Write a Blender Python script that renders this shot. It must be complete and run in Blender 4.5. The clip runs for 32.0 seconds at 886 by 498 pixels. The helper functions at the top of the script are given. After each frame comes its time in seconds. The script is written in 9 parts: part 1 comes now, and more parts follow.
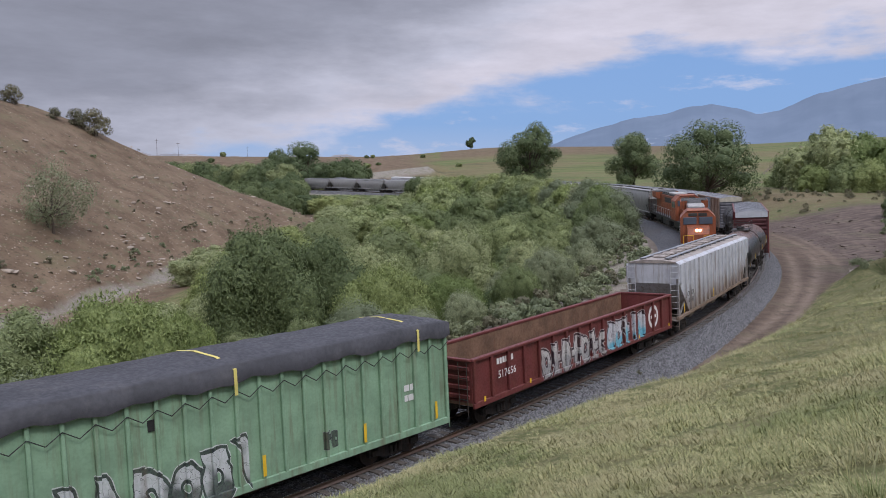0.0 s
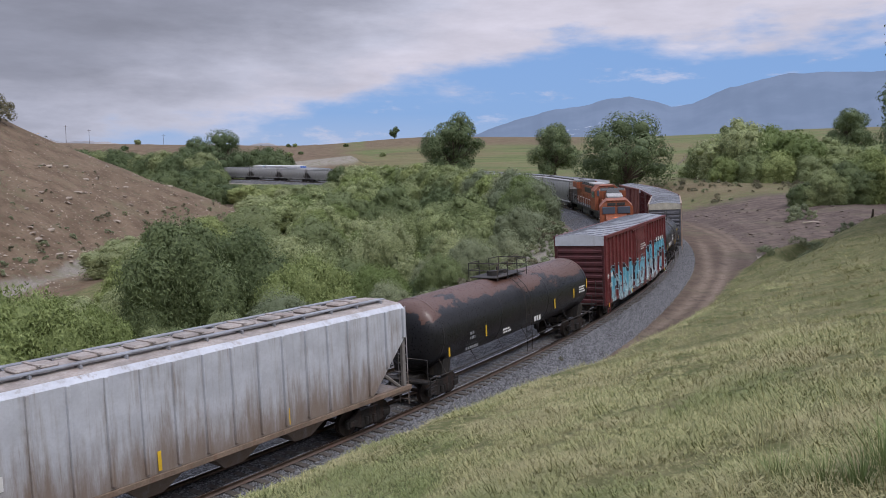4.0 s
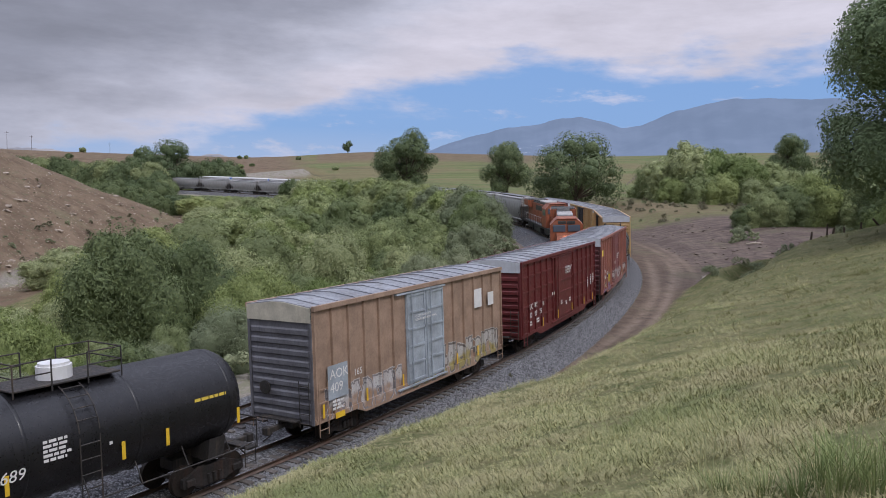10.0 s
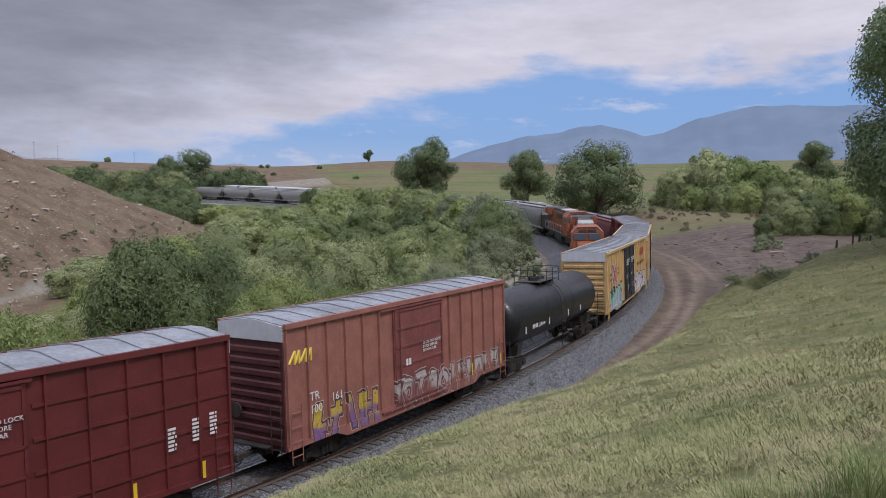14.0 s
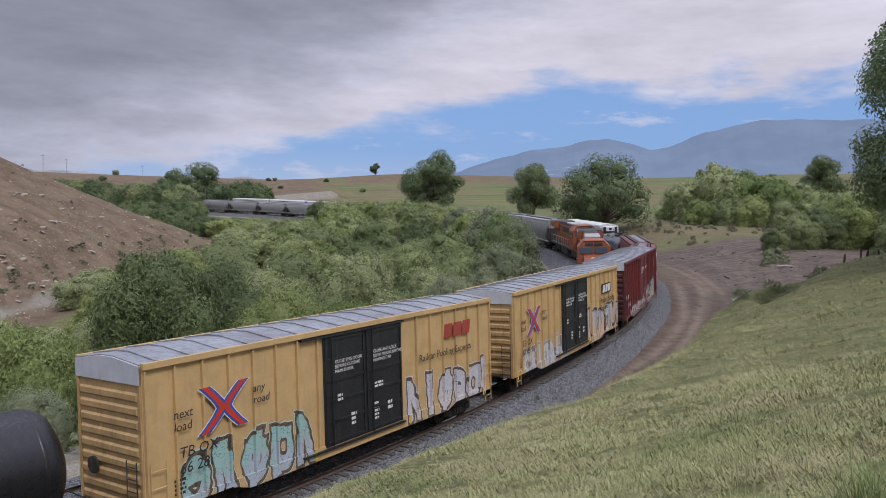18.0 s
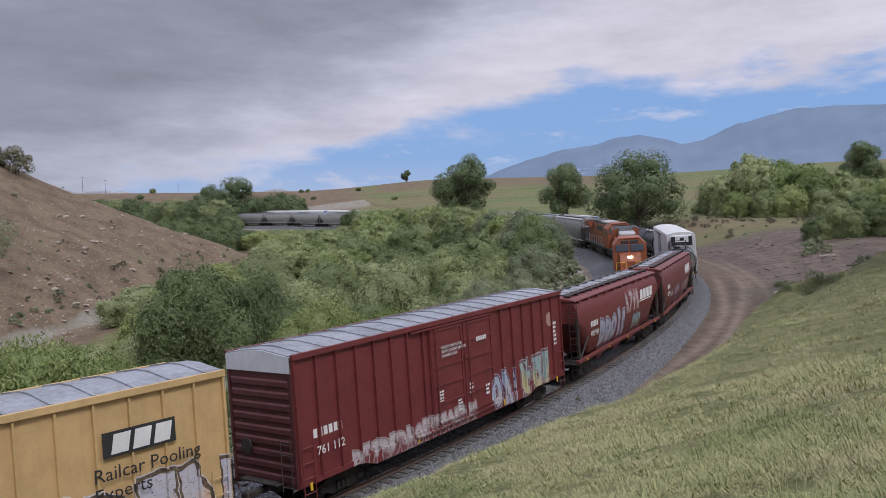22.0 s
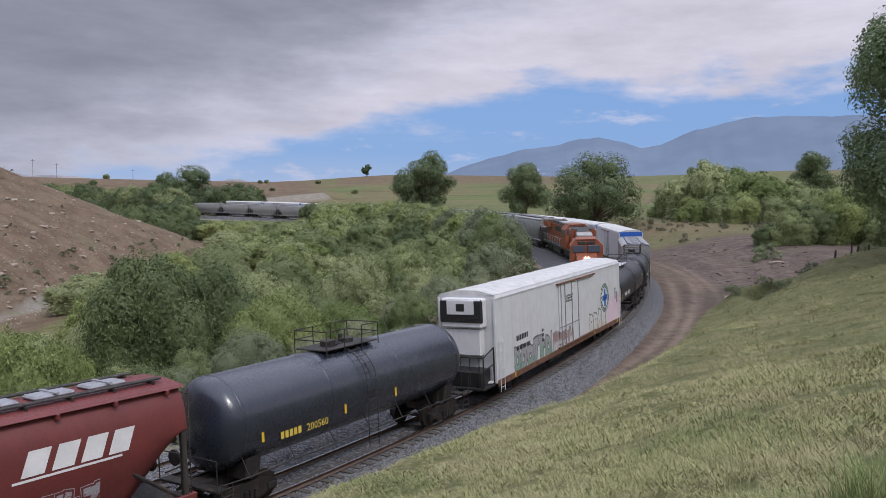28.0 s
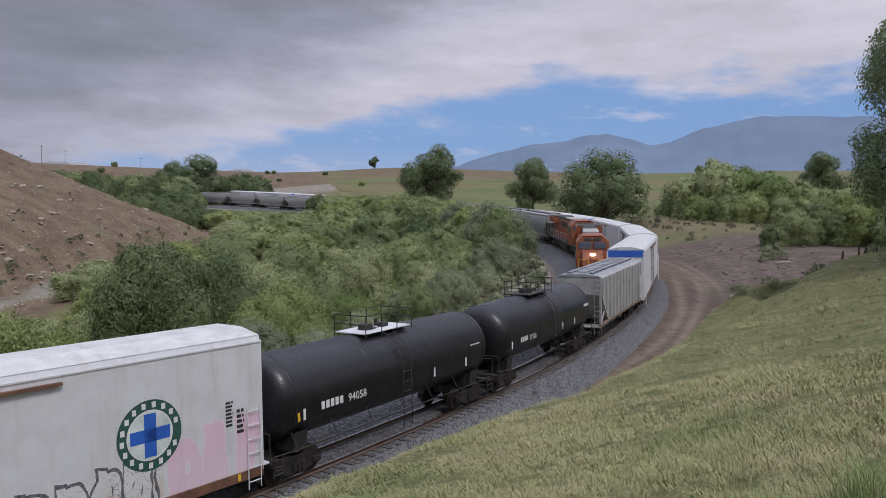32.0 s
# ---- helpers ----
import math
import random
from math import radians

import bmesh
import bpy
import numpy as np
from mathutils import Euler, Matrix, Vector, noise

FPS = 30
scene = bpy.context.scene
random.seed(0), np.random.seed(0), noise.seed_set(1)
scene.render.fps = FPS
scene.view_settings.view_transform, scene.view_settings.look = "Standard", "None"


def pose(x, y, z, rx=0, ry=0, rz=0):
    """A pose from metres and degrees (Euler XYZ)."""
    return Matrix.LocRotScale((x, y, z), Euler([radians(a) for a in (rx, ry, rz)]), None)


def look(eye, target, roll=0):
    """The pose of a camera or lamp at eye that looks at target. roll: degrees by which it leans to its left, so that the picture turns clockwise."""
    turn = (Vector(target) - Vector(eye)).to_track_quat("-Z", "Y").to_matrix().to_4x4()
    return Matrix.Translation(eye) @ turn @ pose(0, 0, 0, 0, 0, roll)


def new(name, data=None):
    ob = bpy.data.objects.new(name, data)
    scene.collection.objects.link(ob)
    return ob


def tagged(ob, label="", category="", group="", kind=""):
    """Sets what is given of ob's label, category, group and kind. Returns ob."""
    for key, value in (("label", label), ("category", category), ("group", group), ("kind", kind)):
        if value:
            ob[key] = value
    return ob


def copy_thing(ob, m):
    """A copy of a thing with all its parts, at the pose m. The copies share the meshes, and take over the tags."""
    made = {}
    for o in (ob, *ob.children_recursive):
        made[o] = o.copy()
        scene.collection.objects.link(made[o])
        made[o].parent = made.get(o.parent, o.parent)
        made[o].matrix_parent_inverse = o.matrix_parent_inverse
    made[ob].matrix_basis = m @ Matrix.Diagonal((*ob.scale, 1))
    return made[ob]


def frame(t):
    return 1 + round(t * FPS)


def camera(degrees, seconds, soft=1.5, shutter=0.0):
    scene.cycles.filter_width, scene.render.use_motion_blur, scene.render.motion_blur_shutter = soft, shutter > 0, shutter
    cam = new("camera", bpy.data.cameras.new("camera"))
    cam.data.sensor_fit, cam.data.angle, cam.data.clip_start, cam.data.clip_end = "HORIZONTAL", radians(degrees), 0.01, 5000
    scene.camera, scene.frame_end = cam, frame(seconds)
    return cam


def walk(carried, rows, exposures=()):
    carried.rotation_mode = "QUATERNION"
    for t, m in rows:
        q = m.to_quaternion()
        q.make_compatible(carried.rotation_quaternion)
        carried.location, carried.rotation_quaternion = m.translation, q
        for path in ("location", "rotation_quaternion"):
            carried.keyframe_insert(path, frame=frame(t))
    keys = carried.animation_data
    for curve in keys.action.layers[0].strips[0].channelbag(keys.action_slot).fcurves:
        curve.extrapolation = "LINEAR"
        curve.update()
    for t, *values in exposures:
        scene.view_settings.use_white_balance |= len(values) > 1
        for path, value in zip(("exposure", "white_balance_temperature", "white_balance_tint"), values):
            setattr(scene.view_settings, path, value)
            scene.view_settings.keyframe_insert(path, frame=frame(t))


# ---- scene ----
# ---------- the camera: handheld, standing on a grassy bank ----------
EYE = 9.55
cam = camera(60.0, 32.0, soft=0.7)
# seconds, yaw, pitch, roll
TURNS = [
    (0, 0, -4.94, -0.1), (0.5, -0.11, -5.04, -0.3), (1, -0.31, -5.13, -0.34), (1.5, -1.17, -5.21, -0.3), (2, -1.59, -5.34, 0.04),
    (2.5, -2.86, -5.49, 0.72), (3, -3.55, -5.49, 1.08), (3.5, -5.25, -5.82, 0.94), (4.2, -5.7, -5.6, -0.3), (4.9, -5.95, -5.2, -2.0),
    (5.5, -6.18, -4.98, -2.78), (6, -6.58, -5.2, -2.85), (6.5, -6.62, -5.34, -2.74), (7, -6.7, -5.37, -2.77), (7.5, -6.67, -5.28, -2.82),
    (8, -6.75, -5.17, -2.74), (8.5, -7.8, -5.25, -2.36), (9, -8.25, -5.2, -0.78), (9.5, -8.84, -4.92, 0.47), (10, -9.27, -4.5, 1.3),
    (10.5, -9.63, -4.23, 1.75), (11, -9.92, -4.05, 1.87), (11.5, -10.0, -3.98, 1.67), (12, -9.89, -3.85, 1.56), (12.5, -9.4, -3.9, 1.47),
    (13, -8.94, -3.91, 1.23), (13.5, -8.36, -3.93, 1.2), (14, -7.74, -3.9, 1.18), (14.5, -7.23, -3.73, 1.23), (15, -6.66, -3.51, 1.23),
    (15.5, -6.09, -3.42, 1.34), (16.5, -5.85, -3.15, 1.4), (17.5, -6.38, -2.91, 1.38), (18, -7.25, -2.92, 1.3), (18.5, -7.13, -2.94, 1.17),
    (19, -7.18, -2.96, 0.91), (19.5, -6.93, -2.91, 0.53), (20, -6.6, -2.82, 0.01), (20.5, -6.28, -2.68, -0.51), (21, -5.78, -2.69, -0.69),
    (21.5, -5.21, -2.61, -1.04), (22, -4.71, -2.59, -1.19), (22.5, -4.03, -2.6, -1.1), (23, -3.27, -2.6, -1.09), (23.5, -3.17, -2.55, -1.17),
    (24, -3.81, -2.6, -1.11), (24.5, -3.81, -2.54, -1.11), (25, -3.9, -2.53, -1.36), (25.5, -3.78, -2.41, -1.33), (26, -4.25, -2.14, -1.16),
    (26.5, -7.06, -2.02, -0.65), (27.5, -8.1, -2.5, 0.4), (28.5, -7.2, -3.07, 1.02), (29, -6.71, -3.05, 1.31), (29.5, -6.31, -3.15, 1.47),
    (30, -6.12, -3.4, 1.46), (30.5, -6.18, -3.54, 1.48), (31, -6.26, -3.68, 1.6), (31.5, -6.63, -3.6, 1.58), (32, -7.37, -3.36, 1.7)]


def eye_pose(yaw, pitch, roll):
    a, b = radians(yaw), radians(pitch)
    ahead = Vector((-math.sin(a) * math.cos(b), math.cos(a) * math.cos(b), math.sin(b)))
    eye = Vector((0, 0, EYE))
    return look(eye, eye + ahead, roll)


walk(cam, [(t, eye_pose(a, b, c)) for t, a, b, c in TURNS], exposures=[(0, 0.0, 6150, 13.5), (28, 0.0, 6150, 13.5), (30, -0.07, 6150, 13.5), (32, -0.16, 6150, 13.5)])

# ---------- sky and sun ----------
SUN_ELEV, SUN_TURN = radians(52), radians(156)


def sky():
    w = bpy.data.worlds.new("sky")
    scene.world = w
    w.use_nodes = True
    n, k = w.node_tree.nodes, w.node_tree.links
    n.clear()

    def add(kind, **kw):
        x = n.new(kind)
        for key, v in kw.items():
            setattr(x, key, v)
        return x

    def math2(op, a, b=None, clamp=False):
        m = add("ShaderNodeMath", operation=op, use_clamp=clamp)
        for i, v in enumerate((a, b)):
            if v is None:
                continue
            if isinstance(v, (int, float)):
                m.inputs[i].default_value = v
            else:
                k.new(v, m.inputs[i])
        return m.outputs[0]

    out, bg = add("ShaderNodeOutputWorld"), add("ShaderNodeBackground")
    tc = add("ShaderNodeTexCoord")
    sep = add("ShaderNodeSeparateXYZ")
    k.new(tc.outputs["Generated"], sep.inputs[0])
    x, y, z = sep.outputs
    flat = math2("SQRT", math2("ADD", math2("MULTIPLY", x, x), math2("MULTIPLY", y, y)))
    rise = math2("DIVIDE", z, math2("MAXIMUM", flat, 0.01))
    side = math2("DIVIDE", x, math2("MAXIMUM", flat, 0.01))
    nish = add("ShaderNodeTexSky", sky_type="NISHITA", sun_disc=False, sun_elevation=SUN_ELEV, sun_rotation=SUN_TURN, air_density=1.0, dust_density=1.6)
    # cloud deck: the height above which the cloud closes, against the bearing
    edge = add("ShaderNodeFloatCurve")
    c = edge.mapping.curves[0]
    pts = [(0.0, 0.03), (0.33, 0.03), (0.42, 0.055), (0.5, 0.098), (0.56, 0.128), (0.62, 0.147), (0.7, 0.157), (0.8, 0.15), (1.0, 0.12)]
    c.points[0].location, c.points[1].location = pts[0], pts[-1]
    for p in pts[1:-1]:
        c.points.new(*p)
    edge.mapping.update()
    k.new(math2("ADD", math2("MULTIPLY", side, 0.5), 0.5), edge.inputs["Value"])
    comb = add("ShaderNodeCombineXYZ")
    k.new(math2("MULTIPLY", side, 3.0), comb.inputs[0])
    k.new(math2("MULTIPLY", rise, 9.0), comb.inputs[1])
    k.new(math2("MULTIPLY", y, 1.0), comb.inputs[2])
    big = add("ShaderNodeTexNoise")
    big.inputs["Scale"].default_value, big.inputs["Detail"].default_value, big.inputs["Roughness"].default_value = 1.6, 8, 0.55
    k.new(comb.outputs[0], big.inputs["Vector"])
    fine = add("ShaderNodeTexNoise")
    fine.inputs["Scale"].default_value, fine.inputs["Detail"].default_value, fine.inputs["Roughness"].default_value = 4.2, 6, 0.6
    k.new(comb.outputs[0], fine.inputs["Vector"])
    lift = math2("SUBTRACT", rise, edge.outputs[0])
    puff = math2("ADD", math2("MULTIPLY", math2("SUBTRACT", big.outputs["Fac"], 0.5), 0.16), math2("MULTIPLY", math2("SUBTRACT", fine.outputs["Fac"], 0.5), 0.07))
    cover = add("ShaderNodeMapRange", interpolation_type="SMOOTHSTEP")
    cover.inputs["From Min"].default_value, cover.inputs["From Max"].default_value = -0.02, 0.03
    k.new(math2("ADD", lift, puff), cover.inputs["Value"])
    # loose puffs in the clear part
    loose = add("ShaderNodeMapRange", interpolation_type="SMOOTHSTEP")
    loose.inputs["From Min"].default_value, loose.inputs["From Max"].default_value = 0.56, 0.72
    k.new(fine.outputs["Fac"], loose.inputs["Value"])
    puffs = math2("MULTIPLY", loose.outputs[0], 0.55)
    haze = add("ShaderNodeMapRange")
    haze.inputs["From Min"].default_value, haze.inputs["From Max"].default_value = 0.075, 0.02
    haze.inputs["To Max"].default_value = 0.55
    k.new(rise, haze.inputs["Value"])
    # cloud colour: bright rim, darker body towards the left and higher up
    depth = add("ShaderNodeMapRange", interpolation_type="SMOOTHSTEP")
    depth.inputs["From Min"].default_value, depth.inputs["From Max"].default_value = 0.0, 0.2
    k.new(math2("ADD", math2("ADD", lift, math2("MULTIPLY", side, -0.22)), math2("MULTIPLY", puff, 1.0)), depth.inputs["Value"])
    ramp = add("ShaderNodeValToRGB")
    e = ramp.color_ramp.elements
    e[0].position, e[0].color = 0.0, (0.66, 0.63, 0.69, 1)
    e[1].position, e[1].color = 1.0, (0.29, 0.30, 0.353, 1)
    m = e.new(0.35)
    m.color = (0.53, 0.535, 0.61, 1)
    k.new(depth.outputs[0], ramp.inputs["Fac"])
    streaks = add("ShaderNodeTexNoise")
    streaks.inputs["Scale"].default_value, streaks.inputs["Detail"].default_value, streaks.inputs["Roughness"].default_value = 2.6, 9, 0.62
    comb2 = add("ShaderNodeCombineXYZ")
    k.new(math2("MULTIPLY", side, 2.2), comb2.inputs[0])
    k.new(math2("MULTIPLY", rise, 8.0), comb2.inputs[1])
    k.new(math2("MULTIPLY", y, 1.5), comb2.inputs[2])
    k.new(comb2.outputs[0], streaks.inputs["Vector"])
    tone = add("ShaderNodeMapRange")
    for key, v in (("From Min", 0.32), ("From Max", 0.68), ("To Min", 0.86), ("To Max", 1.12)):
        tone.inputs[key].default_value = v
    k.new(streaks.outputs["Fac"], tone.inputs["Value"])
    toned = add("ShaderNodeVectorMath", operation="SCALE")
    k.new(ramp.outputs[0], toned.inputs[0])
    k.new(tone.outputs[0], toned.inputs["Scale"])
    blue = add("ShaderNodeMix", data_type="RGBA")
    blue.inputs["Factor"].default_value = 0.75
    k.new(nish.outputs[0], blue.inputs["A"])
    scaled = add("ShaderNodeMix", data_type="RGBA", blend_type="MULTIPLY")
    scaled.inputs["Factor"].default_value = 1.0
    k.new(nish.outputs[0], scaled.inputs["A"])
    scaled.inputs["B"].default_value = (0.085, 0.085, 0.085, 1)
    k.new(scaled.outputs["Result"], blue.inputs["A"])
    blue.inputs["B"].default_value = (0.24, 0.42, 0.76, 1)
    low = add("ShaderNodeMix", data_type="RGBA")
    k.new(haze.outputs[0], low.inputs["Factor"])
    k.new(blue.outputs["Result"], low.inputs["A"])
    low.inputs["B"].default_value = (0.52, 0.58, 0.70, 1)
    mix = add("ShaderNodeMix", data_type="RGBA")
    k.new(math2("MAXIMUM", cover.outputs[0], puffs), mix.inputs["Factor"])
    k.new(low.outputs["Result"], mix.inputs["A"])
    k.new(toned.outputs[0], mix.inputs["B"])
    # an overcast sky is brighter overhead than along the horizon
    zenith = add("ShaderNodeMapRange", interpolation_type="SMOOTHSTEP")
    for key, v in (("From Min", 0.34), ("From Max", 0.8), ("To Min", 1.0), ("To Max", 4.15)):
        zenith.inputs[key].default_value = v
    k.new(z, zenith.inputs["Value"])
    k.new(mix.outputs["Result"], bg.inputs["Color"])
    k.new(zenith.outputs[0], bg.inputs["Strength"])
    k.new(bg.outputs[0], out.inputs[0])


sky()
sun = new("sun", bpy.data.lights.new("sun", "SUN"))
sun.data.energy, sun.data.angle, sun.data.color = 1.55, radians(14), (1.0, 0.95, 0.88)
sun.matrix_world = look((math.sin(SUN_TURN) * 70, math.cos(SUN_TURN) * 70, 90), (0, 0, 0))

# ---------- materials ----------


def nodes_of(name):
    m = bpy.data.materials.new(name)
    m.use_nodes = True
    return m, m.node_tree.nodes, m.node_tree.links, m.node_tree.nodes["Principled BSDF"]


def noise_node(n, k, vec, scale, detail=5, rough=0.6):
    t = n.new("ShaderNodeTexNoise")
    t.inputs["Scale"].default_value, t.inputs["Detail"].default_value, t.inputs["Roughness"].default_value = scale, detail, rough
    k.new(vec, t.inputs["Vector"])
    return t.outputs["Fac"]


def mix_node(n, k, fac, a, b, mode="MIX"):
    m = n.new("ShaderNodeMix")
    m.data_type, m.blend_type = "RGBA", mode
    for sock, v in (("Factor", fac), ("A", a), ("B", b)):
        if isinstance(v, (int, float)):
            m.inputs[sock].default_value = v
        elif isinstance(v, tuple):
            m.inputs[sock].default_value = (*v[:3], 1)
        else:
            k.new(v, m.inputs[sock])
    return m.outputs["Result"]


def range_node(n, k, v, a, b, lo=0.0, hi=1.0, smooth=True):
    m = n.new("ShaderNodeMapRange")
    m.interpolation_type = "SMOOTHSTEP" if smooth else "LINEAR"
    for key, x in (("From Min", a), ("From Max", b), ("To Min", lo), ("To Max", hi)):
        m.inputs[key].default_value = x
    k.new(v, m.inputs["Value"])
    return m.outputs[0]


def math_node(n, k, op, a, b=0.0):
    m = n.new("ShaderNodeMath")
    m.operation = op
    for i, v in enumerate((a, b)):
        if isinstance(v, (int, float)):
            m.inputs[i].default_value = v
        else:
            k.new(v, m.inputs[i])
    return m.outputs[0]


def scaled_vec(n, k, vec, s):
    m = n.new("ShaderNodeMapping")
    m.inputs["Scale"].default_value = s
    k.new(vec, m.inputs["Vector"])
    return m.outputs[0]


def mat(name, base, rough=0.6, metal=0.0, var=0.18, scale=1.5, bump=0.15, bscale=40.0, dirt=None, amount=0.35, streak=True, tags=(), random_tone=0.0, low=None):
    """Paint or metal with mottling, dirt streaks that run down, fine relief; tags: sprayed letters in (x0, x1, z0, z1, seed, colours)."""
    m, n, k, p = nodes_of(name)
    vec = n.new("ShaderNodeTexCoord").outputs["Object"]
    big, small = noise_node(n, k, vec, scale), noise_node(n, k, vec, scale * 9, 4)
    dark = tuple(v * (1 - var) for v in base)
    light = tuple(min(1, v * (1 + var)) for v in base)
    col = mix_node(n, k, range_node(n, k, big, 0.3, 0.7), dark, light)
    col = mix_node(n, k, range_node(n, k, small, 0.35, 0.75, 0, var * 1.6), col, tuple(v * 0.6 for v in base))
    if random_tone:
        info = n.new("ShaderNodeObjectInfo")
        col = mix_node(n, k, math_node(n, k, "MULTIPLY", info.outputs["Random"], random_tone), col, tuple(v * 0.5 for v in base))
    for x0, x1, z0, z1, seed, fill, second, line in tags:
        sep = n.new("ShaderNodeSeparateXYZ")
        k.new(vec, sep.inputs[0])
        tall = z1 - z0
        warp = n.new("ShaderNodeTexNoise")
        warp.inputs["Scale"].default_value, warp.inputs["Detail"].default_value = 1.7, 1.5
        k.new(vec, warp.inputs["Vector"])
        wob = math_node(n, k, "MULTIPLY", math_node(n, k, "SUBTRACT", warp.outputs["Fac"], 0.5), 0.42 * tall)

        def op(kind, a, b=0.0):
            return math_node(n, k, kind, a, b)

        # letters side by side, each from a ring, bars and a slash
        u = op("DIVIDE", op("SUBTRACT", op("ADD", sep.outputs[0], op("MULTIPLY", wob, 0.5)), x0), 0.66 * tall)
        i = op("FLOOR", u)
        white = n.new("ShaderNodeTexWhiteNoise")
        white.noise_dimensions = "1D"
        k.new(op("ADD", i, seed * 7.31), white.inputs["W"])
        cs = n.new("ShaderNodeSeparateColor")
        k.new(white.outputs["Color"], cs.inputs[0])
        r1, r2, r3 = cs.outputs[0], cs.outputs[1], cs.outputs[2]
        v = op("DIVIDE", op("SUBTRACT", op("ADD", sep.outputs[2], op("MULTIPLY", wob, 0.5)), (z0 + z1) / 2), tall)
        v = op("ADD", v, op("MULTIPLY", op("SUBTRACT", r1, 0.5), 0.14))
        f = op("ADD", op("SUBTRACT", op("SUBTRACT", u, i), 0.5), op("MULTIPLY", v, op("MULTIPLY", op("SUBTRACT", r2, 0.5), 0.4)))
        e2 = op("SQRT", op("ADD", op("POWER", op("ABSOLUTE", op("DIVIDE", f, 0.44)), 2.0), op("POWER", op("ABSOLUTE", op("DIVIDE", v, 0.43)), 2.0)))
        ring = op("MULTIPLY", op("ABSOLUTE", op("SUBTRACT", e2, 0.72)), 0.4)
        bar = op("MAXIMUM", op("ABSOLUTE", op("ADD", f, 0.27)), op("SUBTRACT", op("ABSOLUTE", v), 0.36))
        slash = op("MAXIMUM", op("ABSOLUTE", op("SUBTRACT", op("MULTIPLY", f, 0.85), op("MULTIPLY", v, op("SUBTRACT", r3, 0.5)))), op("SUBTRACT", op("ABSOLUTE", v), 0.38))
        flat = op("MAXIMUM", op("ABSOLUTE", op("SUBTRACT", v, op("SUBTRACT", r3, 0.55))), op("SUBTRACT", op("ABSOLUTE", f), 0.28))
        d = op("ADD", ring, op("MULTIPLY", op("LESS_THAN", r1, 0.45), 9.0))
        for shape, skip in ((bar, op("LESS_THAN", r2, 0.35)), (slash, op("GREATER_THAN", r1, 0.55)), (flat, op("LESS_THAN", r3, 0.4))):
            d = op("MINIMUM", d, op("ADD", shape, op("MULTIPLY", skip, 9.0)))
        shade = range_node(n, k, op("ADD", v, op("MULTIPLY", op("SUBTRACT", warp.outputs["Fac"], 0.5), 1.2)), -0.25, 0.2)
        paint = mix_node(n, k, shade, second, fill)
        paint = mix_node(n, k, range_node(n, k, d, 0.118, 0.128), paint, line)
        paint = mix_node(n, k, range_node(n, k, d, 0.19, 0.2), paint, tuple(min(0.8, 0.35 + 0.6 * c) for c in fill))
        mask = range_node(n, k, d, 0.225, 0.205)
        for q in (range_node(n, k, sep.outputs[0], x0, x0 + 0.03), range_node(n, k, sep.outputs[0], x1, x1 - 0.03), range_node(n, k, sep.outputs[2], z0 - 0.05, z0)):
            mask = op("MULTIPLY", mask, q)
        # only on the outer side
        mask = math_node(n, k, "MULTIPLY", mask, range_node(n, k, sep.outputs[1], 0.3, 0.0))
        worn = range_node(n, k, small, 0.3, 0.62, 0.97, 0.75)
        # thin marks sprayed across the letters
        streak_a = noise_node(n, k, scaled_vec(n, k, vec, (1.0, 0.2, 1.6)), 3.1, 2.0, 0.4)
        thin = range_node(n, k, op("ABSOLUTE", op("SUBTRACT", streak_a, 0.47)), 0.009, 0.004, 0, 0.85)
        paint = mix_node(n, k, thin, paint, line)
        col = mix_node(n, k, math_node(n, k, "MULTIPLY", mask, worn), col, paint)
    if dirt:
        v2 = scaled_vec(n, k, vec, (3.0, 3.0, 0.22)) if streak else vec
        d = noise_node(n, k, v2, 1.6, 6, 0.65)
        d2 = noise_node(n, k, vec, 0.6, 3)
        f = math_node(n, k, "MULTIPLY", range_node(n, k, d, 0.46, 0.74), range_node(n, k, d2, 0.25, 0.7, 0.2, 1))
        col = mix_node(n, k, math_node(n, k, "MULTIPLY", f, amount), col, dirt)
    if low:
        z0, z1, stain = low
        sz = n.new("ShaderNodeSeparateXYZ")
        k.new(vec, sz.inputs[0])
        run = noise_node(n, k, scaled_vec(n, k, vec, (2.2, 2.2, 0.3)), 1.3, 6, 0.7)
        reach = math_node(n, k, "ADD", range_node(n, k, sz.outputs[2], z1, z0, 0.0, 0.6, False), math_node(n, k, "SUBTRACT", run, 0.5))
        col = mix_node(n, k, range_node(n, k, reach, 0.12, 0.6, 0, 0.85), col, stain)
    k.new(col, p.inputs["Base Color"])
    p.inputs["Metallic"].default_value = metal
    k.new(range_node(n, k, small, 0.3, 0.7, max(0.05, rough - 0.12), min(1, rough + 0.12)), p.inputs["Roughness"])
    if bump:
        b = n.new("ShaderNodeBump")
        b.inputs["Strength"].default_value, b.inputs["Distance"].default_value = bump, 0.02
        k.new(noise_node(n, k, vec, bscale, 4), b.inputs["Height"])
        k.new(b.outputs[0], p.inputs["Normal"])
    return m


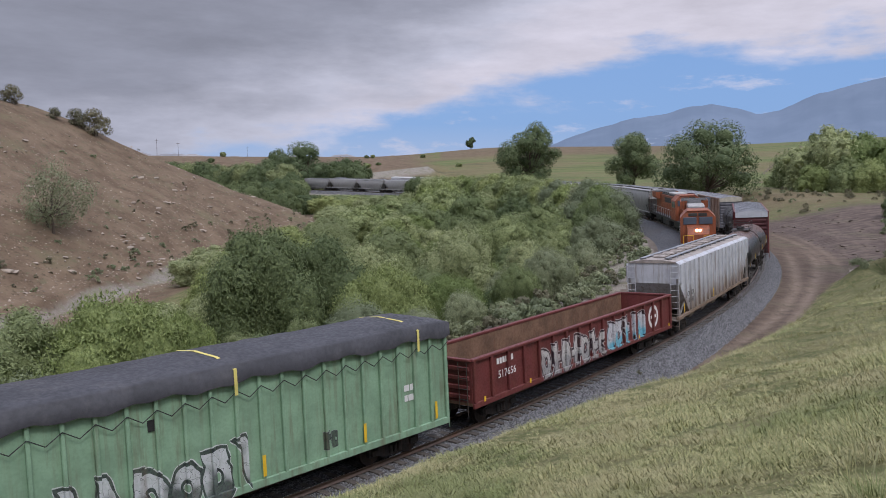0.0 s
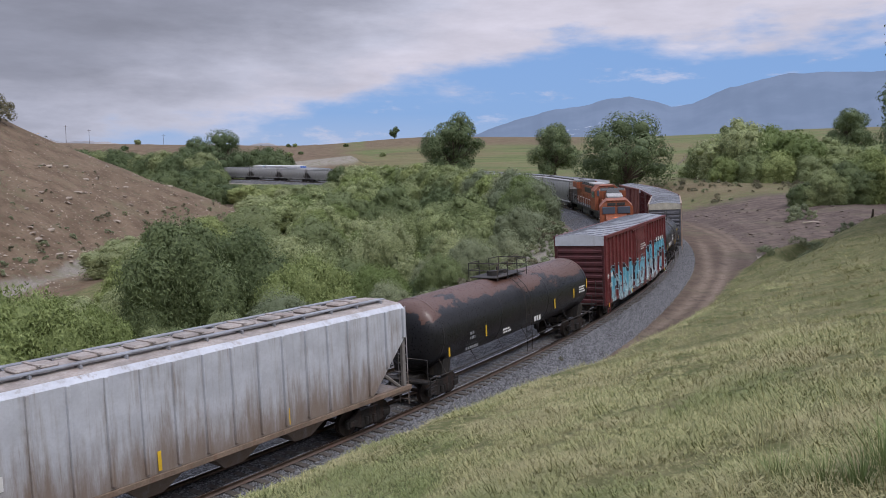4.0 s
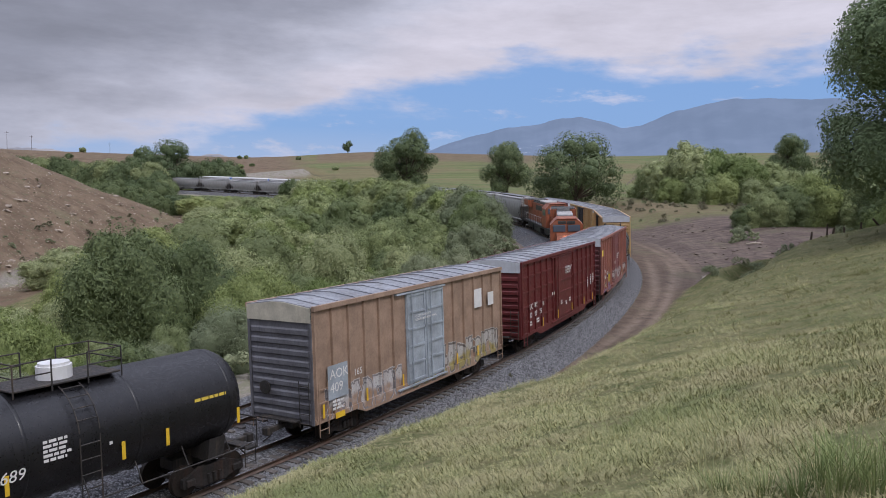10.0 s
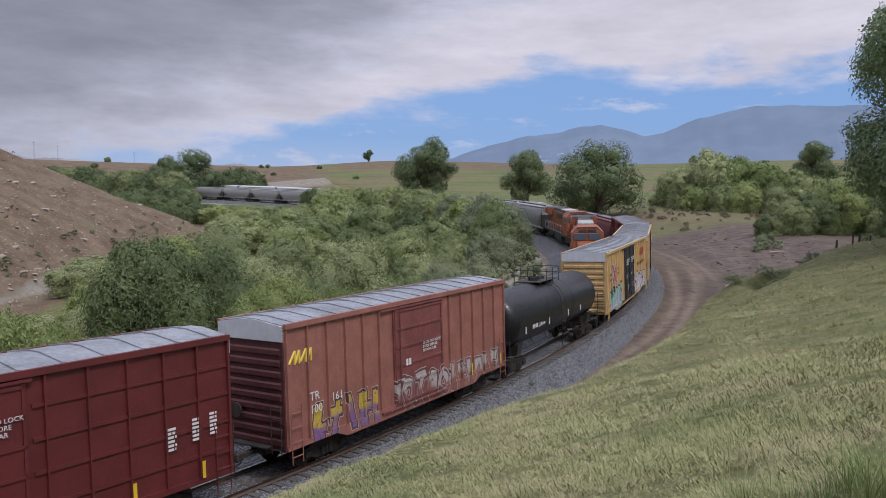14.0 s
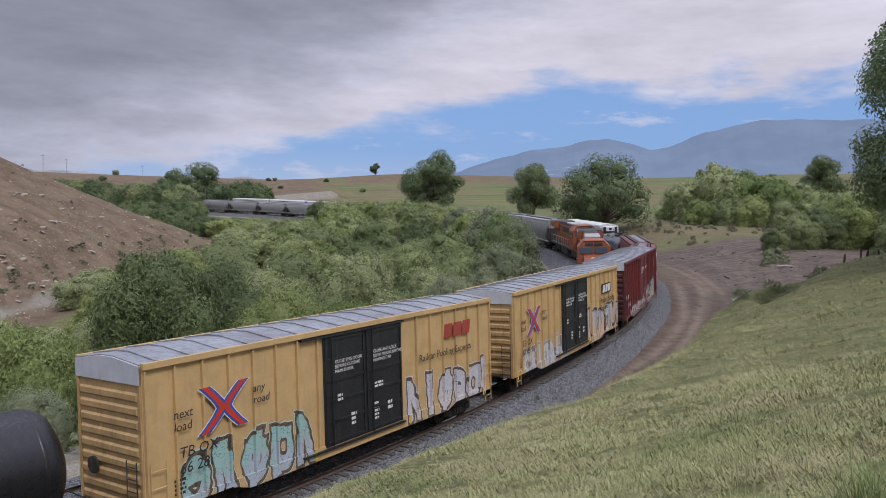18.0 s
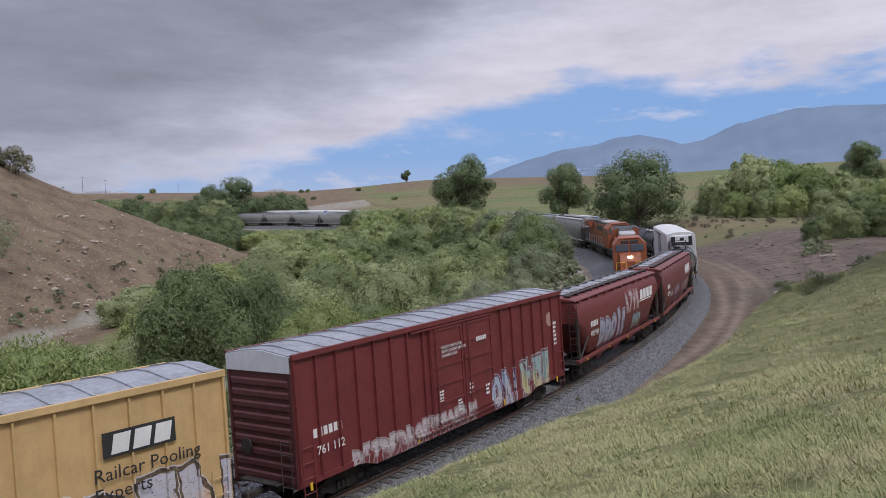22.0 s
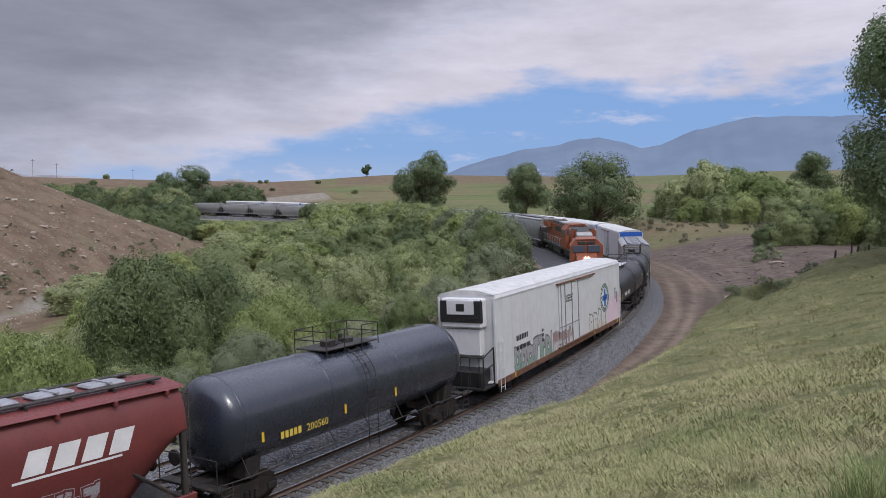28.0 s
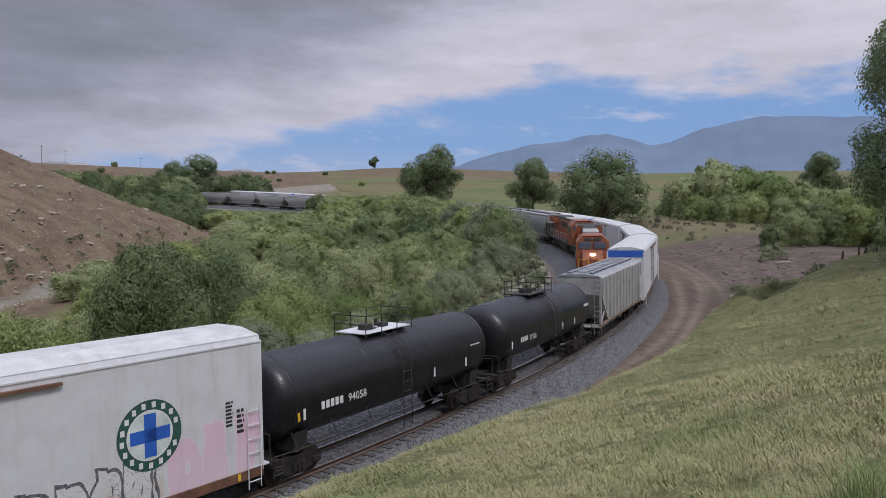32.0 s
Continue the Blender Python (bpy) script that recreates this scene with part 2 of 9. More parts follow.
def leaf_mat(name, dark, light, tip=None, thin=0.5):
    m, n, k, p = nodes_of(name)
    geo = n.new("ShaderNodeNewGeometry")
    info = n.new("ShaderNodeObjectInfo")
    col = mix_node(n, k, geo.outputs["Random Per Island"], dark, light)
    if tip:
        col = mix_node(n, k, math_node(n, k, "MULTIPLY", info.outputs["Random"], 0.75), col, tip)
    pos = geo.outputs["Position"]
    # Shade of the gaps between leaves is put into the colour as dark specks.
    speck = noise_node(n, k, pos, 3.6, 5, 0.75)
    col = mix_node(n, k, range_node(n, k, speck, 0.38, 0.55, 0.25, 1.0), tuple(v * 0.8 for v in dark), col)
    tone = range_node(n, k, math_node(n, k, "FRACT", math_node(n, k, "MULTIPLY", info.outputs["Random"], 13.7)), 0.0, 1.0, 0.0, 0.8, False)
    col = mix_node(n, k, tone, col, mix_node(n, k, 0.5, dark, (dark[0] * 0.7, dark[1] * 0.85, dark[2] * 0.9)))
    k.new(col, p.inputs["Base Color"])
    bmp = n.new("ShaderNodeBump")
    bmp.inputs["Strength"].default_value, bmp.inputs["Distance"].default_value = 0.5, 0.1
    k.new(speck, bmp.inputs["Height"])
    k.new(bmp.outputs[0], p.inputs["Normal"])
    p.inputs["Roughness"].default_value = 0.65
    p.inputs["Specular IOR Level"].default_value = 0.25
    tr = n.new("ShaderNodeBsdfTranslucent")
    k.new(col, tr.inputs["Color"])
    mx = n.new("ShaderNodeMixShader")
    mx.inputs[0].default_value = 0.22
    k.new(p.outputs[0], mx.inputs[1])
    k.new(tr.outputs[0], mx.inputs[2])
    k.new(mx.outputs[0], n["Material Output"].inputs[0])
    return m


RUST, GRIME, DUST = (0.16, 0.062, 0.032), (0.035, 0.031, 0.028), (0.23, 0.17, 0.12)
M = {}
M["steel_dark"] = mat("steel_dark", (0.035, 0.032, 0.03), 0.65, 0.2, dirt=DUST, amount=0.5)
M["truck_iron"] = mat("truck_iron", (0.024, 0.021, 0.019), 0.75, 0.15, dirt=RUST, amount=0.3)
M["wheel_iron"] = mat("wheel_iron", (0.035, 0.028, 0.024), 0.55, 0.4, dirt=RUST, amount=0.25)
M["rail_steel"] = mat("rail_steel", (0.15, 0.11, 0.085), 0.4, 0.6, dirt=RUST, amount=0.6, streak=False)
M["rail_top"] = mat("rail_top", (0.55, 0.54, 0.53), 0.22, 1.0, var=0.08, bump=0.02)
M["galvanized"] = mat("galvanized", (0.30, 0.312, 0.338), 0.5, 0.25, var=0.24, scale=0.7, dirt=(0.17, 0.15, 0.135), amount=0.8, streak=False)
M["roof_white"] = mat("roof_white", (0.60, 0.595, 0.57), 0.55, 0.0, var=0.1, dirt=(0.33, 0.31, 0.28), amount=0.6, streak=False)
M["white_paint"] = mat("white_paint", (0.68, 0.68, 0.68), 0.5, var=0.05, dirt=(0.4, 0.34, 0.28), amount=0.3)
M["yellow_mark"] = mat("yellow_mark", (0.75, 0.48, 0.03), 0.5, var=0.1)
M["yellow_strap"] = mat("yellow_strap", (0.72, 0.62, 0.18), 0.6, var=0.1)
M["letter_white"] = mat("letter_white", (0.72, 0.71, 0.69), 0.55, var=0.08, bump=0)
M["letter_black"] = mat("letter_black", (0.03, 0.03, 0.03), 0.55, var=0.08, bump=0)
M["letter_red"] = mat("letter_red", (0.35, 0.06, 0.04), 0.55, var=0.08, bump=0)
M["letter_yellow"] = mat("letter_yellow", (0.75, 0.55, 0.08), 0.55, var=0.08, bump=0)
M["tie_wood"] = mat("tie_wood", (0.13, 0.113, 0.1), 0.9, var=0.3, scale=5, bump=0.5, bscale=30, random_tone=0.5)
M["bark"] = mat("bark", (0.10, 0.075, 0.055), 0.95, var=0.3, scale=6, bump=0.8, bscale=18)
M["post_wood"] = mat("post_wood", (0.09, 0.065, 0.05), 0.9, var=0.3, scale=6, bump=0.5)
M["black_rubber"] = mat("black_rubber", (0.02, 0.02, 0.02), 0.6, var=0.2)
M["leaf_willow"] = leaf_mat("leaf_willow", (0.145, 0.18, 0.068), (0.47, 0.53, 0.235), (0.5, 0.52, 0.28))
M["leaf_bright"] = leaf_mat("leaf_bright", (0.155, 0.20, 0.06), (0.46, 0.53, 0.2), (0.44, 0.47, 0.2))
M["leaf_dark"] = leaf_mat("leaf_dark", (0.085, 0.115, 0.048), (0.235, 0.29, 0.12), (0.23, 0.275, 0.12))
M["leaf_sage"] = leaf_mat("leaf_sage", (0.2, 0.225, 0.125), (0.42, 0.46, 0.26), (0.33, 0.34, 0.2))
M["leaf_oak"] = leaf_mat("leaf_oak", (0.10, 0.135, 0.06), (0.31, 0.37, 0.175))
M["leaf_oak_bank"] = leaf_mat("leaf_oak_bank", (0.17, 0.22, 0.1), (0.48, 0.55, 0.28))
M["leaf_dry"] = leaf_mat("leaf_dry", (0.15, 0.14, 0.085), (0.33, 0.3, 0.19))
M["rock"] = mat("rock", (0.40, 0.33, 0.26), 0.9, var=0.25, scale=2, bump=0.6, bscale=8, random_tone=0.4)

# ---------- small geometry helpers ----------


def mesh_of(name, bm, material):
    me = bpy.data.meshes.new(name)
    bm.normal_update()
    bm.to_mesh(me)
    bm.free()
    me.materials.append(material)
    return me


def part(name, bm, material, parent=None, label="", smooth=False):
    me = bm if isinstance(bm, bpy.types.Mesh) else mesh_of(name, bm, material)
    if smooth:
        me.polygons.foreach_set("use_smooth", [True] * len(me.polygons))
    ob = new(name, me)
    if parent is not None:
        ob.parent = parent
    if label:
        tagged(ob, label)
    return ob


def box(bm, x0, x1, y0, y1, z0, z1):
    v = [bm.verts.new(c) for c in ((x0, y0, z0), (x1, y0, z0), (x1, y1, z0), (x0, y1, z0), (x0, y0, z1), (x1, y0, z1), (x1, y1, z1), (x0, y1, z1))]
    for f in ((3, 2, 1, 0), (4, 5, 6, 7), (0, 1, 5, 4), (1, 2, 6, 5), (2, 3, 7, 6), (3, 0, 4, 7)):
        bm.faces.new([v[i] for i in f])
    return bm


def soft_box(bm, x0, x1, y0, y1, z0, z1, r=0.02):
    b2 = bmesh.new()
    box(b2, x0, x1, y0, y1, z0, z1)
    bmesh.ops.bevel(b2, geom=b2.edges[:], offset=r, segments=1, affect="EDGES")
    merge(bm, b2)
    return bm


def merge(bm, other):
    vs = {v: bm.verts.new(v.co) for v in other.verts}
    for f in other.faces:
        bm.faces.new([vs[v] for v in f.verts])
    other.free()


def tube(bm, a, b, r, seg=8, r2=None, caps=True):
    a, b = Vector(a), Vector(b)
    d = (b - a).normalized()
    u = d.orthogonal().normalized()
    w = d.cross(u)
    r2 = r if r2 is None else r2
    rings = []
    for c, q in ((a, r), (b, r2)):
        rings.append([bm.verts.new(c + q * (math.cos(2 * math.pi * i / seg) * u + math.sin(2 * math.pi * i / seg) * w)) for i in range(seg)])
    for i in range(seg):
        j = (i + 1) % seg
        bm.faces.new((rings[0][i], rings[0][j], rings[1][j], rings[1][i]))
    if caps:
        bm.faces.new(rings[0][::-1])
        bm.faces.new(rings[1])
    return bm


def pipe(bm, pts, r, seg=6):
    for a, b in zip(pts, pts[1:]):
        tube(bm, a, b, r, seg)
    return bm


def prism(bm, outline, x0, x1):
    """An outline in (y, z), counter-clockwise seen from +x, drawn out from x0 to x1."""
    a = [bm.verts.new((x0, y, z)) for y, z in outline]
    b = [bm.verts.new((x1, y, z)) for y, z in outline]
    m = len(outline)
    for i in range(m):
        j = (i + 1) % m
        bm.faces.new((a[i], a[j], b[j], b[i]))
    bm.faces.new(a[::-1])
    bm.faces.new(b)
    return bm


def loft(bm, sections, close=True):
    """Rings of points, joined one to the next."""
    rings = [[bm.verts.new(p) for p in s] for s in sections]
    m = len(rings[0])
    for a, b in zip(rings, rings[1:]):
        for i in range(m):
            j = (i + 1) % m
            bm.faces.new((a[i], a[j], b[j], b[i]))
    if close:
        bm.faces.new(rings[0][::-1])
        bm.faces.new(rings[-1])
    return bm


def raw_mesh(name, verts, faces, material):
    me = bpy.data.meshes.new(name)
    verts, faces = np.asarray(verts, np.float32), np.asarray(faces, np.int32)
    q = faces.shape[1]
    me.vertices.add(len(verts))
    me.vertices.foreach_set("co", verts.ravel())
    me.loops.add(faces.size)
    me.loops.foreach_set("vertex_index", faces.ravel())
    me.polygons.add(len(faces))
    me.polygons.foreach_set("loop_start", np.arange(0, faces.size, q, dtype=np.int32))
    me.update(calc_edges=True)
    me.validate()
    me.materials.append(material)
    return me


def writing(parent, text, size, material, x, z, y=-1.6, name="lettering", shear=0.0, align="LEFT", back=False, label=""):
    cu = bpy.data.curves.new("text", "FONT")
    cu.body, cu.size, cu.extrude, cu.shear, cu.align_x = text, size, 0.003, shear, align
    cu.resolution_u = 2
    tmp = bpy.data.objects.new("text", cu)
    me = bpy.data.meshes.new_from_object(tmp)
    bpy.data.objects.remove(tmp)
    me.transform(pose(x, y, z, 90, 0, 0))
    me.materials.clear()
    me.materials.append(material)
    ob = new(name, me)
    ob.parent = parent
    if label:
        tagged(ob, label)
    return ob


def plate(parent, x, z, w, h, material, y, label=""):
    return part("plate", box(bmesh.new(), x, x + w, y - 0.006, y, z, z + h), material, parent, label)


def bars(parent, x, z, w, h, material, y, rows=1, name="marking", n=0):
    """Small stencilled lines as plain dashes of the size of their words."""
    bm = bmesh.new()
    rr = random.Random(int(abs(x) * 131 + abs(z) * 17 + rows))
    for i in range(rows):
        z1 = z + h - i * h / rows
        z0 = z1 - h / rows * (0.62 if rows > 1 else 0.9)
        if rows == 1:
            fill = 0.42 if n else 0.72
            n = n or max(2, round(w / (h * 0.75)))
            step = w / n
            for q in range(n):
                # one plain block for each character
                box(bm, x + q * step, x + q * step + step * fill, y - 0.004, y, z0, z1)
            continue
        at, end = x, x + w * rr.uniform(0.75, 1.0)
        while at < end - 0.02:
            ln = min(rr.uniform(0.1, 0.26), end - at)
            box(bm, at, at + ln, y - 0.004, y, z0, z1)
            at += ln + 0.04
    ob = part(name, bm, material, parent)
    return tagged(ob, kind="stuff")


# ---------- the railway's line: a left-hand curve that climbs away ----------
CANT = radians(2.6)
LS = np.arange(-360.0, 470.5, 1.0)
# degrees of turn for each metre
BEND = np.interp(LS, [-80, -60, 0, 20, 40, 60, 80, 100, 125, 160, 200, 260, 330, 430], [0.0, 0.08, 0.214, 0.308, 0.338, 0.351, 0.415, 0.425, 0.28, 0.225, 0.24, 0.226, 0.187, 0.149])
LH = np.cumsum((BEND + np.roll(BEND, 1)) / 2)
I0 = int(np.searchsorted(LS, 13.5))
LH = np.radians(LH - LH[I0] + 51.69)
LX = np.cumsum(np.cos(LH))
LY = np.cumsum(np.sin(LH))
LX, LY = LX - LX[I0] + 8.2, LY - LY[I0] + 39.15
LZ = np.interp(LS, [-360, 0, 20, 170, 300, 470], [-4.5, 0.0, 0.39, 3.96, 6.6, 9.0])


def inner_w(s):
    """How far inside the outer track the inner one lies."""
    return np.interp(s, [-60, 35, 49, 72, 97, 115, 140, 300], [-4.0, -4.0, -4.1, -6.5, -9.4, -11.2, -12.3, -12.3])


def inner_lift(s):
    return np.interp(s, [-60, 10, 49, 75, 115, 180, 280, 400], [0.0, 0.2, 1.05, 1.6, 1.7, 1.2, -0.2, -0.3])


def line_at(s, w=0.0):
    """Place, and heading of growing s, at distance s; w: metres outwards."""
    h = float(np.interp(s, LS, LH))
    x, y, z = (float(np.interp(s, LS, v)) for v in (LX, LY, LZ))
    return Vector((x + w * math.sin(h), y - w * math.cos(h), z)), h


def inner_at(s):
    p, h = line_at(s, float(inner_w(s)))
    return p + Vector((0, 0, float(inner_lift(s)))), h


IN_S = np.arange(-60.0, 440.0, 1.0)
IN_P = np.array([tuple(inner_at(s)[0]) for s in IN_S])
IN_A = np.concatenate([[0], np.cumsum(np.linalg.norm(np.diff(IN_P, axis=0), axis=1))])


def inner_along(a):
    return Vector([float(np.interp(a, IN_A, IN_P[:, i])) for i in range(3)])


def frame_from(a, b, cant, lift=0.0):
    x = (b - a).normalized()
    y = Vector((-x.y, x.x, 0)).normalized()
    y = (y * math.cos(cant) - Vector((0, 0, 1)) * math.sin(cant)).normalized()
    z = x.cross(y)
    m = Matrix((x, y, z)).transposed().to_4x4()
    m.translation = (a + b) / 2 + z * lift
    return m


def car_pose(s, half):
    """The pose of a vehicle whose trucks stand at s - half and s + half: x towards growing s, y to the inside."""
    return frame_from(line_at(s - half)[0], line_at(s + half)[0], CANT)


def inner_pose(a, half):
    """The same on the inner track, by the distance a along it."""
    return frame_from(inner_along(a - half), inner_along(a + half), CANT)


# ---------- the lie of the land ----------


def sstep(v, a, b):
    q = np.clip((v - a) / (b - a), 0, 1)
    return q * q * (3 - 2 * q)


def rail_coords(x, y):
    """Distance along the outer track, and metres outwards of it."""
    x, y = np.atleast_1d(np.asarray(x, float)), np.atleast_1d(np.asarray(y, float))
    pick = slice(0, len(LS), 6)
    sx, sy, ss, sh = LX[pick], LY[pick], LS[pick], LH[pick]
    i = np.empty(len(x), int)
    for a in range(0, len(x), 20000):
        q = slice(a, a + 20000)
        i[q] = ((x[q, None] - sx) ** 2 + (y[q, None] - sy) ** 2).argmin(1)
    dx, dy = x - sx[i], y - sy[i]
    s = ss[i] + dx * np.cos(sh[i]) + dy * np.sin(sh[i])
    h = np.interp(s, LS, LH)
    w = (x - np.interp(s, LS, LX)) * np.sin(h) - (y - np.interp(s, LS, LY)) * np.cos(h)
    return s, w


def wave(x, y, f, seed):
    r = np.random.RandomState(seed)
    tot = 0
    for i in range(5):
        a = r.uniform(0, 6.28)
        tot = tot + np.sin((x * math.cos(a) + y * math.sin(a)) * f * r.uniform(0.6, 1.6) + r.uniform(0, 6.28))
    return tot / 5


def left_hill(x, y):
    p = (-46 + 0.144 * (y - 80) - x) * 0.99
    q = (x + 29.8) * -0.306 + (y - 190.2) * -0.952
    a, b, c = (np.exp(np.clip(-v / 1.52, -60, 60)) for v in (0.611 * p, 0.612 * q, 26.6 + 0.04 * p))
    h = -1.52 * np.log(a + b + c)
    return p, np.maximum(h, 0)


def wheel_marks(s, w):
    """Weight of the wheel ruts that run beside the line, and of those that swing out over the spoil."""
    m = 0
    for off, bow, at in ((3.9, 0.9, 40), (5.7, 0.9, 40), (6.6, 2.0, 62), (8.4, 2.0, 62), (10.5, 5.0, 75), (12.4, 5.0, 75), (15.0, 7.0, 82), (17.1, 7.0, 82), (20.5, 8.0, 88), (22.6, 8.0, 88)):
        c = off + bow * np.sin((s - at) * 0.035) + 0.4 * np.sin(s * 0.11 + off)
        m = np.maximum(m, (1.0 if off < 6 else 0.6 if off < 9 else 0.3) * np.exp(-((w - c) / 0.5) ** 2) * sstep(s, at - 26, at - 12) * (1 - sstep(s, at + 26, at + 46)))
    return m


def lie(x, y):
    """Height of the ground, and its weights: bare dirt, brown hill, creek gravel, far field."""
    x, y = np.atleast_1d(np.asarray(x, float)), np.atleast_1d(np.asarray(y, float))
    s, w = rail_coords(x, y)
    d = np.hypot(x, y)
    az = np.degrees(np.arctan2(x, y))
    sc = np.clip(s, -160, 460)
    zr = np.interp(sc, LS, LZ)
    deep = sstep(-w, 45, 105)
    zr = zr * (1 - deep) + 2.05 * deep
    wi = -inner_w(sc)
    z = zr - 1.35 + np.interp(sc, [15, 40], [0.38, 0.56]) * sstep(w, 0, 2.6) + inner_lift(sc) * sstep(-w, 2.4, wi - 1.2) * (1 - deep)
    # the bank on the outer side, on which the camera stands
    toe = np.interp(sc, [20, 45, 52, 60, 80, 107, 140], [4.4, 6.2, 7.2, 13.5, 28, 44, 80])
    top = np.interp(sc, [20, 40, 55, 62, 80, 107, 140], [10.8, 15.5, 20, 25, 41, 66, 120])
    lift = np.interp(sc, [-12, -3, 1, 7, 15, 22, 36, 45, 56, 70, 90, 140], [5.45, 5.15, 4.8, 4.55, 4.05, 4.0, 3.88, 4.15, 5.4, 6.1, 6.1, 3.6])
    bank = lift * sstep(w, toe - 1.5, top) + np.where(w > top, np.interp(sc, [30, 60], [0.345, 0.30]) * np.minimum(w - top, 16) + 0.1 * np.clip(w - top - 16, 0, 120), 0) + 0.35 * np.exp(-(d / 6.0) ** 2)
    rough = 0.045 * wave(x, y, 2.6, 13) + 0.10 * wave(x, y, 0.9, 3) + 0.22 * wave(x, y, 0.25, 4)
    bank = bank + rough * sstep(w, toe + 1, toe + 6)
    fade = 1 - sstep(sc, 110, 190)
    z = z + bank * fade * (w > 0)
    # dirt spoil beside the line
    spoil = sstep(w, 10, 14) * (1 - sstep(w, toe - 3, toe + 2)) * sstep(sc, 40, 60) * (1 - sstep(sc, 120, 150))
    z = z + spoil * (0.5 + 0.22 * wave(x, y, 0.4, 8) + 0.14 * wave(x, y, 1.3, 9))
    # wheel ruts of the dirt track
    z = z - 0.05 * wheel_marks(sc, w) * (w < toe + 1)
    # grassy berm along the foot of the bank, and the gully behind it
    z = z + (1.25 * np.exp(-((w - toe - 2.2) / 1.4) ** 2) - 2.3 * np.exp(-((w - toe - 5.2) / 1.5) ** 2)) * sstep(sc, 46, 54) * (1 - sstep(sc, 72, 84)) + 0.7 * np.exp(-((sc - 68) / 1.6) ** 2 - ((w - 11.3) / 0.9) ** 2) * -1
    # creek bottom inside the curve
    z = z - (3.0 + inner_lift(sc)) * sstep(-w, wi + 5.5, wi + 21) * (1 - deep) - 3.0 * deep + 0.3 * wave(x, y, 0.3, 5) * sstep(-w, wi + 7, wi + 20)
    p, hill = left_hill(x, y)
    inside = (w < -20)
    creek = np.exp(-((p + 7) / 5.0) ** 2) * inside * sstep(-w, 25, 45)
    z = z - 1.0 * creek + 1.3 * sstep(p, -4.2, -2.6) * inside * (1 - sstep(p, 4, 30)) * sstep(-w, 25, 45)
    z = z + hill * inside * (1 + 0.03 * wave(x, y, 0.12, 6)) + 0.25 * wave(x, y, 0.5, 7) * sstep(hill, 0.5, 4)
    # far fields that rise to a skyline
    crest = 20.5 + 7.5 * sstep(az, -6, 6) + 3.5 * sstep(az, 18, 32)
    far = sstep(d, 240, 620) * np.maximum(sstep(w, 12, 60), sstep(-w, 400, 500))
    fall = sstep(d, 640, 1500)
    rising = np.interp(d, [80, 100, 122, 150, 200, 260, 400], [1.2, 2.4, 3.8, 5.6, 8.0, 9.0, 9.0])
    right = sstep(w, 9, 32) * sstep(sc, 68, 90)
    z = z * (1 - right) + (np.maximum(rising, zr - 1.0) + spoil * (0.22 * wave(x, y, 0.4, 8) + 0.14 * wave(x, y, 1.3, 9)) - 0.05 * wheel_marks(sc, w)) * right
    z = z + far * crest * (1 - 0.8 * fall) * np.where(np.abs(az) < 100, 1, 0.6) * (1 + 0.05 * wave(x, y, 0.02, 11))
    dirt = (1 - sstep(w, toe - 1.2, toe + 1.5)) * (w > 3) * sstep(sc, -80, 5) * (1 - sstep(sc, 106, 130))
    track = np.exp(-((w - 8.3 - 0.03 * np.clip(sc - 60, 0, 200)) / 1.8) ** 2) * sstep(sc, 60, 100) * (1 - sstep(sc, 200, 300))
    dirt = np.maximum(np.maximum(dirt, track), ((w < 6) & (w > -wi - 5)) * 0.55)
    brown = sstep(hill, -0.2, 1.5) * inside
    brown = np.maximum(brown, 0.72 * sstep(d, 230, 330) * (w > 8) * (1 - sstep(az, -4, 3)))
    brown = np.maximum(brown, 0.62 * sstep(d, 400, 470) * (w > 8) * (az > 0) * (1 - sstep(az, 15, 19)))
    cut = (1 - sstep(np.abs(az + 3.0 + 0.5 * np.sin(d * 0.2)), 2.2, 3.2)) * (w > 12)
    z = z + 3.6 * sstep(d, 340, 348) * (1 - sstep(d, 352, 420)) * cut
    dirt = np.maximum(dirt, 0.8 * np.exp(-((az - 22.6 - (d - 330) * 0.0145) / 0.14) ** 2) * sstep(d, 310, 330) * (1 - sstep(d, 480, 520)))
    brown = np.maximum(brown, 0.5 * sstep(sc, 104, 118) * (1 - sstep(sc, 160, 190)) * sstep(w, 6, 14) * (1 - sstep(w, 70, 90)))
    brown = np.maximum(brown, sstep(p, -15, -11) * inside * sstep(-w, 30, 45) * 0.9)
    wall = (0.8 + 0.35 * wave(x, y, 0.35, 17)) * np.exp(-((p + 4.4) / 1.5) ** 2) * inside * sstep(-w, 25, 45)
    gravel = np.maximum(np.maximum(wall, 0.35 * creek), (1 - sstep(-w, wi + 9, wi + 17)) * (w < -3) * 0.9)
    gravel = np.maximum(gravel, cut * sstep(d, 338, 342) * (1 - sstep(d, 350, 356)))
    field = sstep(d, 112, 150) * (w > 8)
    return z, dirt, brown, gravel, field


def ground_z(x, y):
    return float(lie(np.array([x]), np.array([y]))[0][0])
# ---------- ground ----------


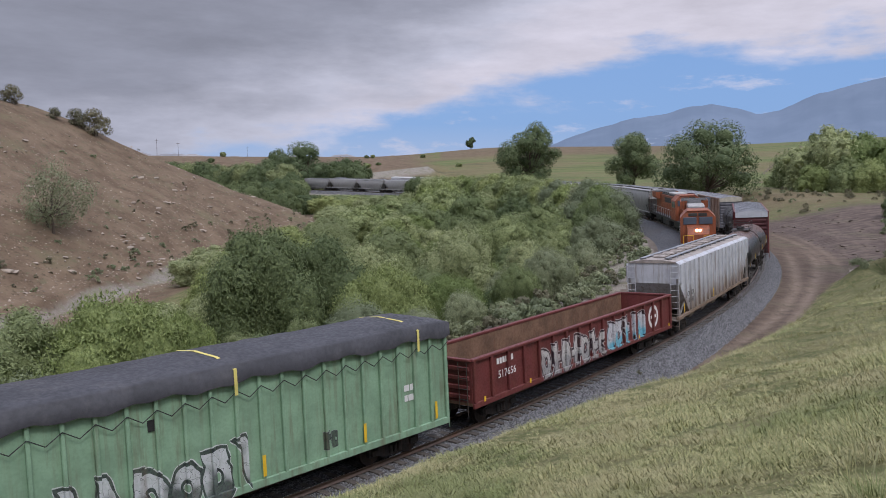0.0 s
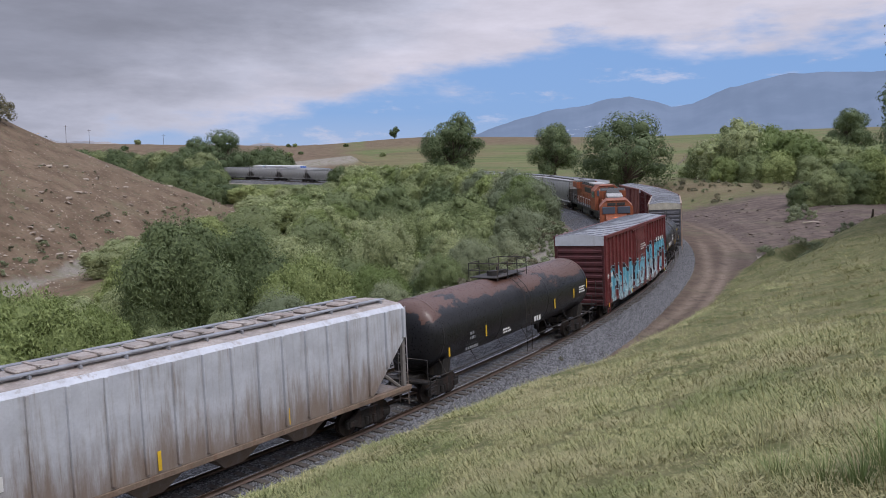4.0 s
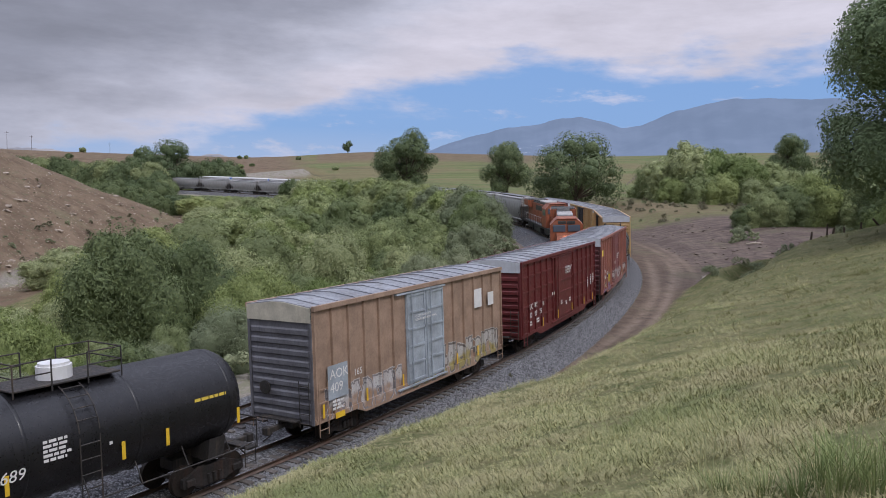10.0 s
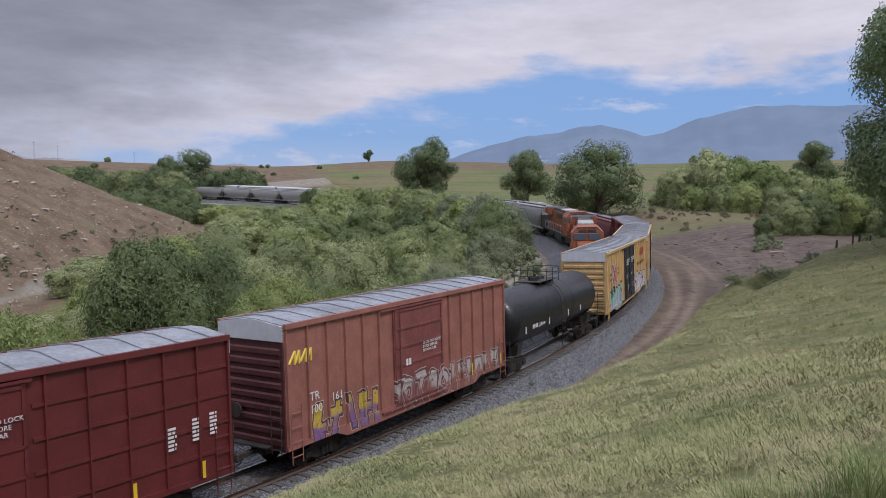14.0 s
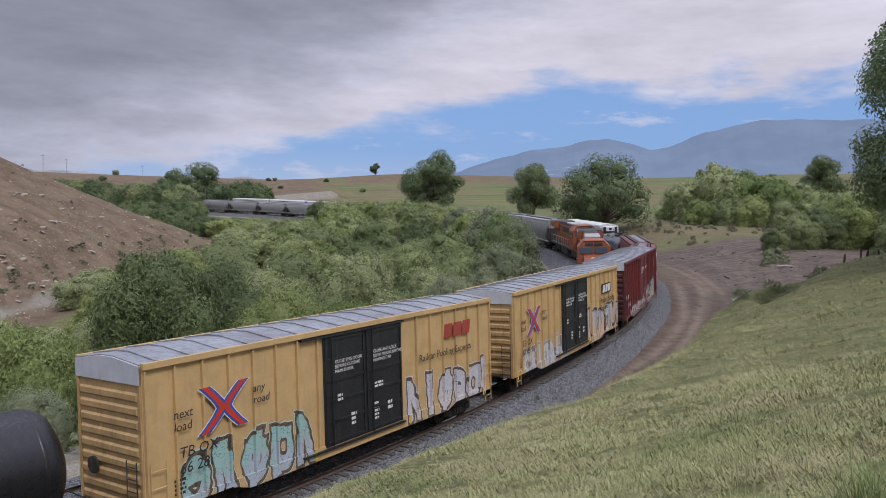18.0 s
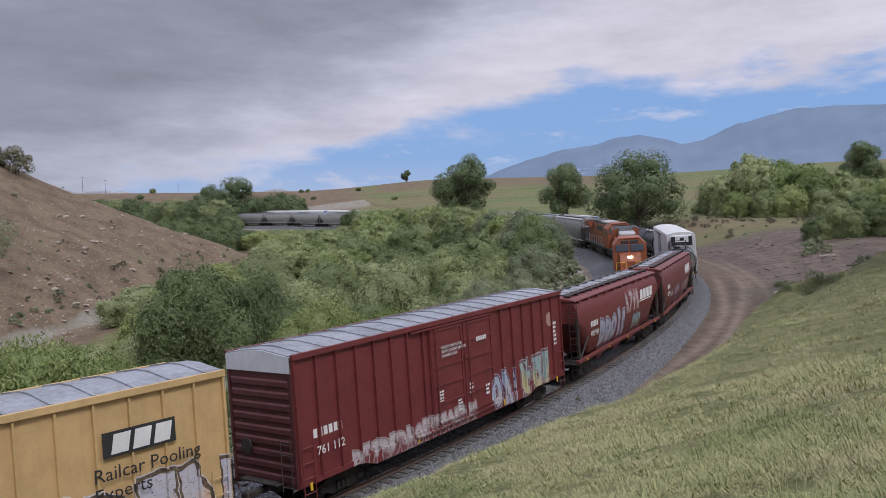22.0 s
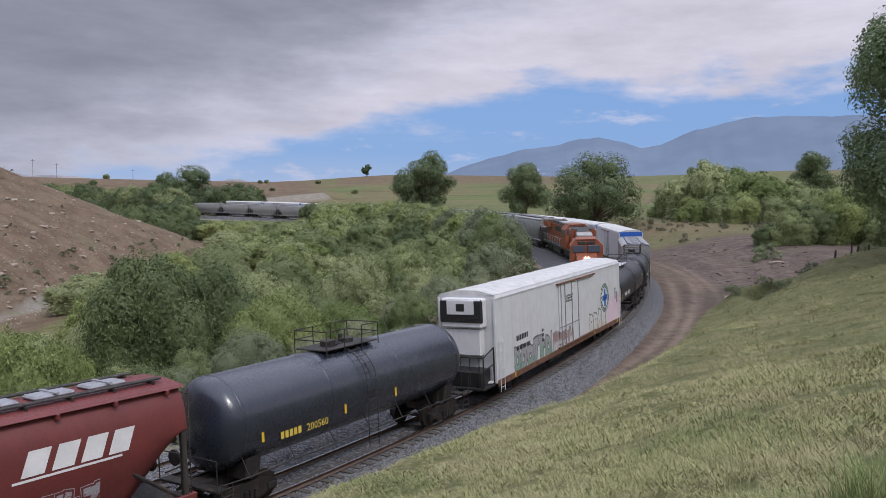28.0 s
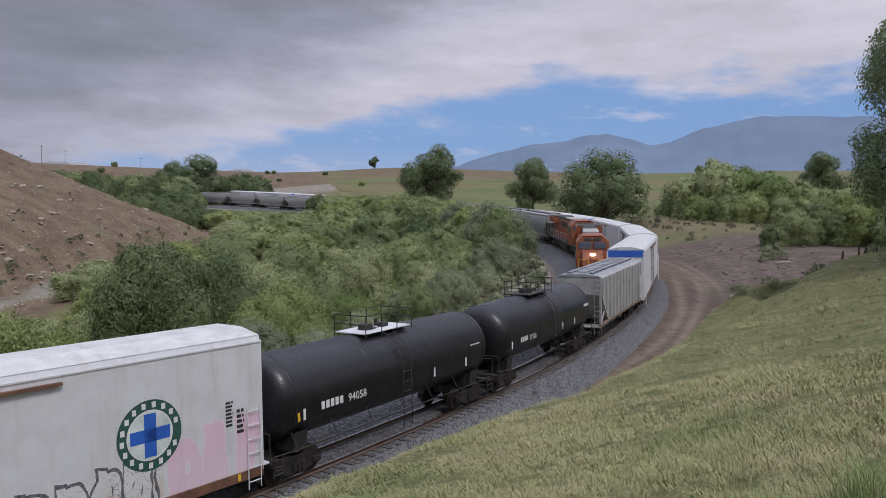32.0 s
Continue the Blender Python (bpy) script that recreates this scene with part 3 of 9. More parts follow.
def ground_material():
    m, n, k, p = nodes_of("ground_cover")
    vec = n.new("ShaderNodeNewGeometry").outputs["Position"]
    big, mid, fine = noise_node(n, k, vec, 0.06, 4), noise_node(n, k, vec, 0.7, 5), noise_node(n, k, vec, 9.0, 5, 0.7)

    def w(name):
        a = n.new("ShaderNodeAttribute")
        a.attribute_name = name
        return a.outputs["Fac"]

    grass = mix_node(n, k, range_node(n, k, mid, 0.35, 0.65), (0.10, 0.115, 0.042), (0.19, 0.175, 0.085))
    grass = mix_node(n, k, range_node(n, k, fine, 0.35, 0.7, 0, 0.6), grass, (0.085, 0.095, 0.032))
    grass = mix_node(n, k, range_node(n, k, noise_node(n, k, vec, 4.0, 6, 0.75), 0.45, 0.65, 0, 0.6), grass, (0.27, 0.24, 0.13))
    grass = mix_node(n, k, range_node(n, k, noise_node(n, k, vec, 2.4, 5, 0.75), 0.54, 0.68, 0, 0.8), grass, (0.06, 0.075, 0.03))
    fieldc = mix_node(n, k, range_node(n, k, noise_node(n, k, scaled_vec(n, k, vec, (1, 2.2, 1)), 0.016, 5), 0.42, 0.58), (0.13, 0.158, 0.058), (0.178, 0.15, 0.078))
    fieldc = mix_node(n, k, range_node(n, k, noise_node(n, k, vec, 0.35, 6, 0.7), 0.45, 0.7, 0, 0.55), fieldc, (0.066, 0.085, 0.032))
    fieldc = mix_node(n, k, range_node(n, k, noise_node(n, k, scaled_vec(n, k, vec, (0.1, 1, 1)), 0.22, 5, 0.65), 0.48, 0.66, 0, 0.65), fieldc, (0.2, 0.185, 0.1))
    fieldc = mix_node(n, k, range_node(n, k, noise_node(n, k, scaled_vec(n, k, vec, (0.16, 1, 1)), 0.1, 6, 0.7), 0.53, 0.68, 0, 0.6), fieldc, (0.085, 0.075, 0.05))
    dirtc = mix_node(n, k, range_node(n, k, mid, 0.3, 0.7), (0.098, 0.074, 0.064), (0.15, 0.115, 0.097))
    dirtc = mix_node(n, k, w("road"), dirtc, mix_node(n, k, range_node(n, k, mid, 0.3, 0.7), (0.115, 0.084, 0.064), (0.165, 0.123, 0.094)))
    dirtc = mix_node(n, k, math_node(n, k, "MULTIPLY", w("wheel"), range_node(n, k, mid, 0.3, 0.6, 0.5, 0.95)), dirtc, (0.27, 0.21, 0.162))
    dirtc = mix_node(n, k, range_node(n, k, fine, 0.4, 0.75, 0, 0.5), dirtc, (0.085, 0.062, 0.047))
    brownc = mix_node(n, k, range_node(n, k, noise_node(n, k, vec, 0.22, 6), 0.35, 0.68), (0.135, 0.094, 0.062), (0.21, 0.152, 0.102))
    brownc = mix_node(n, k, range_node(n, k, noise_node(n, k, vec, 1.8, 6, 0.7), 0.5, 0.72, 0, 0.7), brownc, (0.09, 0.068, 0.042))
    brownc = mix_node(n, k, range_node(n, k, noise_node(n, k, vec, 0.11, 4), 0.55, 0.7, 0, 0.5), brownc, (0.13, 0.125, 0.066))
    ruts = noise_node(n, k, scaled_vec(n, k, vec, (1.0, 0.35, 1)), 1.1, 6, 0.7)
    dirtc = mix_node(n, k, range_node(n, k, ruts, 0.5, 0.68, 0, 0.6), dirtc, (0.075, 0.058, 0.046))
    dirtc = mix_node(n, k, range_node(n, k, noise_node(n, k, vec, 0.16, 4), 0.52, 0.66, 0, 0.35), dirtc, (0.16, 0.15, 0.09))
    off_road = math_node(n, k, "SUBTRACT", 1.0, w("road"))
    furrow = noise_node(n, k, scaled_vec(n, k, vec, (0.22, 2.2, 1)), 0.8, 5, 0.7)
    dirtc = mix_node(n, k, math_node(n, k, "MULTIPLY", off_road, range_node(n, k, furrow, 0.52, 0.62, 0, 0.5)), dirtc, (0.205, 0.165, 0.138))
    dirtc = mix_node(n, k, math_node(n, k, "MULTIPLY", off_road, range_node(n, k, furrow, 0.46, 0.38, 0, 0.55)), dirtc, (0.066, 0.05, 0.041))
    peb = n.new("ShaderNodeTexVoronoi")
    peb.inputs["Scale"].default_value = 0.9
    k.new(vec, peb.inputs["Vector"])
    brownc = mix_node(n, k, range_node(n, k, peb.outputs["Distance"], 0.16, 0.1, 0, 0.55), brownc, (0.36, 0.3, 0.23))
    brownc = mix_node(n, k, range_node(n, k, noise_node(n, k, vec, 0.9, 5, 0.75), 0.56, 0.66, 0, 0.55), brownc, (0.07, 0.058, 0.036))
    peb2 = n.new("ShaderNodeTexVoronoi")
    peb2.inputs["Scale"].default_value = 2.3
    k.new(vec, peb2.inputs["Vector"])
    brownc = mix_node(n, k, math_node(n, k, "MULTIPLY", range_node(n, k, peb2.outputs["Distance"], 0.2, 0.12, 0, 0.6), range_node(n, k, noise_node(n, k, vec, 0.35, 3), 0.42, 0.6)), brownc, (0.34, 0.27, 0.2))
    brownc = mix_node(n, k, range_node(n, k, noise_node(n, k, scaled_vec(n, k, vec, (1, 1, 3)), 0.5, 6, 0.75), 0.55, 0.62, 0, 0.6), brownc, (0.135, 0.13, 0.075))
    grav = mix_node(n, k, range_node(n, k, fine, 0.3, 0.7), (0.18, 0.16, 0.133), (0.35, 0.315, 0.27))
    grav = mix_node(n, k, range_node(n, k, mid, 0.45, 0.65, 0, 0.6), grav, (0.17, 0.17, 0.09))
    col = mix_node(n, k, w("field"), grass, fieldc)
    wob = math_node(n, k, "SUBTRACT", math_node(n, k, "MULTIPLY", mid, 0.5), 0.25)
    for name, c in (("brown", brownc), ("gravel", grav), ("dirt", dirtc)):
        col = mix_node(n, k, range_node(n, k, math_node(n, k, "ADD", w(name), wob), 0.3, 0.7), col, c)
    k.new(col, p.inputs["Base Color"])
    p.inputs["Roughness"].default_value = 0.95
    p.inputs["Specular IOR Level"].default_value = 0.15
    b = n.new("ShaderNodeBump")
    b.inputs["Strength"].default_value, b.inputs["Distance"].default_value = 0.6, 0.12
    k.new(math_node(n, k, "ADD", fine, math_node(n, k, "MULTIPLY", mid, 2.0)), b.inputs["Height"])
    k.new(b.outputs[0], p.inputs["Normal"])
    return m


def build_ground():
    az = np.radians(np.concatenate([np.arange(-60, 18, 0.4), np.arange(18, 36, 0.13), np.arange(36, 60, 0.4), np.arange(60, 300, 5.0)]))
    rad = [0.0005]
    while rad[-1] < 4700:
        rad.append(rad[-1] * (1.0085 if 48 < rad[-1] < 125 else 1.013 if 8 < rad[-1] < 130 else 1.03) + 0.03)
    rad = np.array(rad)
    a, r = np.meshgrid(az, rad)
    x, y = (r * np.sin(a)).ravel() + 0.4, (r * np.cos(a)).ravel() - 0.3
    z, *weights = lie(x, y)
    na, nr = len(az), len(rad)
    verts = np.concatenate([np.stack([x, y, z], 1), [[0, 0, ground_z(0, 0)]]])
    i, j = np.meshgrid(np.arange(nr - 1), np.arange(na), indexing="ij")
    i, j = i.ravel(), j.ravel()
    j2 = (j + 1) % na
    faces = np.stack([i * na + j, (i + 1) * na + j, (i + 1) * na + j2, i * na + j2], 1)[:, ::-1]
    me = raw_mesh("ground", verts, faces, ground_material())
    s, w = rail_coords(x, y)
    weights += [wheel_marks(s, w), (1 - sstep(w, 8.6, 10.5)) * (w > 0)]
    for name, v in zip(("dirt", "brown", "gravel", "field", "wheel", "road"), weights):
        at = me.attributes.new(name, "FLOAT", "POINT")
        at.data.foreach_set("value", np.append(v, 0).astype(np.float32))
    me.polygons.foreach_set("use_smooth", [True] * len(me.polygons))
    tagged(new("ground", me), "rolling ground with green grass, dirt track and brown hillside", "ground", kind="structure")


build_ground()

# ---------- mountains and far hills ----------


def range_mesh(name, table, dist, depth, base, material, seed, rough=0.05):
    az = np.arange(table[0][0], table[-1][0], 0.12)
    el = np.interp(az, [a for a, _ in table], [e for _, e in table])
    r = np.random.RandomState(seed)
    jag = sum(np.sin(az * f + r.uniform(0, 6.28)) / f for f in (1.7, 3.1, 6.3, 13.0, 27.0)) * rough
    rows = 26
    verts = []
    for q in range(rows):
        u = q / (rows - 1)
        dd = dist + depth * u
        h = dist * np.tan(np.radians(el + jag)) + EYE
        spur = 1 + 0.022 * (1 - u) * u * 4 * np.sin(az * 2.3 + 6 * u + 2 * np.sin(az * 0.9)) + 0.012 * np.sin(az * 5 + u * 9) * (1 - u)
        z = base + (h * dd / dist - base) * np.clip(u ** 0.85 * spur, 0, 1.0)
        verts.append(np.stack([dd * np.sin(np.radians(az)), dd * np.cos(np.radians(az)), z], 1))
    m = len(az)
    verts = np.concatenate(verts)
    i, j = np.meshgrid(np.arange(rows - 1), np.arange(m - 1), indexing="ij")
    i, j = i.ravel(), j.ravel()
    faces = np.stack([i * m + j, i * m + j + 1, (i + 1) * m + j + 1, (i + 1) * m + j], 1)
    me = raw_mesh(name, verts, faces, material)
    me.polygons.foreach_set("use_smooth", [True] * len(me.polygons))
    return new(name, me)


# Distance haze is put into the material: blue-grey base colour plus emission.
def far_mat(name, dark, light, haze_glow, scale, scar=None):
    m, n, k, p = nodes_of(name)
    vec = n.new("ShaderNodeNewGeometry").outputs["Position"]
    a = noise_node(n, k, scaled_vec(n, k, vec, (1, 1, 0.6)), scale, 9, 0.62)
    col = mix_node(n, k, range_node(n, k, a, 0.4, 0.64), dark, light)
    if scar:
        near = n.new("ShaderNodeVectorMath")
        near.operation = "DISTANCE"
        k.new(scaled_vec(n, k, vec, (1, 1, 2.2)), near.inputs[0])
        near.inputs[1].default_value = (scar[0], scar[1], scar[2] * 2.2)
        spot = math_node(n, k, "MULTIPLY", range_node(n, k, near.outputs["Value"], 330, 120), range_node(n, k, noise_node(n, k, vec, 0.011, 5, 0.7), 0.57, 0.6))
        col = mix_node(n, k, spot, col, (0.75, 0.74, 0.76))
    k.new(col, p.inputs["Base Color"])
    k.new(mix_node(n, k, 0.4, haze_glow, mix_node(n, k, range_node(n, k, a, 0.4, 0.64), tuple(v * 0.93 for v in haze_glow), tuple(v * 1.07 for v in haze_glow))), p.inputs["Emission Color"])
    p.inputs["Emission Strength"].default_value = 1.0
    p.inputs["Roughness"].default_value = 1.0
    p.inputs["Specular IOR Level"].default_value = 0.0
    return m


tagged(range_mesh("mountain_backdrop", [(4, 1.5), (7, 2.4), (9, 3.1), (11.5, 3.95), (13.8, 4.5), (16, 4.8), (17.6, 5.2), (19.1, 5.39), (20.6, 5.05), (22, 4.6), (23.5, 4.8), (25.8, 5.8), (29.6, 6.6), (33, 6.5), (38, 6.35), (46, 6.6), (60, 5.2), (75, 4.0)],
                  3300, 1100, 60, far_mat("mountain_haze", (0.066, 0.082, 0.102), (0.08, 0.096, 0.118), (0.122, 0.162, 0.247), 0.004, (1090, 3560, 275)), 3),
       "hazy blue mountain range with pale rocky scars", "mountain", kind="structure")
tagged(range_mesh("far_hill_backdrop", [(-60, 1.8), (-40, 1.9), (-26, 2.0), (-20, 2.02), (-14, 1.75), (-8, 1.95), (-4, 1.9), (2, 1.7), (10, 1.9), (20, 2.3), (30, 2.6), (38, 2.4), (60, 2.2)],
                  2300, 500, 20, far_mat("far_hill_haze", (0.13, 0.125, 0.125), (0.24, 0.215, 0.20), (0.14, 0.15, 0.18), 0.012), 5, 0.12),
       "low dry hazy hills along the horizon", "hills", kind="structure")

# ---------- ballast, sleepers, rails ----------


def ballast_material():
    m, n, k, p = nodes_of("ballast_stone")
    vec = n.new("ShaderNodeNewGeometry").outputs["Position"]
    v = n.new("ShaderNodeTexVoronoi")
    v.inputs["Scale"].default_value = 14.0
    k.new(vec, v.inputs["Vector"])
    s = n.new("ShaderNodeSeparateColor")
    k.new(v.outputs["Color"], s.inputs[0])
    col = mix_node(n, k, s.outputs[0], (0.05, 0.05, 0.054), (0.31, 0.31, 0.318))
    col = mix_node(n, k, range_node(n, k, v.outputs["Distance"], 0.4, 0.75, 0, 0.8), col, (0.03, 0.03, 0.03))
    col = mix_node(n, k, range_node(n, k, noise_node(n, k, vec, 0.5, 4), 0.5, 0.75, 0, 0.5), col, (0.15, 0.12, 0.095))
    k.new(col, p.inputs["Base Color"])
    p.inputs["Roughness"].default_value = 0.9
    b = n.new("ShaderNodeBump")
    b.inputs["Strength"].default_value, b.inputs["Distance"].default_value = 1.0, 0.06
    b.invert = True
    k.new(v.outputs["Distance"], b.inputs["Height"])
    k.new(b.outputs[0], p.inputs["Normal"])
    return m


M["ballast"] = ballast_material()
LINE_S = np.concatenate([np.arange(-330, -40, 10.0), np.arange(-40, 130, 1.0), np.arange(130, 456, 4.0)])
TILT = math.tan(CANT)


def sweep(name, profile, closed, material, inner=False, tilt=True):
    """A profile of (w, z) along one of the tracks; w is metres outwards of it."""
    verts, rows = [], [s for s in LINE_S if not inner or s > -60]
    for s in rows:
        w0, up = (float(inner_w(s)), float(inner_lift(s))) if inner else (0.0, 0.0)
        for w, z in profile:
            p, _ = line_at(s, w0 + w)
            verts.append((p.x, p.y, p.z + up + z + (w * TILT if tilt else 0)))
    m, q = len(profile), len(rows)
    faces = []
    for i in range(q - 1):
        for j in range(m if closed else m - 1):
            j2 = (j + 1) % m
            faces.append((i * m + j, (i + 1) * m + j, (i + 1) * m + j2, i * m + j2))
    return new(name, raw_mesh(name, verts, faces, material))


for inner in (False, True):
    tagged(sweep("ballast", [(4.2, -1.5), (3.1, -0.98), (2.1, -0.30), (1.6, -0.19), (-1.7, -0.19), (-2.2, -0.30), (-3.6, -1.1), (-4.6, -1.7)][::-1], False, M["ballast"], inner, False),
           "grey crushed stone ballast under a curved track", "ballast", "track beds", "structure")
RAIL = [(-0.075, -0.18), (0.075, -0.18), (0.075, -0.165), (0.012, -0.145), (0.012, -0.045), (0.037, -0.035), (0.037, -0.002), (-0.037, -0.002), (-0.037, -0.035), (-0.012, -0.045), (-0.012, -0.145), (-0.075, -0.165)]
for inner in (False, True):
    for side in (0.755, -0.755):
        tagged(sweep("rail", [(side + a, b) for a, b in RAIL], True, M["rail_steel"], inner), "rust-brown steel rail on wooden sleepers", "rail", "running rails", "structure")
        tagged(sweep("rail_head", [(side + 0.034, 0.0), (side - 0.034, 0.0)][::-1], False, M["rail_top"], inner), "bright worn running surface of a rail", "rail", "rail heads", "structure")


def build_ties():
    bm = bmesh.new()
    soft_box(bm, -0.115, 0.115, -1.3, 1.3, -0.33, -0.178, 0.012)
    me = mesh_of("sleeper", bm, M["tie_wood"])
    bed = {}
    for inner in (False, True):
        e = new("sleeper_row")
        tagged(e, "row of weathered wooden railway sleepers in ballast", "sleepers", "sleeper rows", "structure")
        rnd = random.Random(5)
        s = -14.0 + (60 if inner else 0)
        near = 92 + (60 if inner else 0)
        verts, faces = [], []
        cube = [(-0.115, -1.3, -0.33), (0.115, -1.3, -0.33), (0.115, 1.3, -0.33), (-0.115, 1.3, -0.33), (-0.115, -1.3, -0.18), (0.115, -1.3, -0.18), (0.115, 1.3, -0.18), (-0.115, 1.3, -0.18)]
        quads = ((4, 5, 6, 7), (0, 1, 5, 4), (1, 2, 6, 5), (2, 3, 7, 6), (3, 0, 4, 7))
        while s < 330:
            m = (inner_pose if inner else car_pose)(s, 0.3) @ pose(0, rnd.uniform(-0.03, 0.03), rnd.uniform(-0.008, 0.004), 0, 0, rnd.uniform(-0.8, 0.8))
            if s < near:
                ob = new("sleeper", me)
                ob.parent = e
                ob.matrix_basis = m
            else:
                b = len(verts)
                verts += [tuple(m @ Vector(c)) for c in cube]
                faces += [tuple(b + i for i in f) for f in quads]
            s += 0.56
        ob = new("far_sleepers", raw_mesh("far_sleepers", verts, faces, M["tie_wood"]))
        ob.parent = e
        tagged(ob, kind="stuff")


build_ties()
# ---------- railway vehicles ----------
MESH = {}


def cached(name, build, material):
    if name not in MESH:
        bm = bmesh.new()
        build(bm)
        MESH[name] = mesh_of(name, bm, material)
    return MESH[name]


def hung(name, me, parent, x=0.0, y=0.0, z=0.0, rz=0.0, label=""):
    ob = new(name, me)
    ob.parent = parent
    ob.matrix_basis = pose(x, y, z, 0, 0, rz)
    if label:
        tagged(ob, label)
    return ob


def side_frame_mesh(bm):
    out = [(-1.15, 0.36), (-1.05, 0.30), (-0.78, 0.34), (-0.45, 0.22), (0.45, 0.22), (0.78, 0.34), (1.05, 0.30), (1.15, 0.36), (1.15, 0.62), (0.95, 0.66), (0.5, 0.84), (-0.5, 0.84), (-0.95, 0.66), (-1.15, 0.62)]
    a = [bm.verts.new((x, -0.07, z)) for x, z in out]
    b = [bm.verts.new((x, 0.07, z)) for x, z in out]
    m = len(out)
    for i in range(m):
        j = (i + 1) % m
        bm.faces.new((a[j], a[i], b[i], b[j]))
    bm.faces.new(a)
    bm.faces.new(b[::-1])
    for x in (-0.89, 0.89):
        soft_box(bm, x - 0.17, x + 0.17, -0.14, 0.1, 0.36, 0.58, 0.03)
    for x in (-0.2, 0.0, 0.2):
        tube(bm, (x, -0.11, 0.30), (x, -0.11, 0.58), 0.075, 8)


def wheelset_mesh(bm):
    tube(bm, (0, -0.8, 0.457), (0, 0.8, 0.457), 0.075, 8)
    for y in (-1, 1):
        tube(bm, (0, y * 0.70, 0.457), (0, y * 0.83, 0.457), 0.457, 20)
        tube(bm, (0, y * 0.66, 0.457), (0, y * 0.70, 0.457), 0.485, 20)
        tube(bm, (0, y * 0.83, 0.457), (0, y * 0.87, 0.457), 0.16, 10)


def bolster_mesh(bm):
    soft_box(bm, -0.2, 0.2, -1.0, 1.0, 0.52, 0.78, 0.03)
    tube(bm, (0, 0, 0.78), (0, 0, 0.9), 0.2, 12)
    soft_box(bm, -0.7, 0.7, -0.6, -0.5, 0.5, 0.58, 0.01)
    soft_box(bm, -0.7, 0.7, 0.5, 0.6, 0.5, 0.58, 0.01)


def add_truck(car, x):
    t = hung("truck", cached("truck", bolster_mesh, M["truck_iron"]), car, x, label="cast iron two-axle truck, rusty brown")
    for y in (-1.02, 1.02):
        hung("side_frame", cached("side_frame", side_frame_mesh, M["truck_iron"]), t, 0, y, 0, 0 if y < 0 else 180)
    for q in (-0.89, 0.89):
        hung("wheelset", cached("wheelset", wheelset_mesh, M["wheel_iron"]), t, q)


def coupler_mesh(bm):
    soft_box(bm, -0.75, 0.0, -0.09, 0.09, 0.76, 0.94, 0.02)
    soft_box(bm, -0.95, -0.7, -0.16, 0.16, 0.70, 1.0, 0.04)
    pipe(bm, [(-0.05, 0.35, 0.8), (-0.35, 0.37, 0.45), (-0.75, 0.3, 0.4)], 0.025)


def add_couplers(car, half):
    me = cached("coupler", coupler_mesh, M["steel_dark"])
    hung("coupler", me, car, -half)
    hung("coupler", me, car, half, rz=180)


def ladder(bm, x0, x1, y, z0, z1, n, r=0.018):
    for x in (x0, x1):
        tube(bm, (x, y, z0), (x, y, z1), r, 6)
    for i in range(n):
        z = z0 + (z1 - z0) * (i + 0.5) / n
        tube(bm, (x0, y, z), (x1, y, z), r, 6)


def end_ladder(bm, x, y0, y1, z0, z1, n, r=0.018):
    for y in (y0, y1):
        tube(bm, (x, y, z0), (x, y, z1), r, 6)
    for i in range(n):
        z = z0 + (z1 - z0) * (i + 0.5) / n
        tube(bm, (x, y0, z), (x, y1, z), r, 6)


def car_base(name, label, category="freight car"):
    e = new(name)
    return tagged(e, label, category, "cars of the moving train")


def reflectors(car, xs, y, z, h=0.45, material=None):
    for x in xs:
        bm = bmesh.new()
        box(bm, x - 0.055, x + 0.055, y - 0.008, y, z, z + h)
        part("reflector", bm, material or M["yellow_mark"], car, "yellow reflective strip")


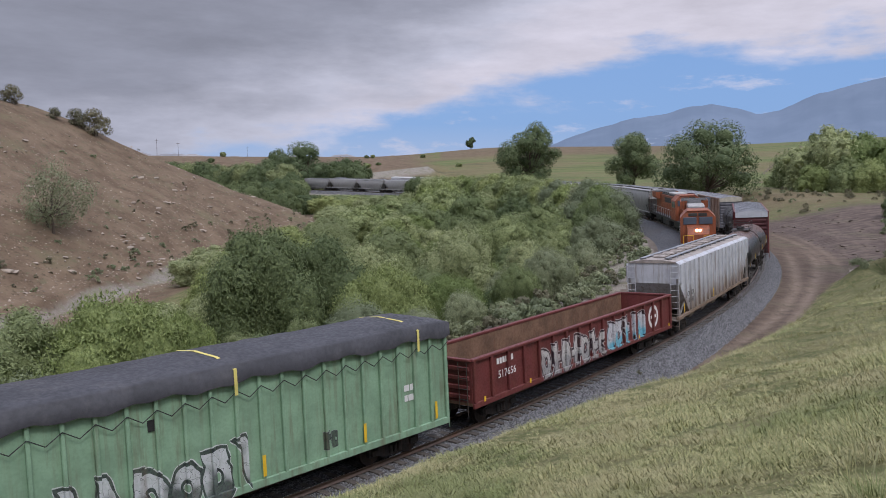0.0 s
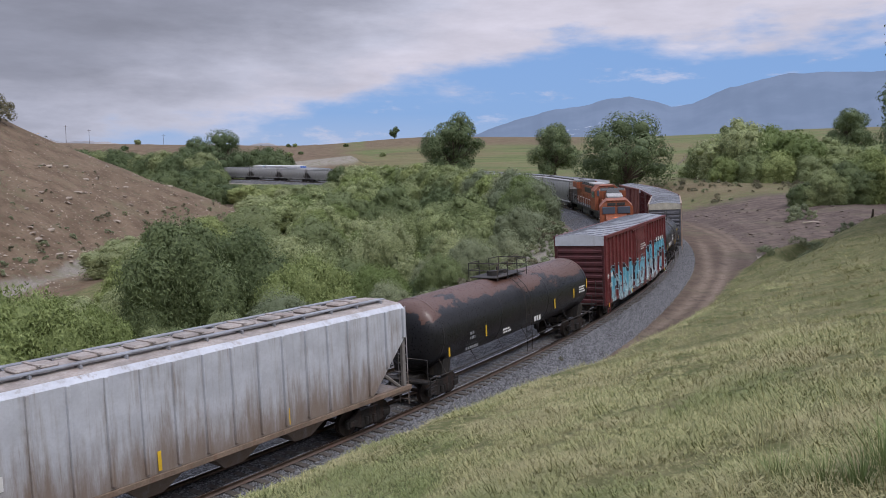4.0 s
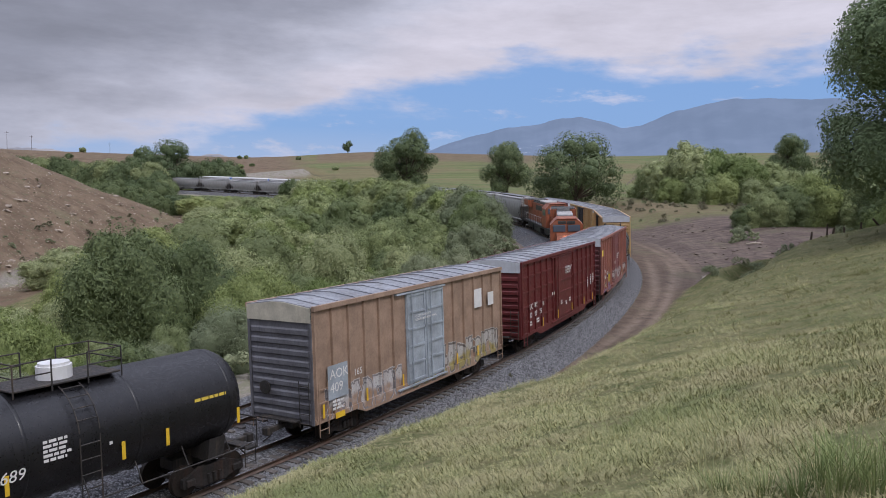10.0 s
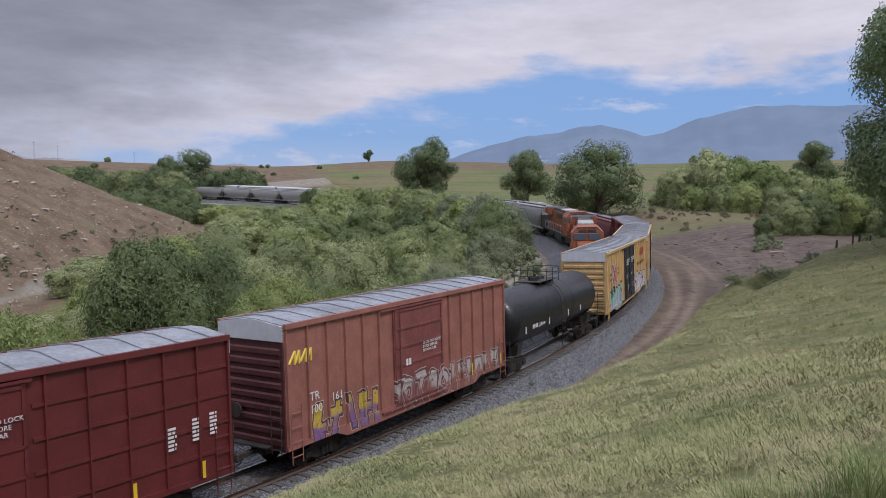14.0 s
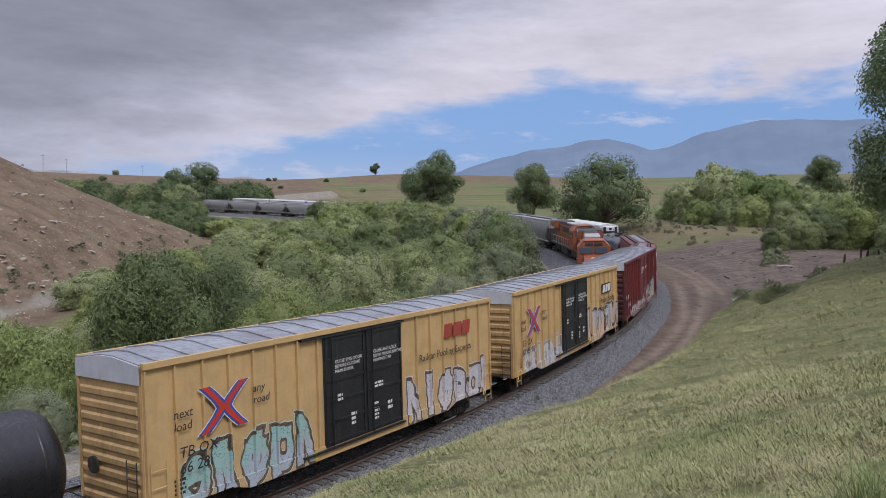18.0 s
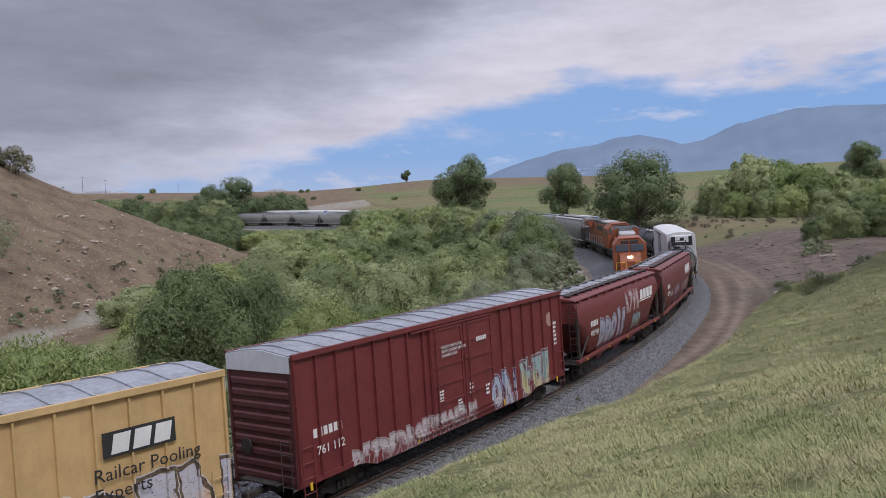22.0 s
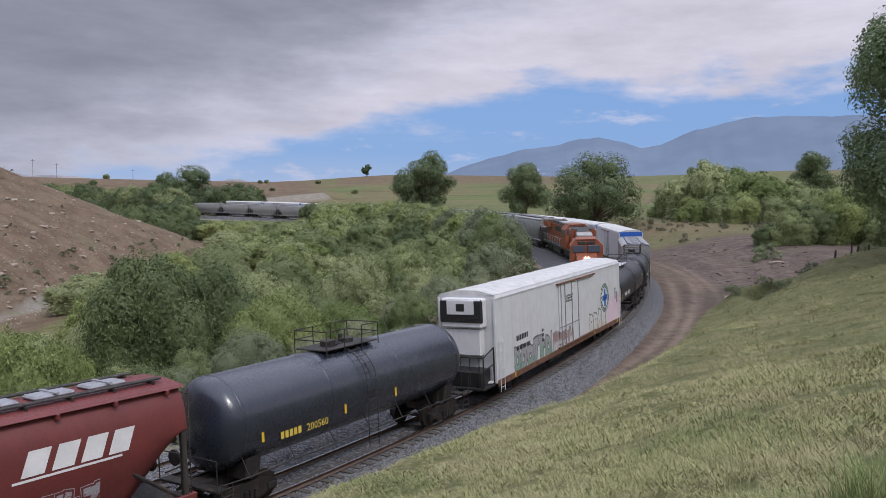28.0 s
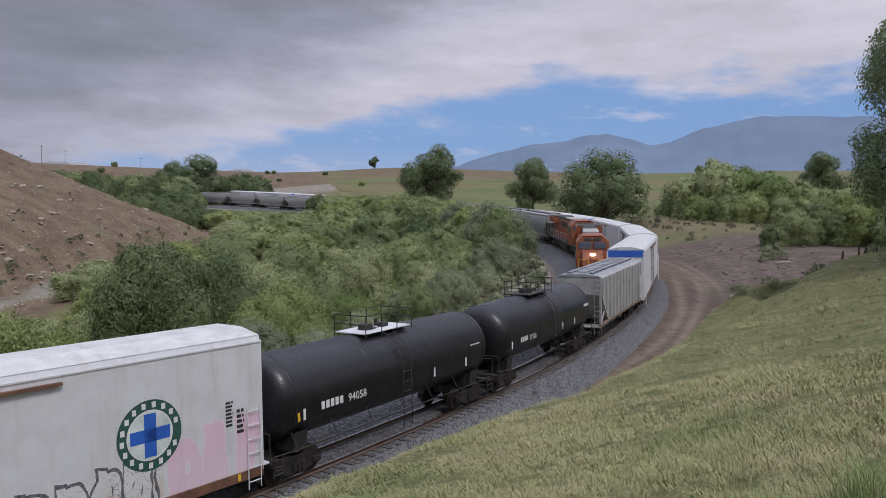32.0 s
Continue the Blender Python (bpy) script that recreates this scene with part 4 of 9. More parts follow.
def boxcar(label, L, paint, roof, end_paint, posts, doors, top=5.4, sill=1.0, half_w=1.52, end_cap=None, grid=0, rib_paint=None, beam=None):
    """doors: (x0, x1, paint, leaves)."""
    car = car_base("boxcar", label)
    h, y = L / 2, half_w
    eave = top - 0.22
    bm = bmesh.new()
    box(bm, -h, h, -y, y, sill, eave)
    part("body", bm, paint, car)
    # roof, slightly pitched, with raised seams
    bm = bmesh.new()
    prism(bm, [(-y + 0.004, eave), (y - 0.004, eave), (y - 0.004, eave + 0.06), (0.3, top), (-0.3, top), (-y + 0.004, eave + 0.06)], -h - 0.03, h + 0.03)
    part("roof", bm, roof, car, "pale galvanized roof with raised seams")
    n = 14 if L < 17 else 17
    for i in range(n):
        x = -h + L * (i + 0.5) / n
        bm = bmesh.new()
        prism(bm, [(-y + 0.006, eave + 0.06), (y - 0.006, eave + 0.06), (y - 0.006, eave + 0.10), (0.3, top + 0.045), (-0.3, top + 0.045), (-y + 0.006, eave + 0.10)], x - 0.045, x + 0.045)
        part("roof_seam", bm, roof, car)
    # sides: posts, rails, sills
    for sy in (-1, 1):
        yy = sy * y
        bm = bmesh.new()
        box(bm, -h, h, min(yy, yy + sy * 0.13), max(yy, yy + sy * 0.13), eave - 0.09, eave + 0.085)
        part("top_rail", bm, rib_paint or paint, car)
        bm = bmesh.new()
        ya, yb = sorted((yy, yy + sy * 0.06))
        xs = [-h, -h + L * 0.16, -h + L * 0.2, h - L * 0.2, h - L * 0.16, h]
        zs = [sill + 0.02, sill + 0.02, sill - 0.22, sill - 0.22, sill + 0.02, sill + 0.02]
        a = [bm.verts.new((x, ya, z)) for x, z in zip(xs, zs)] + [bm.verts.new((x, ya, sill + 0.2)) for x in xs[::-1]]
        b = [bm.verts.new((v.co.x, yb, v.co.z)) for v in a]
        m = len(a)
        for i in range(m):
            bm.faces.new((a[i], a[(i + 1) % m], b[(i + 1) % m], b[i]))
        bm.faces.new(a[::-1])
        bm.faces.new(b)
        bmesh.ops.recalc_face_normals(bm, faces=bm.faces[:])
        part("side_sill", bm, paint, car)
        for i in range(posts + 1):
            x = -h + 0.06 + (L - 0.12) * i / posts
            if any(d[0] - 0.1 < x < d[1] + 0.1 for d in doors):
                continue
            bm = bmesh.new()
            wv = 0.033
            a = [(x - wv, yy), (x - wv * 0.8, yy + sy * 0.1), (x + wv * 0.8, yy + sy * 0.1), (x + wv, yy)]
            lo = [bm.verts.new((p, q, sill + 0.18)) for p, q in a]
            hi = [bm.verts.new((p, q, eave - 0.12)) for p, q in a]
            for j in range(3):
                bm.faces.new((lo[j], lo[j + 1], hi[j + 1], hi[j]) if sy < 0 else (lo[j + 1], lo[j], hi[j], hi[j + 1]))
            part("side_post", bm, rib_paint or paint, car)
        for g in range(grid):
            z = sill + (eave - sill) * (g + 1) / (grid + 1)
            for x0, x1 in [(-h + 0.1, doors[0][0] - 0.12), (doors[-1][1] + 0.12, h - 0.1)]:
                bm = bmesh.new()
                ya, yb = sorted((yy, yy + sy * 0.05))
                box(bm, x0, x1, ya, yb, z - 0.05, z + 0.05)
                part("side_stringer", bm, paint, car)
        for x0, x1, dp, leaves in doors:
            wl = (x1 - x0) / leaves
            for q in range(leaves):
                a0, a1 = x0 + q * wl + 0.02, x0 + (q + 1) * wl - 0.02
                bm = bmesh.new()
                ya, yb = sorted((yy + sy * 0.004, yy + sy * 0.085))
                soft_box(bm, a0, a1, ya, yb, sill + 0.12, eave - 0.2, 0.015)
                door = part("door", bm, dp, car, "sliding side door")
                bm = bmesh.new()
                y1 = yy + sy * 0.125
                ya, yb = sorted((yy + sy * 0.08, y1))
                for i in range(6):
                    z = sill + 0.2 + (eave - sill - 0.55) * i / 5
                    box(bm, a0 + 0.05, a1 - 0.05, ya, yb, z, z + 0.09)
                for x in (a0 + 0.03, a1 - 0.12):
                    box(bm, x, x + 0.09, ya, yb, sill + 0.14, eave - 0.22)
                part("door_ribs", bm, dp, door)
                bm = bmesh.new()
                tube(bm, (a0 + 0.32, yy + sy * 0.16, sill + 0.1), (a0 + 0.32, yy + sy * 0.16, eave - 0.1), 0.025, 6)
                box(bm, a0 + 0.26, a0 + 0.7, *sorted((yy + sy * 0.13, yy + sy * 0.17)), sill + 1.0, sill + 1.08)
                part("lock_bar", bm, dp, door)
            ya, yb = sorted((yy, yy + sy * 0.16))
            for zz in (eave - 0.2, sill + 0.02):
                bm = bmesh.new()
                box(bm, x0 - (x1 - x0) * 0.25, x1 + 0.1, ya, yb, zz, zz + 0.07)
                part("door_track", bm, dp, car)
        # corner ladders
        for x in (h - 0.62, -h + 0.12):
            bm = bmesh.new()
            ladder(bm, x, x + 0.5, yy + sy * 0.11, sill - 0.45, sill + 1.5, 4)
            part("side_ladder", bm, rib_paint or paint, car)
    # ends with horizontal corrugations
    for sx in (-1, 1):
        for i in range(9):
            bm = bmesh.new()
            z0 = sill + 0.12 + (eave - sill - (0.75 if end_cap else 0.25)) * i / 9
            z1 = z0 + (eave - sill) / 9 * 0.62
            xx = sx * h
            o = sx * 0.07
            v = [bm.verts.new(c) for c in ((xx, -y + 0.1, z0), (xx, y - 0.1, z0), (xx + o, y - 0.18, z0 + 0.07), (xx + o, -y + 0.18, z0 + 0.07), (xx + o, y - 0.18, z1 - 0.07), (xx + o, -y + 0.18, z1 - 0.07), (xx, y - 0.1, z1), (xx, -y + 0.1, z1))]
            for f in ((0, 1, 2, 3), (3, 2, 4, 5), (5, 4, 6, 7), (0, 3, 5, 7), (1, 6, 4, 2)):
                bm.faces.new([v[q] for q in f])
            bmesh.ops.recalc_face_normals(bm, faces=bm.faces[:])
            part("end_rib", bm, end_paint, car)
        bm = bmesh.new()
        box(bm, *sorted((sx * h, sx * (h + 0.012))), -y + 0.1, y - 0.1, sill, eave)
        for sy in (-1, 1):
            box(bm, *sorted((sx * h, sx * (h + 0.06))), *sorted((sy * y, sy * (y - 0.1))), sill, eave)
        part("end_wall", bm, end_paint, car, "corrugated steel end wall")
        if end_cap:
            bm = bmesh.new()
            prism(bm, [(-y, eave - 0.5), (y, eave - 0.5), (y, eave + 0.02), (0.3, top - 0.03), (-0.3, top - 0.03), (-y, eave + 0.02)], *sorted((sx * h, sx * (h + 0.075))))
            part("end_cap", bm, end_cap, car, "pale upper end panel")
        bm = bmesh.new()
        end_ladder(bm, sx * (h + 0.17), -y + 0.1, -y + 0.55, sill - 0.1, sill + 1.6, 5)
        soft_box(bm, *sorted((sx * (h + 0.02), sx * (h + 0.35))), -0.9, 0.9, sill + 0.1, sill + 0.16, 0.01)
        tube(bm, (sx * (h + 0.1), 0.7, sill + 1.2), (sx * (h + 0.16), 0.7, sill + 1.2), 0.25, 14)
        part("brake_gear", bm, M["steel_dark"], car)
    bm = bmesh.new()
    soft_box(bm, -h + 0.1, h - 0.1, -0.35, 0.35, sill - 0.3, sill + 0.01, 0.02)
    tube(bm, (-0.6, 0.7, 0.75), (0.6, 0.7, 0.75), 0.16, 10)
    part("centre_sill", bm, M["steel_dark"], car)
    for x in (-h + 2.3, h - 2.3):
        add_truck(car, x)
    add_couplers(car, h)
    return car


def tank_car(label, L, body, radius=1.5, centre=2.7, walk_white=False, dome=False, bands=4):
    """L: length over the tank's heads."""
    car = car_base("tank_car", label)
    h = L / 2
    seg, rings = 40, []
    for x, r in [(-h, 0.02), (-h + 0.05, 0.42), (-h + 0.16, 0.72), (-h + 0.34, 0.9), (-h + 0.58, 0.985), (-h + 0.8, 1.0), (h - 0.8, 1.0), (h - 0.58, 0.985), (h - 0.34, 0.9), (h - 0.16, 0.72), (h - 0.05, 0.42), (h, 0.02)]:
        rings.append([(x, radius * r * math.cos(2 * math.pi * i / seg), centre + radius * r * math.sin(2 * math.pi * i / seg)) for i in range(seg)])
    bm = loft(bmesh.new(), rings)
    bmesh.ops.recalc_face_normals(bm, faces=bm.faces[:])
    part("tank", bm, body, car, smooth=True)
    for i in range(bands):
        x = -h + 0.8 + (L - 1.6) * i / (bands - 1)
        bm = loft(bmesh.new(), [[(x + dx, (radius + dr) * math.cos(2 * math.pi * q / seg), centre + (radius + dr) * math.sin(2 * math.pi * q / seg)) for q in range(seg)] for dx, dr in ((-0.05, 0), (-0.035, 0.011), (0.035, 0.011), (0.05, 0))], False)
        bmesh.ops.recalc_face_normals(bm, faces=bm.faces[:])
        part("weld_band", bm, body, car, smooth=True)
    ztop = centre + radius
    bm = bmesh.new()
    soft_box(bm, -1.5, 1.5, -0.75, 0.75, ztop + 0.02, ztop + 0.07, 0.01)
    part("platform", bm, M["white_paint"] if walk_white else M["steel_dark"], car, "white walkway platform" if walk_white else "dark walkway platform")
    bm = bmesh.new()
    for sy in (-0.8, 0.8):
        for x in (-1.5, -0.5, 0.5, 1.5):
            tube(bm, (x, sy, ztop - 0.1), (x, sy, ztop + 0.75), 0.022, 6)
        for z in (0.4, 0.75):
            for a, b in ((-1.5, -0.5), (0.5, 1.5)):
                tube(bm, (a, sy, ztop + z), (b, sy, ztop + z), 0.022, 6)
    for x in (-1.5, 1.5):
        for z in (0.4, 0.75):
            tube(bm, (x, -0.8, ztop + z), (x, 0.8, ztop + z), 0.022, 6)
    part("guard_rail", bm, M["steel_dark"], car, "black pipe guard rail")
    bm = bmesh.new()
    if dome:
        tube(bm, (0, 0, ztop), (0, 0, ztop + 0.42), 0.46, 18)
        tube(bm, (0, 0, ztop + 0.42), (0, 0, ztop + 0.5), 0.4, 18)
    else:
        part("manway", tube(bmesh.new(), (-0.55, 0, ztop), (-0.55, 0, ztop + 0.28), 0.3, 16), M["steel_dark"], car)
        tube(bm, (0.55, 0, ztop), (0.55, 0, ztop + 0.22), 0.24, 16)
        tube(bm, (0.55, 0.35, ztop), (0.55, 0.35, ztop + 0.35), 0.08, 8)
    part("valve_housing", bm, M["white_paint"] if dome else M["steel_dark"], car, "white valve dome" if dome else "")
    for sy in (-1, 1):
        bm = bmesh.new()
        yy = sy * (radius + 0.1)
        ladder(bm, -0.28, 0.28, yy, 0.55, centre + 0.2, 6)
        pts = []
        for q in range(7):
            a = math.radians(5 + 80 * q / 6)
            pts.append((sy * (radius + 0.1) * math.cos(a), centre + 0.2 + (radius - 0.1) * math.sin(a)))
        for x in (-0.28, 0.28):
            pipe(bm, [(x, p, q) for p, q in pts], 0.02)
        for p, q in pts[1::1]:
            tube(bm, (-0.28, p, q), (0.28, p, q), 0.018, 6)
        part("side_ladder", bm, M["steel_dark"], car)
        bm = bmesh.new()
        pipe(bm, [(-h - 0.1, sy * 1.35, 1.15), (-h + 0.9, sy * 1.48, 1.15), (h - 0.9, sy * 1.48, 1.15), (h + 0.1, sy * 1.35, 1.15)], 0.025)
        for x in np.linspace(-h + 0.9, h - 0.9, 7):
            tube(bm, (x, sy * 1.48, 1.15), (x, sy * 1.15, 1.72), 0.018, 6)
        part("hand_rail", bm, M["steel_dark"], car)
    for x in (-h + 1.25, h - 1.25):
        bm = bmesh.new()
        a = [(-1.2, 1.0), (1.2, 1.0), (1.32, 1.7)] + [(radius * 1.01 * math.cos(math.radians(q)), centre + radius * 1.01 * math.sin(math.radians(q))) for q in range(-38, -143, -15)] + [(-1.32, 1.7)]
        prism(bm, a, x - 0.3, x + 0.3)
        bmesh.ops.recalc_face_normals(bm, faces=bm.faces[:])
        part("saddle", bm, M["steel_dark"], car)
        add_truck(car, x)
    for sx in (-1, 1):
        bm = bmesh.new()
        soft_box(bm, *sorted((sx * (h - 2.2), sx * (h + 0.3))), -0.32, 0.32, 0.72, 1.05, 0.02)
        soft_box(bm, *sorted((sx * (h - 0.1), sx * (h + 0.3))), -1.4, 1.4, 0.95, 1.03, 0.01)
        pipe(bm, [(sx * (h + 0.28), -1.38, 1.0), (sx * (h + 0.28), -1.38, 1.95), (sx * (h + 0.28), 1.38, 1.95), (sx * (h + 0.28), 1.38, 1.0)], 0.022)
        ladder(bm, sx * (h - 0.05) - 0.22, sx * (h - 0.05) + 0.22, -1.42, 0.45, 1.15, 3)
        tube(bm, (sx * (h + 0.12), 0.75, 1.75), (sx * (h + 0.2), 0.75, 1.75), 0.26, 14)
        part("stub_sill", bm, M["steel_dark"], car)
    add_couplers(car, h + 0.3)
    return car


def gondola(label, L, paint, inside):
    car = car_base("gondola_car", label)
    h, y, z0, z1 = L / 2, 1.5, 1.05, 2.75
    bm = bmesh.new()
    box(bm, -h, h, -y, y, z0, z0 + 0.12)
    part("floor", bm, inside, car)
    for sy in (-1, 1):
        bm = bmesh.new()
        box(bm, -h, h, *sorted((sy * y, sy * (y - 0.05))), z0 + 0.12, z1)
        part("side_wall", bm, paint, car)
        bm = bmesh.new()
        box(bm, -h + 0.05, h - 0.05, *sorted((sy * (y - 0.054), sy * (y - 0.075))), z0 + 0.12, z1 - 0.02)
        part("side_lining", bm, inside, car, "rusty brown inner wall")
        bm = bmesh.new()
        soft_box(bm, -h, h, *sorted((sy * (y - 0.1), sy * (y + 0.13))), z1, z1 + 0.11, 0.02)
        part("top_chord", bm, paint, car)
        bm = bmesh.new()
        soft_box(bm, -h, h, *sorted((sy * y, sy * (y + 0.1))), z0 - 0.1, z0 + 0.12, 0.02)
        part("side_sill", bm, paint, car)
        n = 16
        for i in range(n + 1):
            x = -h + 0.1 + (L - 0.2) * i / n
            bm = bmesh.new()
            soft_box(bm, x - 0.07, x + 0.07, *sorted((sy * y, sy * (y + 0.12))), z0 + 0.12, z1, 0.02)
            part("side_post", bm, paint, car)
    for sx in (-1, 1):
        bm = bmesh.new()
        box(bm, *sorted((sx * h, sx * (h - 0.06))), -y + 0.05, y - 0.05, z0 + 0.12, z1)
        soft_box(bm, *sorted((sx * (h - 0.08), sx * (h + 0.1))), -y, y, z1, z1 + 0.11, 0.02)
        for i in range(4):
            z = z0 + 0.25 + 0.36 * i
            soft_box(bm, *sorted((sx * h, sx * (h + 0.08))), -y + 0.08, y - 0.08, z, z + 0.18, 0.03)
        part("end_wall", bm, paint, car, "ribbed end wall")
        bm = bmesh.new()
        end_ladder(bm, sx * (h + 0.16), -y + 0.1, -y + 0.5, 0.7, z1, 5)
        part("end_ladder", bm, M["steel_dark"], car)
    bm = bmesh.new()
    soft_box(bm, -h + 0.1, h - 0.1, -0.35, 0.35, z0 - 0.32, z0, 0.02)
    part("centre_sill", bm, M["steel_dark"], car)
    for x in (-h + 2.3, h - 2.3):
        add_truck(car, x)
    add_couplers(car, h)
    return car


def tarped_gondola(label, L, paint, tarp):
    car = car_base("covered_gondola", label)
    h, y, z0, z1 = L / 2, 1.5, 0.95, 4.3
    bm = bmesh.new()
    box(bm, -h, h, -y, y, z0, z1)
    part("body", bm, paint, car)
    n = 26
    for sy in (-1, 1):
        for i in range(n + 1):
            x = -h + 0.08 + (L - 0.16) * i / n
            bm = bmesh.new()
            soft_box(bm, x - 0.055, x + 0.055, *sorted((sy * y, sy * (y + 0.11))), z0 + 0.1, z1, 0.02)
            part("side_post", bm, paint, car)
        bm = bmesh.new()
        soft_box(bm, -h, h, *sorted((sy * y, sy * (y + 0.1))), z0 - 0.12, z0 + 0.12, 0.02)
        part("side_sill", bm, paint, car)
        bm = bmesh.new()
        soft_box(bm, -h, h, *sorted((sy * y, sy * (y + 0.125))), z1 - 0.11, z1 - 0.002, 0.02)
        part("top_chord", bm, paint, car)
        bm = bmesh.new()
        for i in range(n * 2):
            xa, xb = -h + L * i / (n * 2), -h + L * (i + 1) / (n * 2)
            za, zb = (z1 - 0.75, z1 - 0.5) if i % 2 else (z1 - 0.5, z1 - 0.75)
            tube(bm, (xa, sy * (y + 0.14), za), (xb, sy * (y + 0.14), zb), 0.014, 5)
        part("lashing", bm, M["black_rubber"], car, "black tarpaulin lashing cord")
    # tarpaulin over a rounded load
    nx, ny = 60, 12
    verts, faces = [], []
    rnd = np.random.RandomState(4)
    dent = rnd.uniform(-0.02, 0.02, (nx + 1, ny + 1))
    for i in range(nx + 1):
        x = -h - 0.1 + (L + 0.2) * i / nx
        endf = min(1, min(i, nx - i) / 3)
        for j in range(ny + 1):
            q = -1 + 2 * j / ny
            yy = (y + 0.18) * max(-1, min(1, q * 1.18))
            crown = 0.16 + 0.3 * (1 - abs(q) ** 2) * (0.35 + 0.65 * endf) + 0.05 * math.sin(x * 0.9) * (1 - abs(q))
            drop = -0.26 - 0.05 * math.sin(x * 2.1) - 0.05 * math.sin(x * 5.3) if abs(q) > 0.99 else crown
            verts.append((x, yy, z1 + drop + dent[i, j] * (abs(q) < 0.8)))
    for i in range(nx):
        for j in range(ny):
            faces.append((i * (ny + 1) + j, (i + 1) * (ny + 1) + j, (i + 1) * (ny + 1) + j + 1, i * (ny + 1) + j + 1))
    part("tarpaulin", raw_mesh("tarpaulin", verts, faces, tarp), tarp, car, "black tarpaulin pulled over the load", smooth=True)
    for x in (h - 8.6, h - 1.5):
        bm = bmesh.new()
        pts = [(x, -y - 0.2, z1 - 0.6), (x, -y - 0.2, z1 + 0.13), (x - 0.15, -1.0, z1 + 0.42), (x - 0.3, 0, z1 + 0.52), (x - 0.3, 1.0, z1 + 0.42)]
        for a, b in zip(pts, pts[1:]):
            loft(bm, [[(p[0] - 0.05, p[1], p[2]), (p[0] + 0.05, p[1], p[2]), (p[0] + 0.05, p[1] + 0.01, p[2] + 0.012), (p[0] - 0.05, p[1] + 0.01, p[2] + 0.012)] for p in (a, b)])
        part("strap", bm, M["yellow_strap"], car, "yellow webbing strap")
    for sx in (-1, 1):
        bm = bmesh.new()
        for i in range(6):
            z = z0 + 0.3 + 0.48 * i
            soft_box(bm, *sorted((sx * h, sx * (h + 0.1))), -y + 0.05, y - 0.05, z, z + 0.16, 0.03)
        end_ladder(bm, sx * (h + 0.18), -y + 0.1, -y + 0.5, 0.6, z1 - 0.3, 8)
        part("end_wall", bm, paint, car)
    bm = bmesh.new()
    soft_box(bm, -h + 0.1, h - 0.1, -0.35, 0.35, z0 - 0.32, z0, 0.02)
    part("centre_sill", bm, M["steel_dark"], car)
    for x in (-h + 2.3, h - 2.3):
        add_truck(car, x)
    add_couplers(car, h)
    return car


